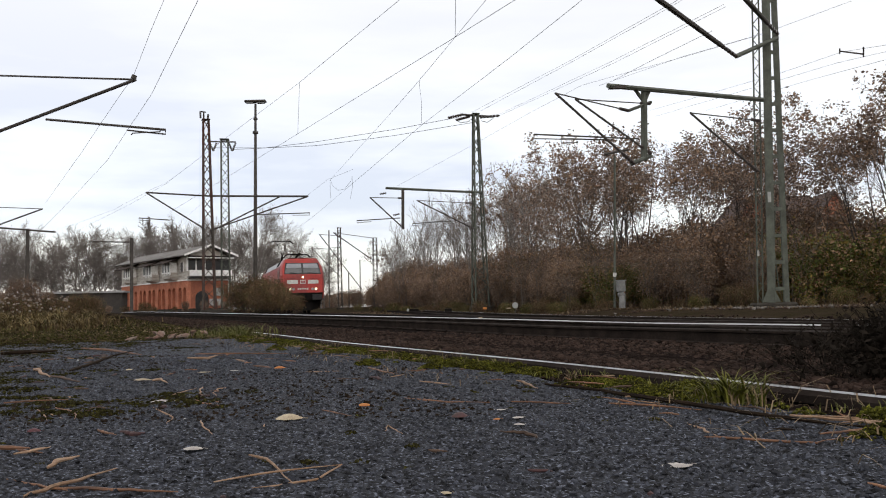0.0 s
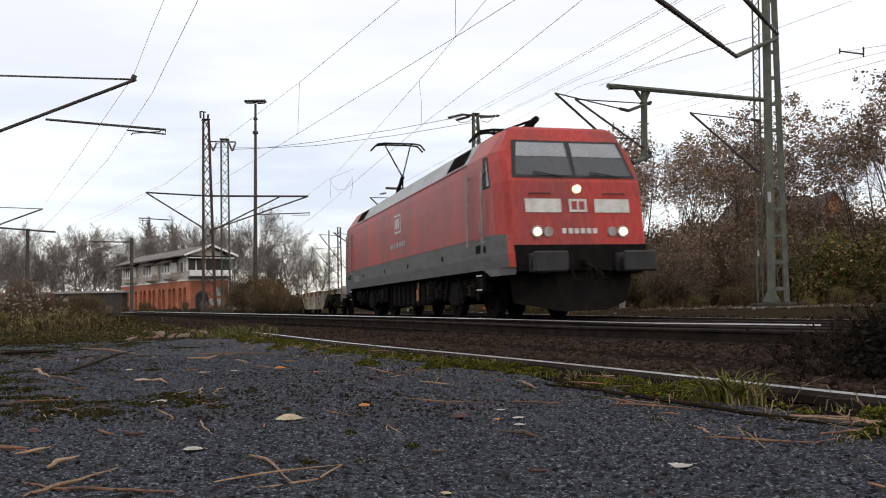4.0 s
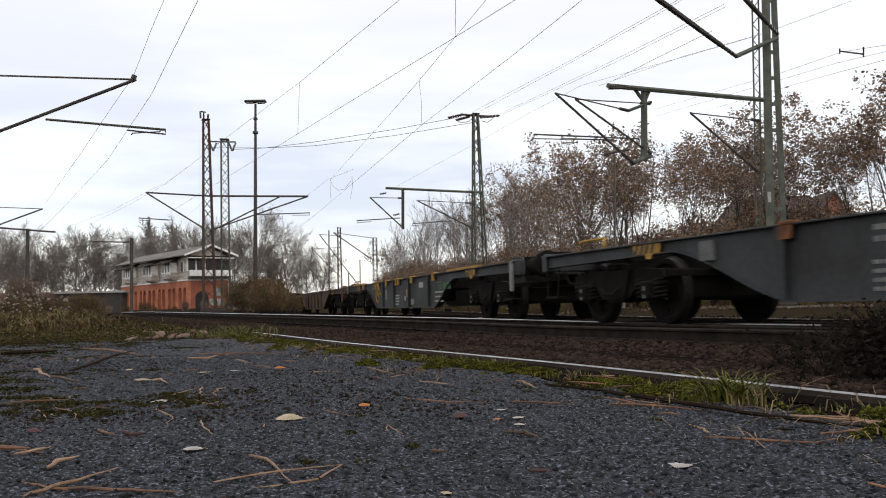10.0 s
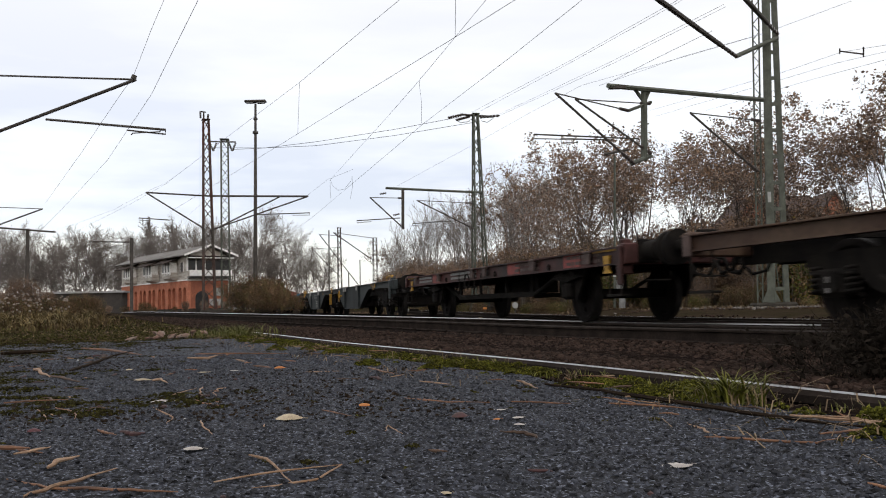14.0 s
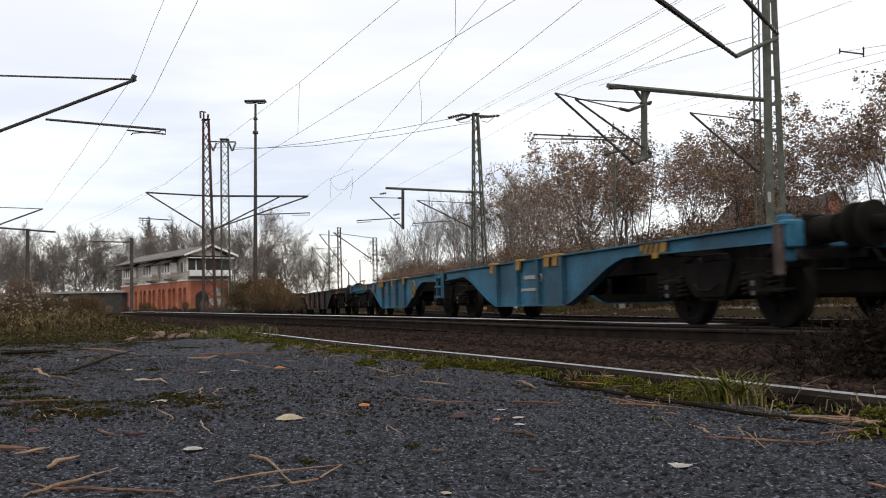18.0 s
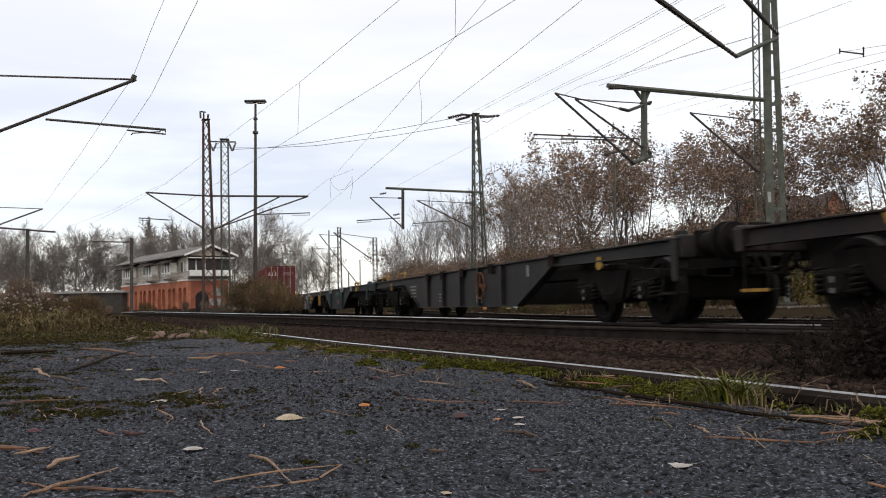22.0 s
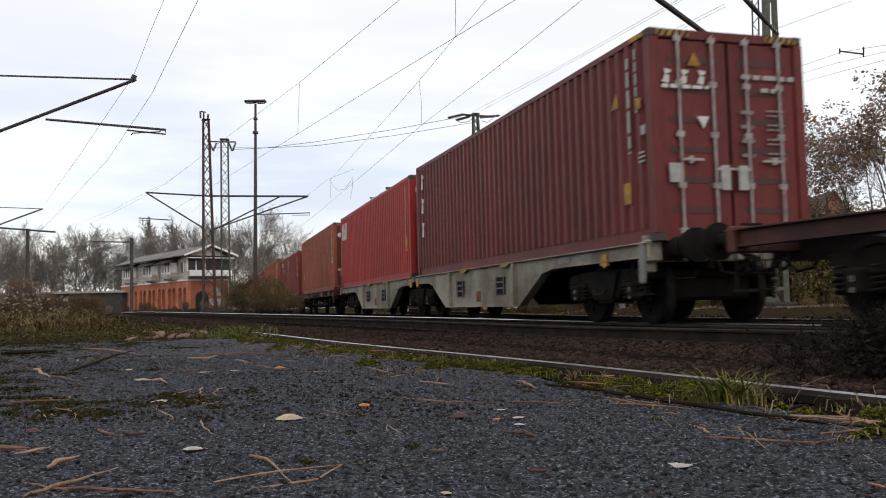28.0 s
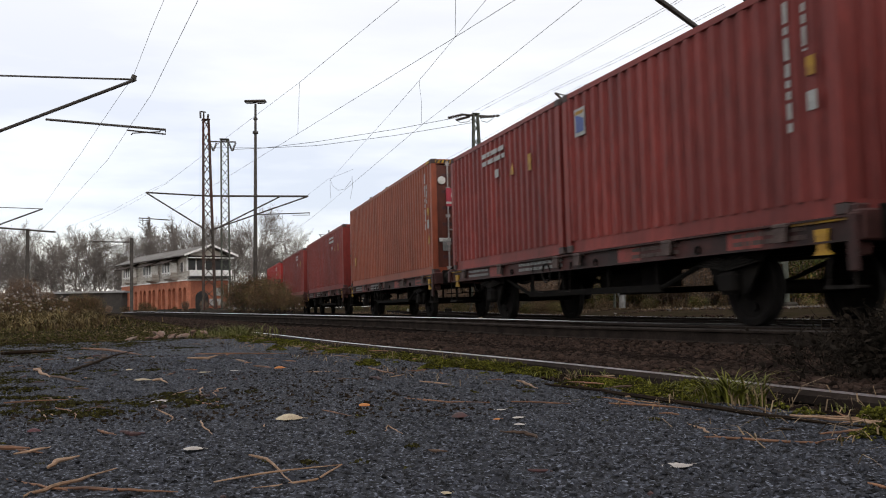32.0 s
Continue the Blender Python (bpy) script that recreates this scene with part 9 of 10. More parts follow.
# bare trees far behind the signal box and on the left
for i in range(52):
    b = -0.60 + 0.47 * (i + rnd.uniform(0.1, 0.9)) / 52
    y = rnd.uniform(135, 185)
    top = 0.085 + 0.012 * math.sin(i * 1.7) + (0.012 if -0.32 < b < -0.2 else 0.0) - (0.025 if b > -0.17 else 0)
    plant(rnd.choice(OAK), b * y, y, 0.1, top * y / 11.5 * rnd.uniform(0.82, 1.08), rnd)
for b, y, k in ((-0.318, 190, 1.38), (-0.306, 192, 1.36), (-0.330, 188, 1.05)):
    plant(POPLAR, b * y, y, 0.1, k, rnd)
for i in range(22):
    b = -0.60 + 0.36 * (i + rnd.random()) / 22
    y = rnd.uniform(60, 88)
    plant(rnd.choice(SHRUB + RUST), b * y, y, 0.2, rnd.uniform(0.45, 0.8) * (1.2 if b < -0.45 else 0.45), rnd)
for i in range(14):
    b = -0.15 + 0.10 * i / 14
    y = rnd.uniform(150, 200)
    plant(rnd.choice(SHRUB), b * y, y, -0.2, rnd.uniform(0.7, 1.2), rnd)
for i in range(16):
    b = -0.58 + 0.18 * (i + rnd.random()) / 16
    y = rnd.uniform(28, 40)
    plant(rnd.choice(RUST), b * y, y, 0.1, rnd.uniform(0.25, 0.5), rnd)
for i in range(15):
    p, d = wood_edge(0.18 + 0.60 * (i + rnd.random()) / 15)
    q = p - Vector((d.y, -d.x, 0)) * -1 * rnd.uniform(-1.2, 0.6)
    plant(rnd.choice(SAPLING), q.x, q.y, 0.0, rnd.uniform(0.45, 0.85) * (0.7 + 0.006 * q.y), rnd)
# low weeds on the strip before the wood
for i in range(54):
    p, d = wood_edge((i + rnd.random()) / 54 * 0.85)
    q = p - Vector((d.y, -d.x, 0)) * rnd.uniform(-0.5, 4.0)
    if abs((q.x - (4.14 - 0.32 * (q.y - 11.48))) * 0.95) > 6.0:
        plant(rnd.choice(RUST + BRAMBLE), q.x, q.y, ground_z(q.x, q.y) - 0.05, rnd.uniform(0.16, 0.42), rnd)
for ob in MODELS:
    for o in (*ob.children_recursive, ob):
        bpy.data.objects.remove(o)


# ---------------------------------------------------------------- grasses
M["humus_straw"] = mat("rotting_straw", (0.085, 0.056, 0.030), 0.95, 0, (0.045, 0.030, 0.018), 9.0, rand=0.5, spec=0.1)


def blades(name, places, height, width, material, label, category, seed, kind="stuff", lean=0.5, group="", droop=0.15):
    """Bent grass blades, three pieces each, joined."""
    rnd = random.Random(seed)
    sh = Shape()
    for x, y, z, h_k in places(rnd):
        h = height * h_k * rnd.uniform(0.5, 1.2)
        a = rnd.uniform(0, 6.28)
        ln = rnd.uniform(0.1, lean) * h
        w = width * rnd.uniform(0.6, 1.3)
        sx, sy = math.cos(a + 1.57) * w, math.sin(a + 1.57) * w
        n = len(sh.v)
        for i, (f, k) in enumerate(((0, 1.0), (0.45, 0.85), (0.8, 0.5))):
            cx, cy, cz = x + math.cos(a) * ln * f * f, y + math.sin(a) * ln * f * f, z + h * f * (1 - droop * f)
            sh.v += [(cx - sx * k, cy - sy * k, cz), (cx + sx * k, cy + sy * k, cz)]
        sh.v.append((x + math.cos(a) * ln, y + math.sin(a) * ln, z + h * (1 - droop)))
        sh.f += [(n, n + 1, n + 3, n + 2), (n + 2, n + 3, n + 5, n + 4), (n + 4, n + 5, n + 6)]
        sh.mi += [0, 0, 0]
    me = sh.mesh(name, material, fix=False)
    return tagged(new(name, me), label, category, group, kind)


def wood_fringe(r):
    """Clumps of dead stalks on the strip between the last track and the wood."""
    track_pts = [THIRD.at(s)[0] for s in range(-18, 100, 2)]
    for _ in range(170):
        p, d = wood_edge(r.random() ** 0.8 * 0.8)
        q = p - Vector((d.y, -d.x, 0)) * r.uniform(-0.8, 3.2)
        if abs((q.x - (4.14 - 0.32 * (q.y - 11.48))) * 0.95) < 5.0 or min((t.x - q.x) ** 2 + (t.y - q.y) ** 2 for t in track_pts) < 5.0:
            continue
        k = r.uniform(0.4, 1.2)
        for _ in range(26):
            x, y = q.x + r.gauss(0, 0.32), q.y + r.gauss(0, 0.32)
            yield x, y, ground_z(x, y) - 0.03, k


blades("dead_stalks", wood_fringe, 0.42, 0.013, M["humus_straw"], "withered brown stalks along the foot of the wood", "dry weeds", 61, lean=0.7)

TUSSOCKS = []
for _ in range(80):
    ty = rnd.uniform(14.0, 30.0)
    tb = rnd.uniform(-0.58, -0.392 - 0.004 * max(0, 18 - ty))
    TUSSOCKS.append((tb * ty, ty, rnd.uniform(0.12, 0.40), rnd.uniform(0.25, 1.05)))


def tall_left(rnd):
    for x, y, r, k in TUSSOCKS:
        for _ in range(62):
            a, d = rnd.uniform(0, 6.28), abs(rnd.gauss(0, r))
            yield x + math.cos(a) * d, y + math.sin(a) * d, ground_z(x, y), k * max(0.4, 1 - d)


def few_left(rnd):
    for x, y, r, k in TUSSOCKS[::2]:
        for _ in range(40):
            a, d = rnd.uniform(0, 6.28), abs(rnd.gauss(0, r))
            yield x + math.cos(a) * d, y + math.sin(a) * d, ground_z(x, y), k * max(0.4, 1 - d)


def short_left(rnd):
    for _ in range(6500):
        y = 8.6 + 16 * rnd.random() ** 1.5
        b = rnd.uniform(-0.58, -0.20)
        x = b * y
        if noise.noise((x * 0.8, y * 0.5, 3.3)) > -0.12 and 0.914 * x + 0.407 * y < 3.2:
            yield x, y, ground_z(x, y), 0.6


def right_strip(rnd):
    for _ in range(5200):
        t = rnd.uniform(0.04, 0.72)
        p, d = wood_edge(t)
        nrm = Vector((-d.y, d.x, 0)) * -1
        q = p + nrm * rnd.uniform(-7.5, 1.0)
        if abs((q.x - (4.14 - 0.32 * (q.y - 11.48))) * 0.95) > 3.6:
            yield q.x, q.y, ground_z(q.x, q.y), 0.6 + 0.5 * abs(noise.noise((q.x * 0.6, q.y * 0.6, 2.0)))


M["dry_grass"] = mat("dry_grass", (0.165, 0.120, 0.056), 0.85, 0, (0.085, 0.066, 0.030), 2.5, rand=0.5, spec=0.1)
blades("tall_grass", tall_left, 0.60, 0.009, M["dry_grass"], "tall withered straw-coloured grass in clumps", "grass", 1, lean=1.3, droop=0.4)
blades("tall_grass", tall_left, 0.48, 0.009, M["humus_straw"], "rotting brown grass at the foot of the clumps", "grass", 6, lean=1.5, droop=0.5)
blades("grass", few_left, 0.42, 0.009, M["grass"], "yellow-green arching grass among the straw", "grass", 2, lean=1.4, droop=0.45)
blades("grass", short_left, 0.05, 0.005, M["grass"], "short patchy grass beyond the asphalt", "grass", 3, lean=1.4, droop=0.4)
blades("grass", short_left, 0.05, 0.005, M["straw"], "short withered grass beyond the asphalt", "grass", 4, lean=1.6, droop=0.4)
blades("grass", right_strip, 0.22, 0.009, M["straw"], "withered grass strip before the wood", "grass", 5, lean=1.2, droop=0.4)
blades("grass", right_strip, 0.15, 0.009, M["humus_straw"], "rotting brown grass before the wood", "grass", 6, lean=1.2, droop=0.4)


def brown_litter(rnd):
    y = 8.6 + 22 * rnd.random() ** 1.4
    x = rnd.uniform(-0.58, -0.16) * y
    if 0.914 * x + 0.407 * y > 2.6:
        return None
    return x, y, ground_z(x, y) + 0.01


def strip_litter(rnd):
    p, d = wood_edge(rnd.uniform(0.03, 0.75))
    q = p - Vector((d.y, -d.x, 0)) * rnd.uniform(-0.5, 8.5)
    if abs((q.x - (4.14 - 0.32 * (q.y - 11.48))) * 0.95) < 3.4:
        return None
    return q.x, q.y, ground_z(q.x, q.y) + 0.01


scatter("leaf_litter", 6500, brown_litter, (0.006, 0.018), M["humus_straw"], "brown leaf litter on the mossy ground", "litter", 13)
scatter("moss", 7000, brown_litter, (0.010, 0.026), M["moss_dark"], "flat olive moss on the ground beyond the asphalt", "moss", 16)
scatter("leaf_litter", 9000, strip_litter, (0.015, 0.045), M["humus_straw"], "brown litter on the strip before the wood", "litter", 14)
scatter("stones", 5500, strip_litter, (0.02, 0.06), M["stone"], "dark stones on the strip before the wood", "stones", 15)


def pale_patch(rnd):
    """Patches of pale broken stone on the strip, thickest round the large mast."""
    if rnd.random() < 0.55:
        x, y = 9.6 + rnd.gauss(0, 1.3), 26.6 + rnd.gauss(0, 1.0)
    else:
        p, d = wood_edge(rnd.uniform(0.05, 0.6))
        q = p - Vector((d.y, -d.x, 0)) * rnd.uniform(0.5, 6.0)
        x, y = q.x, q.y
        if noise.noise((x * 0.7, y * 0.7, 5.0)) < 0.15:
            return None
    return x, y, ground_z(x, y) + 0.03


scatter("stones", 230, pale_patch, (0.03, 0.08), mat("pale_rubble", (0.16, 0.145, 0.13), 0.95, 0, (0.08, 0.07, 0.06), 8.0, rand=0.5, spec=0.05), "pale broken stones on the strip before the wood", "stones", 17)


def fluff(rnd):
    y = rnd.uniform(22, 36)
    b = rnd.uniform(-0.58, -0.43)
    return b * y, y, ground_z(b * y, y) + rnd.uniform(0.2, 0.5 + 0.012 * y)


scatter("seed_heads", 240, fluff, (0.02, 0.05), mat("grey_seed_fluff", (0.24, 0.20, 0.17), 0.95, 0, (0.16, 0.13, 0.11), 9.0, rand=0.3), "pale grey fluffy seed heads", "plants", 9)


# ---------------------------------------------------------------- moss, grass and litter on the lane
def lane_point(rnd, q0, q1, r0, r1, power=1.0):
    r = r0 + (r1 - r0) * rnd.random() ** power
    q = rnd.uniform(q0, q1)
    return -0.407 * r + 0.914 * q, 0.914 * r + 0.407 * q, r, q


def moss_rim(rnd):
    x, y, r, q = lane_point(rnd, 1.05, 1.95, 0.4, 9.6, 1.3)
    n = noise.noise((x * 2.2, y * 2.2, 8.0)) + 0.5 * noise.noise((x * 7, y * 7, 1.0))
    if n + (q - 1.60) * 1.5 < 0.06:
        return None
    return x, y, lane_z(x, y) * (q < 1.65) - (0.012 if q > 1.7 else 0.0) - 0.008


def moss_dots(rnd):
    x, y, r, q = lane_point(rnd, -2.2, 1.5, 0.9, 7.5, 1.4)
    if noise.noise((x * 1.6, y * 1.6, 4.0)) < 0.12:
        return None
    return x, y, lane_z(x, y) - 0.004


CUSHIONS = [stone_mesh(50 + i, 0.8) for i in range(5)]
bmo = np.array([(1, 0, 0), (-1, 0, 0), (0, 1, 0), (0, -1, 0), (0, 0, 1), (0, 0, -0.6)], float)
CHIPS = []
for i in range(8):
    rc_ = random.Random(i)
    CHIPS.append((bmo * np.array([[rc_.uniform(0.6, 1.15)] for _ in range(6)]), [(0, 2, 4), (2, 1, 4), (1, 3, 4), (3, 0, 4), (2, 0, 5), (1, 2, 5), (3, 1, 5), (0, 3, 5)]))


def clumps(centres, seed):
    """Small blobs heaped into cushions; centres gives x, y, z, radius, height, count."""
    rnd = random.Random(seed)
    out = []
    for x, y, z, r, h, n in centres:
        e, a0 = rnd.uniform(0.5, 1.0), rnd.uniform(0, 3.14)
        for _ in range(n):
            a, d = rnd.uniform(0, 6.28), math.sqrt(rnd.random())
            u, v = d * r * math.cos(a), d * r * e * math.sin(a)
            out.append((x + u * math.cos(a0) - v * math.sin(a0), y + u * math.sin(a0) + v * math.cos(a0), z + h * (1 - d * d) * rnd.uniform(0.6, 1.0)))
    return out


def rim_centres(rnd):
    out = []
    while len(out) < 270:
        x, y, r, q = lane_point(rnd, 1.08, 1.83, 0.5, 9.4, 1.15)
        n = noise.noise((x * 2.0, y * 2.0, 8.0)) + 0.6 * noise.noise((x * 6, y * 6, 1.0))
        if r < 1.9 and rnd.random() < 0.72:
            grows = False
        else:
            grows = n + (q - 1.60) * 2.0 > 0.05 and q > 1.28 + 0.12 * (r < 2.2)
        if grows:
            k = rnd.uniform(0.25, 1.1)
            out.append((x, y, -0.012 if q > 1.7 else lane_z(x, y) - 0.006, 0.085 * k, 0.036 * k, int(30 + 120 * k * k)))
    return out


def dot_centres(rnd):
    out = []
    while len(out) < 520:
        x, y, r, q = lane_point(rnd, -2.6, 1.6, 0.8, 8.0, 1.3)
        if noise.noise((x * 1.3, y * 1.3, 4.0)) > 0.02 - 0.12 * (q < -0.3):
            k = rnd.uniform(0.3, 1.0) ** 1.5
            out.append((x, y, lane_z(x, y) - 0.003, 0.024 * k + 0.006, 0.008 * k, int(7 + 16 * k)))
    return out


def from_list(pts):
    it = iter(pts)
    return lambda rnd: next(it, None)


P_RIM = clumps(rim_centres(random.Random(61)), 62)
P_DOT = clumps(dot_centres(random.Random(63)), 64)
scatter("moss", len(P_RIM), from_list(P_RIM), (0.0030, 0.0075), M["moss"], "yellow-green moss cushions along the rim of the lane", "moss", 21, CUSHIONS)
scatter("moss", len(P_DOT), from_list(P_DOT), (0.003, 0.0065), M["moss_dark"], "small dark green moss tufts on the asphalt", "moss", 22, CUSHIONS)
scatter("humus", 5200, moss_rim, (0.004, 0.013), M["humus"], "dark crumbs of humus between the moss", "humus", 26, CHIPS)


def left_centres(rnd):
    """Flat moss over the neglected left side of the lane and its far end."""
    out = []
    while len(out) < 430:
        y = rnd.uniform(2.3, 9.2)
        x = rnd.uniform(-0.58, 0.0) * y
        r, q = along(x, y)
        if r > 9.2 or q > 1.4:
            continue
        want = 0.30 - 1.6 * (-0.27 - x / y) - 0.5 * step(6.5, 9.0, y)
        if noise.noise((x * 1.1, y * 0.9, 6.0)) + 0.4 * noise.noise((x * 4, y * 4, 2.0)) > want:
            k = rnd.uniform(0.3, 1.0)
            out.append((x, y, lane_z(x, y) - 0.005, 0.10 * k * (0.5 + y / 9), 0.012 * k, int(10 + 26 * k)))
    return out


P_LEFT = clumps(left_centres(random.Random(65)), 66)
scatter("moss", len(P_LEFT), from_list(P_LEFT), (0.004, 0.010), M["moss_dark"], "thin olive moss on the left side of the lane", "moss", 23, CUSHIONS)


def left_humus(rnd):
    y = rnd.uniform(2.2, 9.3)
    x = rnd.uniform(-0.60, 0.05) * y
    if noise.noise((x * 1.3, y * 1.1, 6.4)) < 0.0 + 0.9 * (x / y + 0.30) or along(x, y)[1] > 1.55:
        return None
    return x, y, lane_z(x, y) - 0.001


def far_grit(rnd):
    y = rnd.uniform(4.4, 9.4)
    x = rnd.uniform(-0.6, 0.12) * y
    if along(x, y)[1] > 1.55 or along(x, y)[0] > 9.0:
        return None
    return x, y, lane_z(x, y) - 0.002


scatter("humus", 9000, left_humus, (0.003, 0.011), M["humus"], "dark crumbs of humus on the neglected lane", "humus", 27, CHIPS)


def grit(rnd):
    x, y, r, q = lane_point(rnd, -1.9, 1.62, 0.55, 5.6, 1.5)
    return x, y, lane_z(x, y) - 0.0008


GRIT = mat("aggregate", (0.074, 0.080, 0.100), 0.8, 0, (0.008, 0.008, 0.009), 40.0, rand=0.9, spec=0.2)
scatter("aggregate", 70000, grit, (0.0026, 0.0078), GRIT, "coarse dark stone chips in the asphalt", "asphalt", 24, CHIPS)


def rim_blades(rnd):
    for _ in range(1500):
        x, y, r, q = lane_point(rnd, 1.55, 1.98, 0.6, 9.4, 1.2)
        if noise.noise((x * 1.7, y * 1.7, 12.0)) > 0.05:
            yield x, y, -0.01, 0.5


scatter("aggregate", 16000, far_grit, (0.0045, 0.011), GRIT, "coarse dark stone chips at the far end of the asphalt", "asphalt", 25, CHIPS)


def rim_straw(rnd):
    for _ in range(900):
        x, y, r, q = lane_point(rnd, 1.15, 1.98, 0.6, 9.4, 1.1)
        if noise.noise((x * 1.2, y * 1.2, 17.0)) > -0.1:
            yield x, y, 0.012, 1.0


blades("straw", rim_straw, 0.075, 0.0016, M["straw"], "dry straw stalks lying on the moss", "straw", 33, lean=2.2, droop=0.85)
blades("grass", rim_blades, 0.06, 0.0018, M["grass"], "short grass growing in the moss", "grass", 31, lean=1.0)


def tuft(name, at, count, spread, height, width, material, label, seed, lean=1.5):
    def put(rnd):
        for _ in range(count):
            a, d = rnd.uniform(0, 6.28), abs(rnd.gauss(0, spread))
            yield at[0] + math.cos(a) * d, at[1] + math.sin(a) * d, at[2] - 0.01, 1.0
    return blades(name, put, height, width, material, label, "grass", seed, kind="stuff", lean=lean, group="", droop=0.42)


M["tuft_green"] = mat("tuft_green", (0.14, 0.135, 0.015), 0.75, 0, (0.07, 0.078, 0.010), 9.0, rand=0.4, spec=0.2)
tuft("grass_tuft", (0.756, 2.361, 0.000), 150, 0.055, 0.14, 0.0032, M["tuft_green"], "yellow-green grass tuft against the old rail", 41)
tuft("grass_tuft", (0.772, 2.317, 0.000), 22, 0.05, 0.13, 0.0024, M["straw"], "withered blades in the large tuft", 42)
tuft("grass_tuft", (0.461, 3.251, 0.000), 26, 0.035, 0.075, 0.0016, M["straw"], "small withered tuft in the moss", 43)
tuft("grass_tuft", (0.559, 3.125, 0.000), 22, 0.02, 0.07, 0.002, M["grass"], "small green tuft in the moss", 44)
tuft("grass_tuft", (-2.142, 9.150, 0.000), 260, 0.26, 0.20, 0.004, M["grass"], "yellow-green tuft at the end of the old rail", 45)
tuft("grass_tuft", (-2.439, 9.695, 0.000), 160, 0.22, 0.22, 0.004, M["grass"], "tall tuft at the rim of the asphalt", 46)
tuft("grass_tuft", (0.681, 2.722, 0.000), 30, 0.05, 0.05, 0.002, M["grass"], "low tuft beside the rail", 47)
tuft("grass_tuft", (-0.081, 4.361, 0.000), 30, 0.05, 0.05, 0.002, M["grass"], "low tuft by the rail", 48)

# dark dead weeds beside the ballast
weed = thing("dead_weed", "dark dry weed with thin stalks on the ballast", "weed", at=pose(2.62, 4.85, -0.20))
rnd = random.Random(5)
st, lf_ = Shape(), Shape()
for i in range(640):
    a, d = rnd.uniform(0, 6.28), abs(rnd.gauss(0, 0.30))
    p = Vector((math.cos(a) * d * 1.1, math.sin(a) * d, 0))
    tip = p + Vector((rnd.gauss(0, 0.14), rnd.gauss(0, 0.14), rnd.uniform(0.12, 0.44) * (1.0 - 0.45 * min(1, d))))
    mid = p.lerp(tip, 0.5) + Vector((rnd.gauss(0, 0.03), rnd.gauss(0, 0.03), 0))
    st.pipe([tuple(p), tuple(mid), tuple(tip)], 0.0025, 3)
    for k in range(3):
        b = mid.lerp(tip, rnd.random())
        st.rod(tuple(b), tuple(b + Vector((rnd.gauss(0, 0.06), rnd.gauss(0, 0.06), rnd.uniform(0.0, 0.08)))), 0.0016, 3)
        leaf_quads(lf_, rnd, b, None, 3, 0.03, 0.020)
WEED = mat("dead_stalks", (0.014, 0.012, 0.010), 0.95, 0, (0.022, 0.017, 0.013), 9.0, spec=0.02)
part("stem_tangle", st.mesh("stem_tangle", WEED, fix=False), None, weed)
part("withered_foliage", lf_.mesh("withered_foliage", WEED, fix=False), None, weed)

# rubble heap at the far rim of the asphalt
RUBBLE = (-2.801, 8.896, 0.020)
rnd = random.Random(8)
for i in range(15):
    vs, fs = stone_mesh(900 + i, 0.6)
    me = bpy.data.meshes.new("rubble_stone")
    me.from_pydata((vs * rnd.uniform(0.03, 0.085) * np.array([1.2, 0.9, 0.7])).tolist(), [], fs)
    me.materials.append(M["brick_rubble"])
    tagged(new("rubble_stone", me), "broken brick and stone lying on the asphalt rim", "stone", "rubble stones").matrix_basis = pose(RUBBLE[0] + rnd.gauss(0.0, 0.20), RUBBLE[1] + rnd.gauss(0, 0.22), 0.02 + (0.04 if i > 9 else 0), rnd.uniform(-20, 20), rnd.uniform(-20, 20), rnd.uniform(0, 360))


def stick(pts, r, material, label, name="twig", group="twigs on the lane"):
    """A bent dry twig lying on the lane; its ends taper."""
    r = r * 0.85
    rnd = random.Random(len(pts) * 31 + int(abs(pts[0][0]) * 1000))
    q = []
    for a, b in zip(pts, pts[1:]):
        for i in range(4):
            t = i / 4
            q.append((a[0] + (b[0] - a[0]) * t + rnd.gauss(0, r * 0.8), a[1] + (b[1] - a[1]) * t + rnd.gauss(0, r * 0.8), a[2] + (b[2] - a[2]) * t + r * 0.9))
    q.append((pts[-1][0], pts[-1][1], pts[-1][2] + r * 0.9))
    n = len(q) - 1
    rr = [max(r * 0.3, r * (1 - 0.65 * abs(2 * i / n - 0.8) ** 1.5)) for i in range(n + 1)]
    return solid(name, Shape().pipe(q, rr, 6), material, label, "twig", group, smooth=True)


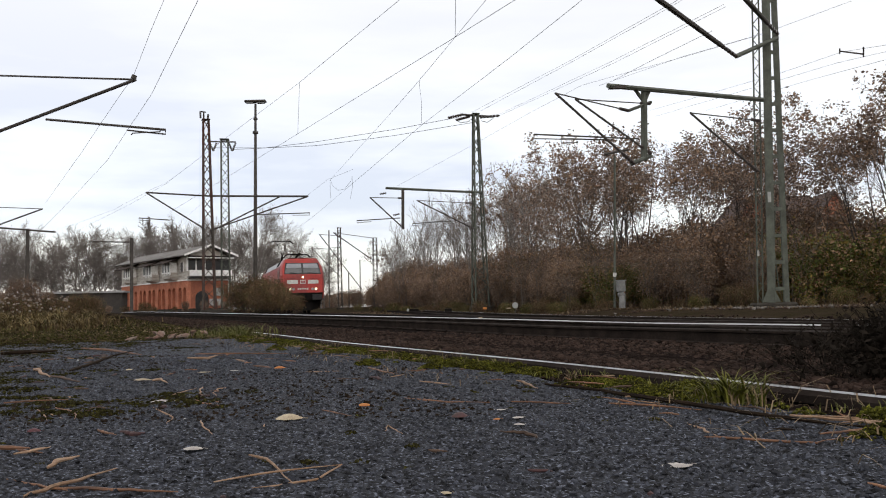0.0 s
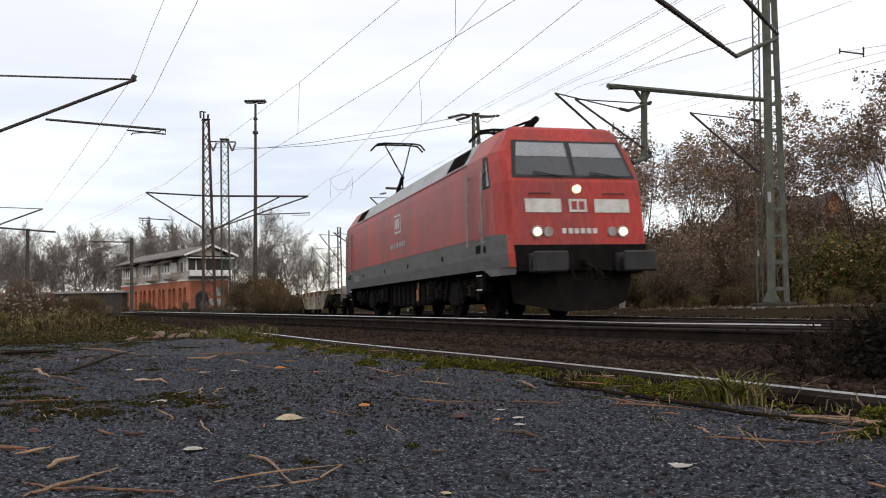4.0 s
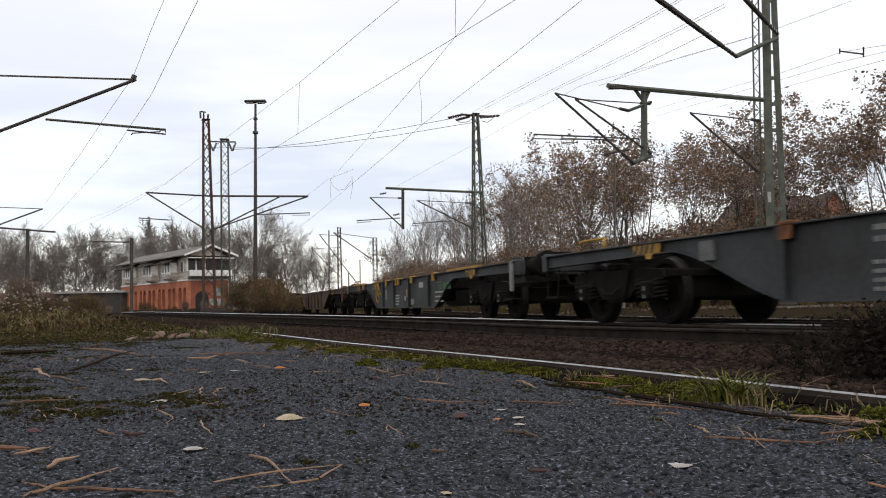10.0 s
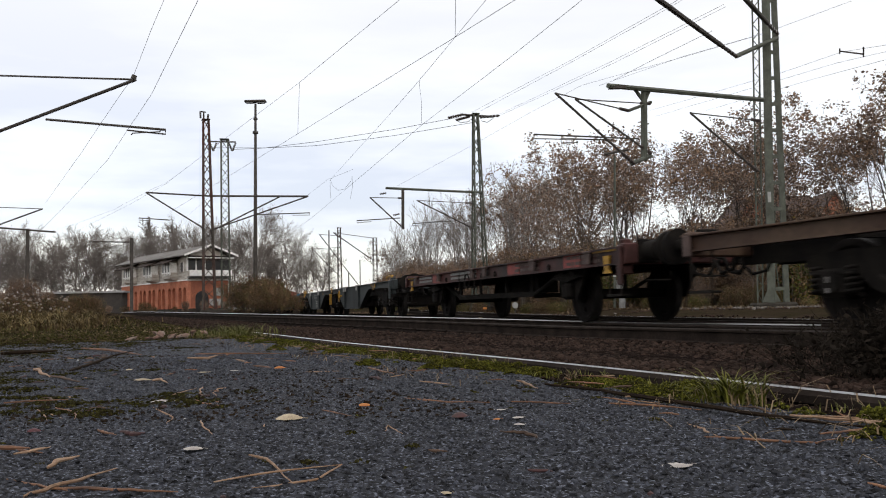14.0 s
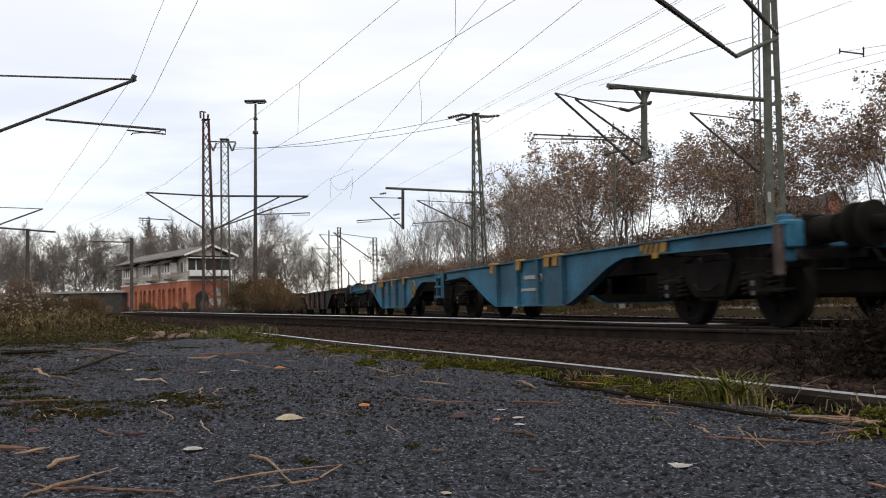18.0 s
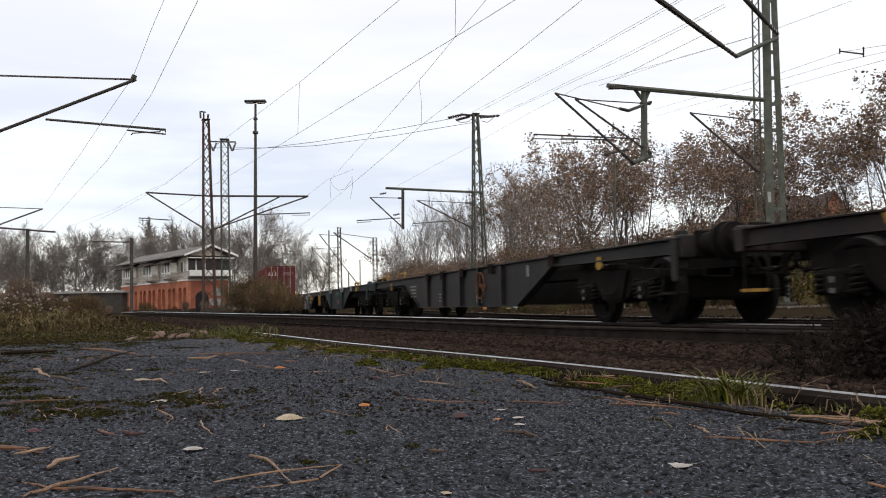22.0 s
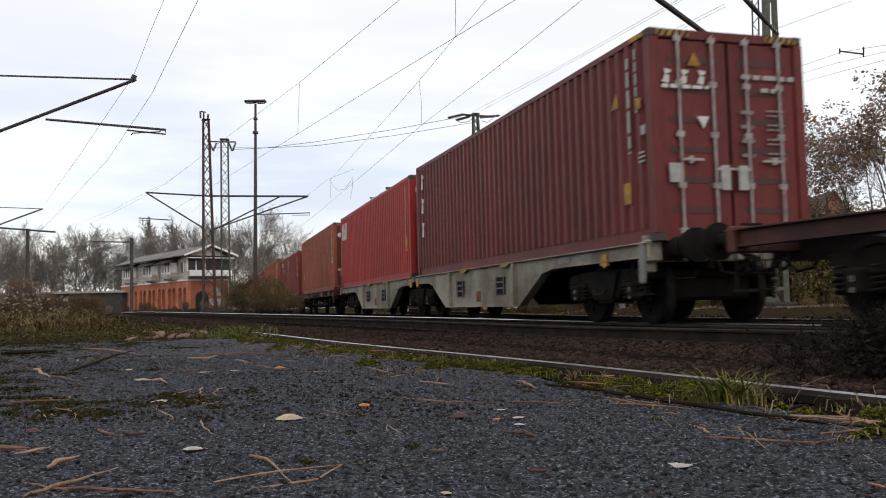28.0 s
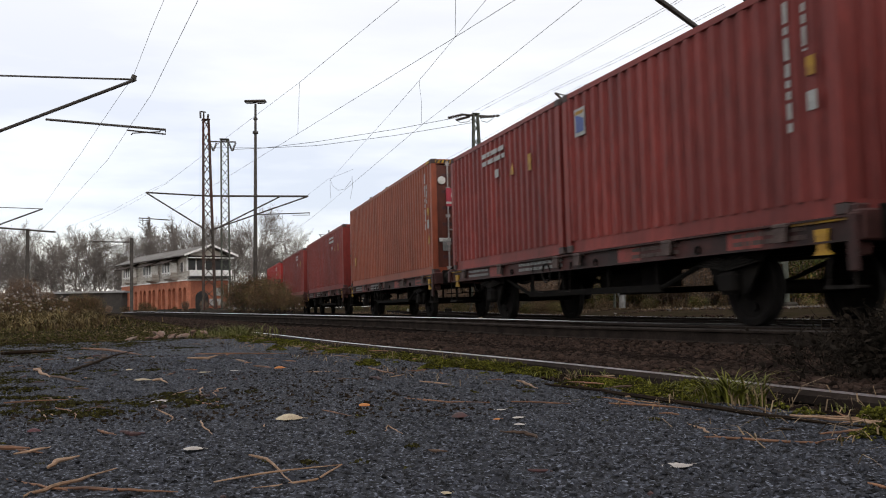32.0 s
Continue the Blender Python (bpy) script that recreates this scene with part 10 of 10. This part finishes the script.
PT, OT, TW, DK = M["pale_twig"], M["orange_twig"], M["twig"], M["dark_leaf"]
for pts, r, m_, lab in (
    ([(-0.381, 1.688, 0.000), (-0.339, 1.639, 0.000), (-0.250, 1.414, 0.000)], 0.0035, PT, "pale split twig lying across another"),
    ([(-0.385, 1.439, 0.000), (-0.292, 1.502, 0.003), (-0.185, 1.545, 0.004)], 0.0022, PT, "thin pale twig on the asphalt"),
    ([(-0.186, 1.551, 0.003), (-0.211, 1.441, 0.000), (-0.264, 1.403, 0.000), (-0.308, 1.382, 0.000)], 0.0024, PT, "thin bent brown twig"),
    ([(-0.652, 1.350, 0.000), (-0.624, 1.427, 0.004), (-0.593, 1.579, 0.000)], 0.0042, PT, "pale stiff stalk on the asphalt"),
    ([(-0.639, 1.418, 0.000), (-0.528, 1.392, 0.000), (-0.417, 1.362, 0.000)], 0.0038, OT, "orange-brown stalk on the asphalt"),
    ([(-0.751, 1.508, 0.000), (-0.646, 1.427, 0.000), (-0.590, 1.391, 0.000)], 0.0025, OT, "thin brown stalk on the asphalt"),
    ([(-0.956, 1.860, 0.000), (-0.869, 1.832, 0.000)], 0.0060, OT, "orange wood splinter on the asphalt"),
    ([(-0.890, 1.822, 0.000), (-0.817, 1.777, 0.000)], 0.0035, OT, "orange wood splinter end"),
    ([(-0.784, 2.738, 0.000), (-0.699, 2.598, 0.000), (-0.638, 2.529, 0.000)], 0.0040, OT, "orange-brown curled needle bundle"),
    ([(-0.724, 2.694, 0.000), (-0.652, 2.632, 0.000)], 0.0032, OT, "short orange twig on the asphalt"),
    ([(-0.851, 2.560, 0.000), (-0.769, 2.400, 0.000), (-0.719, 2.319, 0.000), (-0.696, 2.185, 0.000)], 0.0030, PT, "pale bent stem on the asphalt"),
    ([(-0.626, 2.235, 0.000), (-0.583, 2.115, 0.000), (-0.531, 1.988, 0.000)], 0.0026, PT, "pale short stem on the asphalt"),
    ([(-0.884, 3.210, 0.000), (-0.872, 3.102, 0.000), (-0.823, 2.936, 0.000), (-0.781, 2.837, 0.000)], 0.0032, PT, "pale curled stem on the asphalt"),
    ([(-0.790, 3.164, 0.000), (-0.807, 3.106, 0.000), (-0.783, 2.963, 0.000), (-0.738, 2.827, 0.000)], 0.0032, PT, "pale curled stem beside another"),
    ([(-0.909, 2.867, 0.000), (-0.915, 2.995, 0.000), (-0.902, 3.172, 0.000)], 0.0024, PT, "thin pale stem on the asphalt"),
    ([(-1.414, 2.800, 0.000), (-1.337, 2.848, 0.000), (-1.231, 2.857, 0.000)], 0.0038, OT, "orange-brown twig on the asphalt"),
    ([(-1.207, 2.593, 0.000), (-1.119, 2.445, 0.000), (-1.051, 2.314, 0.000)], 0.0025, PT, "pale forked stem on the asphalt"),
    ([(-1.177, 2.560, 0.000), (-1.030, 2.356, 0.000)], 0.002, PT, "thin pale stem end"),
    ([(-1.169, 2.627, 0.000), (-1.081, 2.527, 0.000), (-1.020, 2.425, 0.000), (-0.985, 2.325, 0.000)], 0.0032, OT, "orange curled stem on the asphalt"),
    ([(-1.043, 2.480, 0.000), (-1.022, 2.515, 0.000)], 0.005, DK, "dark bark piece on the asphalt"),
    ([(-1.046, 2.573, 0.000), (-0.983, 2.574, 0.000)], 0.0042, TW, "brown bark strip on the asphalt"),
    ([(-0.836, 2.103, 0.000), (-0.794, 2.050, 0.000), (-0.755, 2.008, 0.000)], 0.0036, OT, "orange crumpled stem on the asphalt"),
    ([(-0.754, 2.043, 0.000), (-0.713, 2.002, 0.000), (-0.692, 2.015, 0.000)], 0.0060, DK, "dark lump of bark"),
    ([(-0.131, 2.652, 0.000), (-0.067, 2.575, 0.000), (-0.001, 2.516, 0.000), (0.123, 2.475, 0.000)], 0.0034, OT, "orange-brown pine needle bundle"),
    ([(-0.082, 2.640, 0.000), (0.015, 2.485, 0.000)], 0.0022, OT, "thin orange needle on the asphalt"),
    ([(-0.341, 2.400, 0.000), (-0.284, 2.315, 0.000), (-0.244, 2.249, 0.000)], 0.0026, OT, "thin orange twig on the asphalt"),
    ([(-0.444, 2.139, 0.000), (-0.430, 2.060, 0.000)], 0.002, PT, "tiny stem on the asphalt"),
    ([(-0.139, 1.973, 0.000), (-0.140, 2.064, 0.000), (-0.117, 1.987, 0.000), (-0.096, 1.915, 0.000)], 0.0018, PT, "pale v-shaped stem on the asphalt"),
    ([(0.532, 1.961, 0.000), (0.537, 1.873, 0.000), (0.542, 1.777, 0.000)], 0.0036, PT, "pale end of a long stalk"),
    ([(0.512, 1.767, 0.000), (0.566, 1.743, 0.000), (0.635, 1.690, 0.000), (0.696, 1.667, 0.000), (0.785, 1.722, 0.000)], 0.0036, OT, "long orange stalk on the asphalt"),
    ([(0.326, 2.950, 0.000), (0.469, 2.706, 0.000), (0.556, 2.342, 0.010), (0.687, 2.019, 0.010), (0.782, 1.856, 0.008), (0.897, 1.735, 0.004)], 0.0075, M["humus"], "long dark branch along the moss"),
    ([(0.441, 2.377, 0.000), (0.545, 2.302, 0.000), (0.632, 2.187, 0.000)], 0.0040, OT, "orange twig beside the dark branch"),
    ([(0.251, 3.122, 0.000), (0.278, 2.984, 0.000), (0.293, 2.822, 0.000)], 0.0055, PT, "pale peeled twig on the asphalt"),
    ([(0.175, 2.491, 0.000), (0.337, 2.400, 0.000)], 0.0035, OT, "brown twig below the moss"),
    ([(0.735, 1.740, 0.004), (0.828, 1.778, 0.004), (0.973, 1.880, 0.000)], 0.0035, OT, "orange stalk crossing the dark branch"),
    ([(0.769, 1.973, 0.010), (0.854, 1.881, 0.010), (0.928, 1.815, 0.010)], 0.005, PT, "pale stalk on the moss"),
    ([(0.500, 2.478, 0.006), (0.556, 2.480, 0.006), (0.586, 2.345, 0.006)], 0.004, PT, "pale stalk by the dark branch"),
    ([(0.128, 1.463, 0.000), (0.170, 1.448, 0.000)], 0.0042, DK, "short dark twig on the asphalt"),
    ([(-0.038, 1.688, 0.000), (-0.001, 1.670, 0.000)], 0.0042, TW, "short brown twig on the asphalt"),
    ([(0.616, 1.304, 0.000), (0.640, 1.247, 0.000)], 0.003, OT, "orange stem at the rim of view"),
    ([(-3.123, 6.143, 0.000), (-2.999, 6.297, 0.000), (-2.816, 6.361, 0.000)], 0.020, M["humus"], "dark stick lying in the moss"),
    ([(-1.828, 4.273, 0.000), (-1.876, 4.667, 0.010), (-1.970, 5.191, 0.020), (-1.799, 5.051, 0.050)], 0.009, M["humus"], "brown branch on the asphalt"),
    ([(-2.081, 4.468, 0.000), (-1.924, 4.164, 0.000), (-1.741, 3.856, 0.000)], 0.010, PT, "pale curled stem far off"),
    ([(-1.773, 3.925, 0.000), (-1.650, 3.772, 0.000), (-1.490, 3.564, 0.000)], 0.008, TW, "thin brown stem far off"),
    ([(-2.889, 6.962, 0.000), (-2.433, 6.412, 0.000), (-1.960, 5.644, 0.000)], 0.010, OT, "brown stalks on the mossy asphalt"),
    ([(-1.180, 3.528, 0.000), (-1.173, 3.605, 0.000), (-1.080, 3.401, 0.000)], 0.0065, PT, "pale crumpled stem on the asphalt"),
    ([(-1.512, 5.115, 0.000), (-1.364, 5.056, 0.000), (-1.386, 5.340, 0.000)], 0.009, PT, "pale stalk far off"),
    ([(-1.165, 4.875, 0.000), (-1.021, 4.543, 0.000)], 0.007, PT, "pale stalk at the moss"),
    ([(-1.606, 5.616, 0.000), (-1.319, 5.553, 0.000), (-0.969, 5.398, 0.000)], 0.006, OT, "long thin brown stalk"),
    ([(-0.941, 4.308, 0.000), (-0.827, 4.155, 0.000)], 0.0055, OT, "orange needle bundle on the asphalt"),
    ([(-0.612, 3.811, 0.000), (-0.467, 3.827, 0.000)], 0.0035, PT, "thin pale stalk on the asphalt"),
    ([(-0.428, 3.414, 0.000), (-0.317, 3.407, 0.000)], 0.0035, TW, "thin brown stalk on the asphalt"),
    ([(-0.353, 3.991, 0.000), (-0.261, 3.698, 0.000), (-0.191, 3.558, 0.000)], 0.0050, OT, "orange stalk at the moss"),
    ([(-0.103, 3.222, 0.000), (0.020, 3.054, 0.000)], 0.0035, PT, "thin stalk near the moss"),
):
    stick(pts, r, m_, lab)

# fallen leaves
def fallen(at, size, material, label, turn, cup=0.25, n=10):
    """A curled leaf: an oval blade, bowed up in the middle, with a midrib and a stalk."""
    ob = thing("fallen_leaf", label, "leaf", "fallen leaves", at=pose(at[0], at[1], at[2] + 0.001, 0, 0, turn))
    sh = Shape()
    rnd = random.Random(int(at[0] * 997) + n)
    rows = []
    for i in range(n + 1):
        u = i / n
        w = size * 0.42 * math.sin(math.pi * min(1, u * 0.96 + 0.02)) ** 0.8
        row = []
        for k in range(-2, 3):
            v = k / 2
            row.append((size * (u - 0.5), w * v * rnd.uniform(0.88, 1.1), cup * size * (1 - v * v * 0.9) * (0.25 + 0.75 * math.sin(math.pi * u)) * 0.7 + 0.001 + rnd.uniform(0, 0.02) * size))
        rows.append(row)
    for r_ in rows:
        sh.v += r_
    for i in range(n):
        for k in range(4):
            sh.f.append((i * 5 + k, i * 5 + k + 1, (i + 1) * 5 + k + 1, (i + 1) * 5 + k))
            sh.mi.append(0)
    part("blade", sh, material, ob, smooth=True)
    part("stalk", Shape().rod((size * 0.48, 0, 0.004), (size * 0.72, size * 0.05, 0.002), size * 0.012, 5), material, ob)
    return ob


PL, OL = M["pale_leaf"], M["orange_leaf"]
for at, size, m_, lab, turn, cup in (
    ((-0.397, 2.213, 0.000), 0.066, PL, "pale cream fallen leaf, curled up", 8, 0.30),
    ((-0.513, 1.779, 0.000), 0.042, M["grey_leaf"], "pale grey fallen leaf, flat", -10, 0.16),
    ((-0.880, 2.713, 0.000), 0.068, M["grey_leaf"], "pale grey dry leaf", 15, 0.14),
    ((-1.245, 3.599, 0.000), 0.075, PL, "cream dry leaf on the asphalt", -5, 0.12),
    ((-0.777, 4.101, 0.000), 0.050, OL, "bright orange fallen leaf", 20, 0.30),
    ((-0.231, 2.469, 0.000), 0.040, OL, "orange-brown fallen leaf on the asphalt", -15, 0.28),
    ((0.382, 1.479, 0.000), 0.052, M["grey_leaf"], "pale grey leaf scrap", 0, 0.05),
    ((0.172, 2.136, 0.000), 0.032, M["grey_leaf"], "pale leaf scrap on the asphalt", 30, 0.12),
    ((0.164, 2.018, 0.000), 0.028, M["grey_leaf"], "small pale leaf scrap", -25, 0.1),
    ((0.137, 2.301, 0.000), 0.034, M["grey_leaf"], "thin pale leaf scrap", 10, 0.06),
    ((0.030, 2.174, 0.000), 0.045, DK, "dark reddish curled leaf", 30, 0.40),
    ((-0.986, 2.101, 0.000), 0.030, M["maroon_leaf"], "dark maroon crumpled leaf", 30, 0.40),
    ((-1.097, 3.967, 0.000), 0.05, PL, "pale leaf far off", 0, 0.06),
    ((-1.536, 4.249, 0.000), 0.04, PL, "pale scrap far off", 60, 0.2),
    ((-0.970, 4.026, 0.000), 0.04, M["grey_leaf"], "pale grey scrap far off", 0, 0.06),
    ((-0.006, 1.307, 0.000), 0.02, PL, "tiny pale scrap on the asphalt", 0, 0.2),
    ((0.120, 2.115, 0.000), 0.02, OL, "small orange scrap on the asphalt", 0, 0.2),
):
    fallen(at, size, m_, lab, turn, cup)

rnd = random.Random(99)
LITTER = Shape()


def litter_piece(rnd, r0, r1, length, rad):
    x, y, r, q = lane_point(rnd, -3.6, 1.7, r0, r1, 0.9)
    if q > -0.2 and rnd.random() < 0.55:
        q -= 1.6
        x, y = -0.407 * r + 0.914 * q, 0.914 * r + 0.407 * q
    a = rnd.gauss(2.0, 0.7)
    l = length * rnd.uniform(0.4, 1.3)
    dx, dy = math.cos(a) * l, math.sin(a) * l
    k = rnd.gauss(0, 0.2)
    return [(x - dx / 2, y - dy / 2, 0.002), (x - dy * k, y + dx * k, 0.004), (x + dx / 2, y + dy / 2, 0.002)], rad * rnd.uniform(0.6, 1.4)


for i in range(230):
    pts, r = litter_piece(rnd, 1.6, 9.2, 0.07 + 0.012 * i % 0.1, 0.0016 + 0.00002 * i)
    stick(pts, r, rnd.choice((PT, OT, TW, TW, DK)), "small dry stem on the asphalt")
for i in range(46):
    r, q = 0.9 + 8.0 * rnd.random() ** 1.3, rnd.uniform(1.25, 1.75)
    l, tilt = rnd.uniform(0.05, 0.20) * (0.6 + r * 0.12), rnd.gauss(0, 0.35)
    pts = []
    for f in (-0.5, 0.0, 0.5):
        rr2, qq2 = r + l * f * math.cos(tilt), q + l * f * math.sin(tilt) + rnd.gauss(0, 0.006)
        pts.append((-0.407 * rr2 + 0.914 * qq2, 0.914 * rr2 + 0.407 * qq2, 0.012 + rnd.uniform(0, 0.012)))
    stick(pts, rnd.uniform(0.0014, 0.0030) * (1 + r * 0.12), rnd.choice((PT, OT, OT, TW, M["humus"])), "dry stalk lying on the mossy rim", group="stalks on the mossy rim")
for i in range(60):
    x, y, r, q = lane_point(rnd, -3.0, 1.5, 1.0, 7.0, 1.3)
    vs, fs = stone_mesh(700 + i, 0.7)
    me = bpy.data.meshes.new("bark_crumb")
    me.from_pydata((vs * rnd.uniform(0.004, 0.011)).tolist(), [], fs)
    me.materials.append(DK if i % 4 else M["mark_white"])
    tagged(new("bark_crumb", me), "small dark crumb of bark on the asphalt" if i % 4 else "tiny white pebble on the asphalt", "litter", "crumbs on the lane").matrix_basis = pose(x, y, lane_z(x, y) + 0.003, 0, 0, rnd.uniform(0, 360))


# ---------------------------------------------------------------- what moves
def run_rows(u_mid, span):
    """Poses of a vehicle whose middle is u_mid behind the leading buffers."""
    rows = []
    for i in range(65):
        t = i * 0.5
        s = FRONT_0 + u_mid - gone(t)
        a, b = MAIN.at(s - span / 2)[0], MAIN.at(s + span / 2)[0]
        c, d = (a + b) / 2, a - b
        rows.append((t, pose(c.x, c.y, RAIL, 0, 0, math.degrees(math.atan2(d.y, d.x)))))
    return rows


def motions():
    for ob, u_mid, span in TRAIN:
        walk(ob, run_rows(u_mid, span))
    for r in sorted({w[2] for w in WHEELS}):
        gap = 0.05 if r < 0.55 else 0.0667
        times = [i * gap for i in range(int(SECONDS / gap) + 1)] + [SECONDS]
        turns = [(t, Matrix.Rotation(gone(t) / r, 4, "Y")) for t in times]
        for ob, at, radius in WHEELS:
            if radius == r:
                walk(ob, [(t, Matrix.Translation(at) @ m) for t, m in turns])


motions()
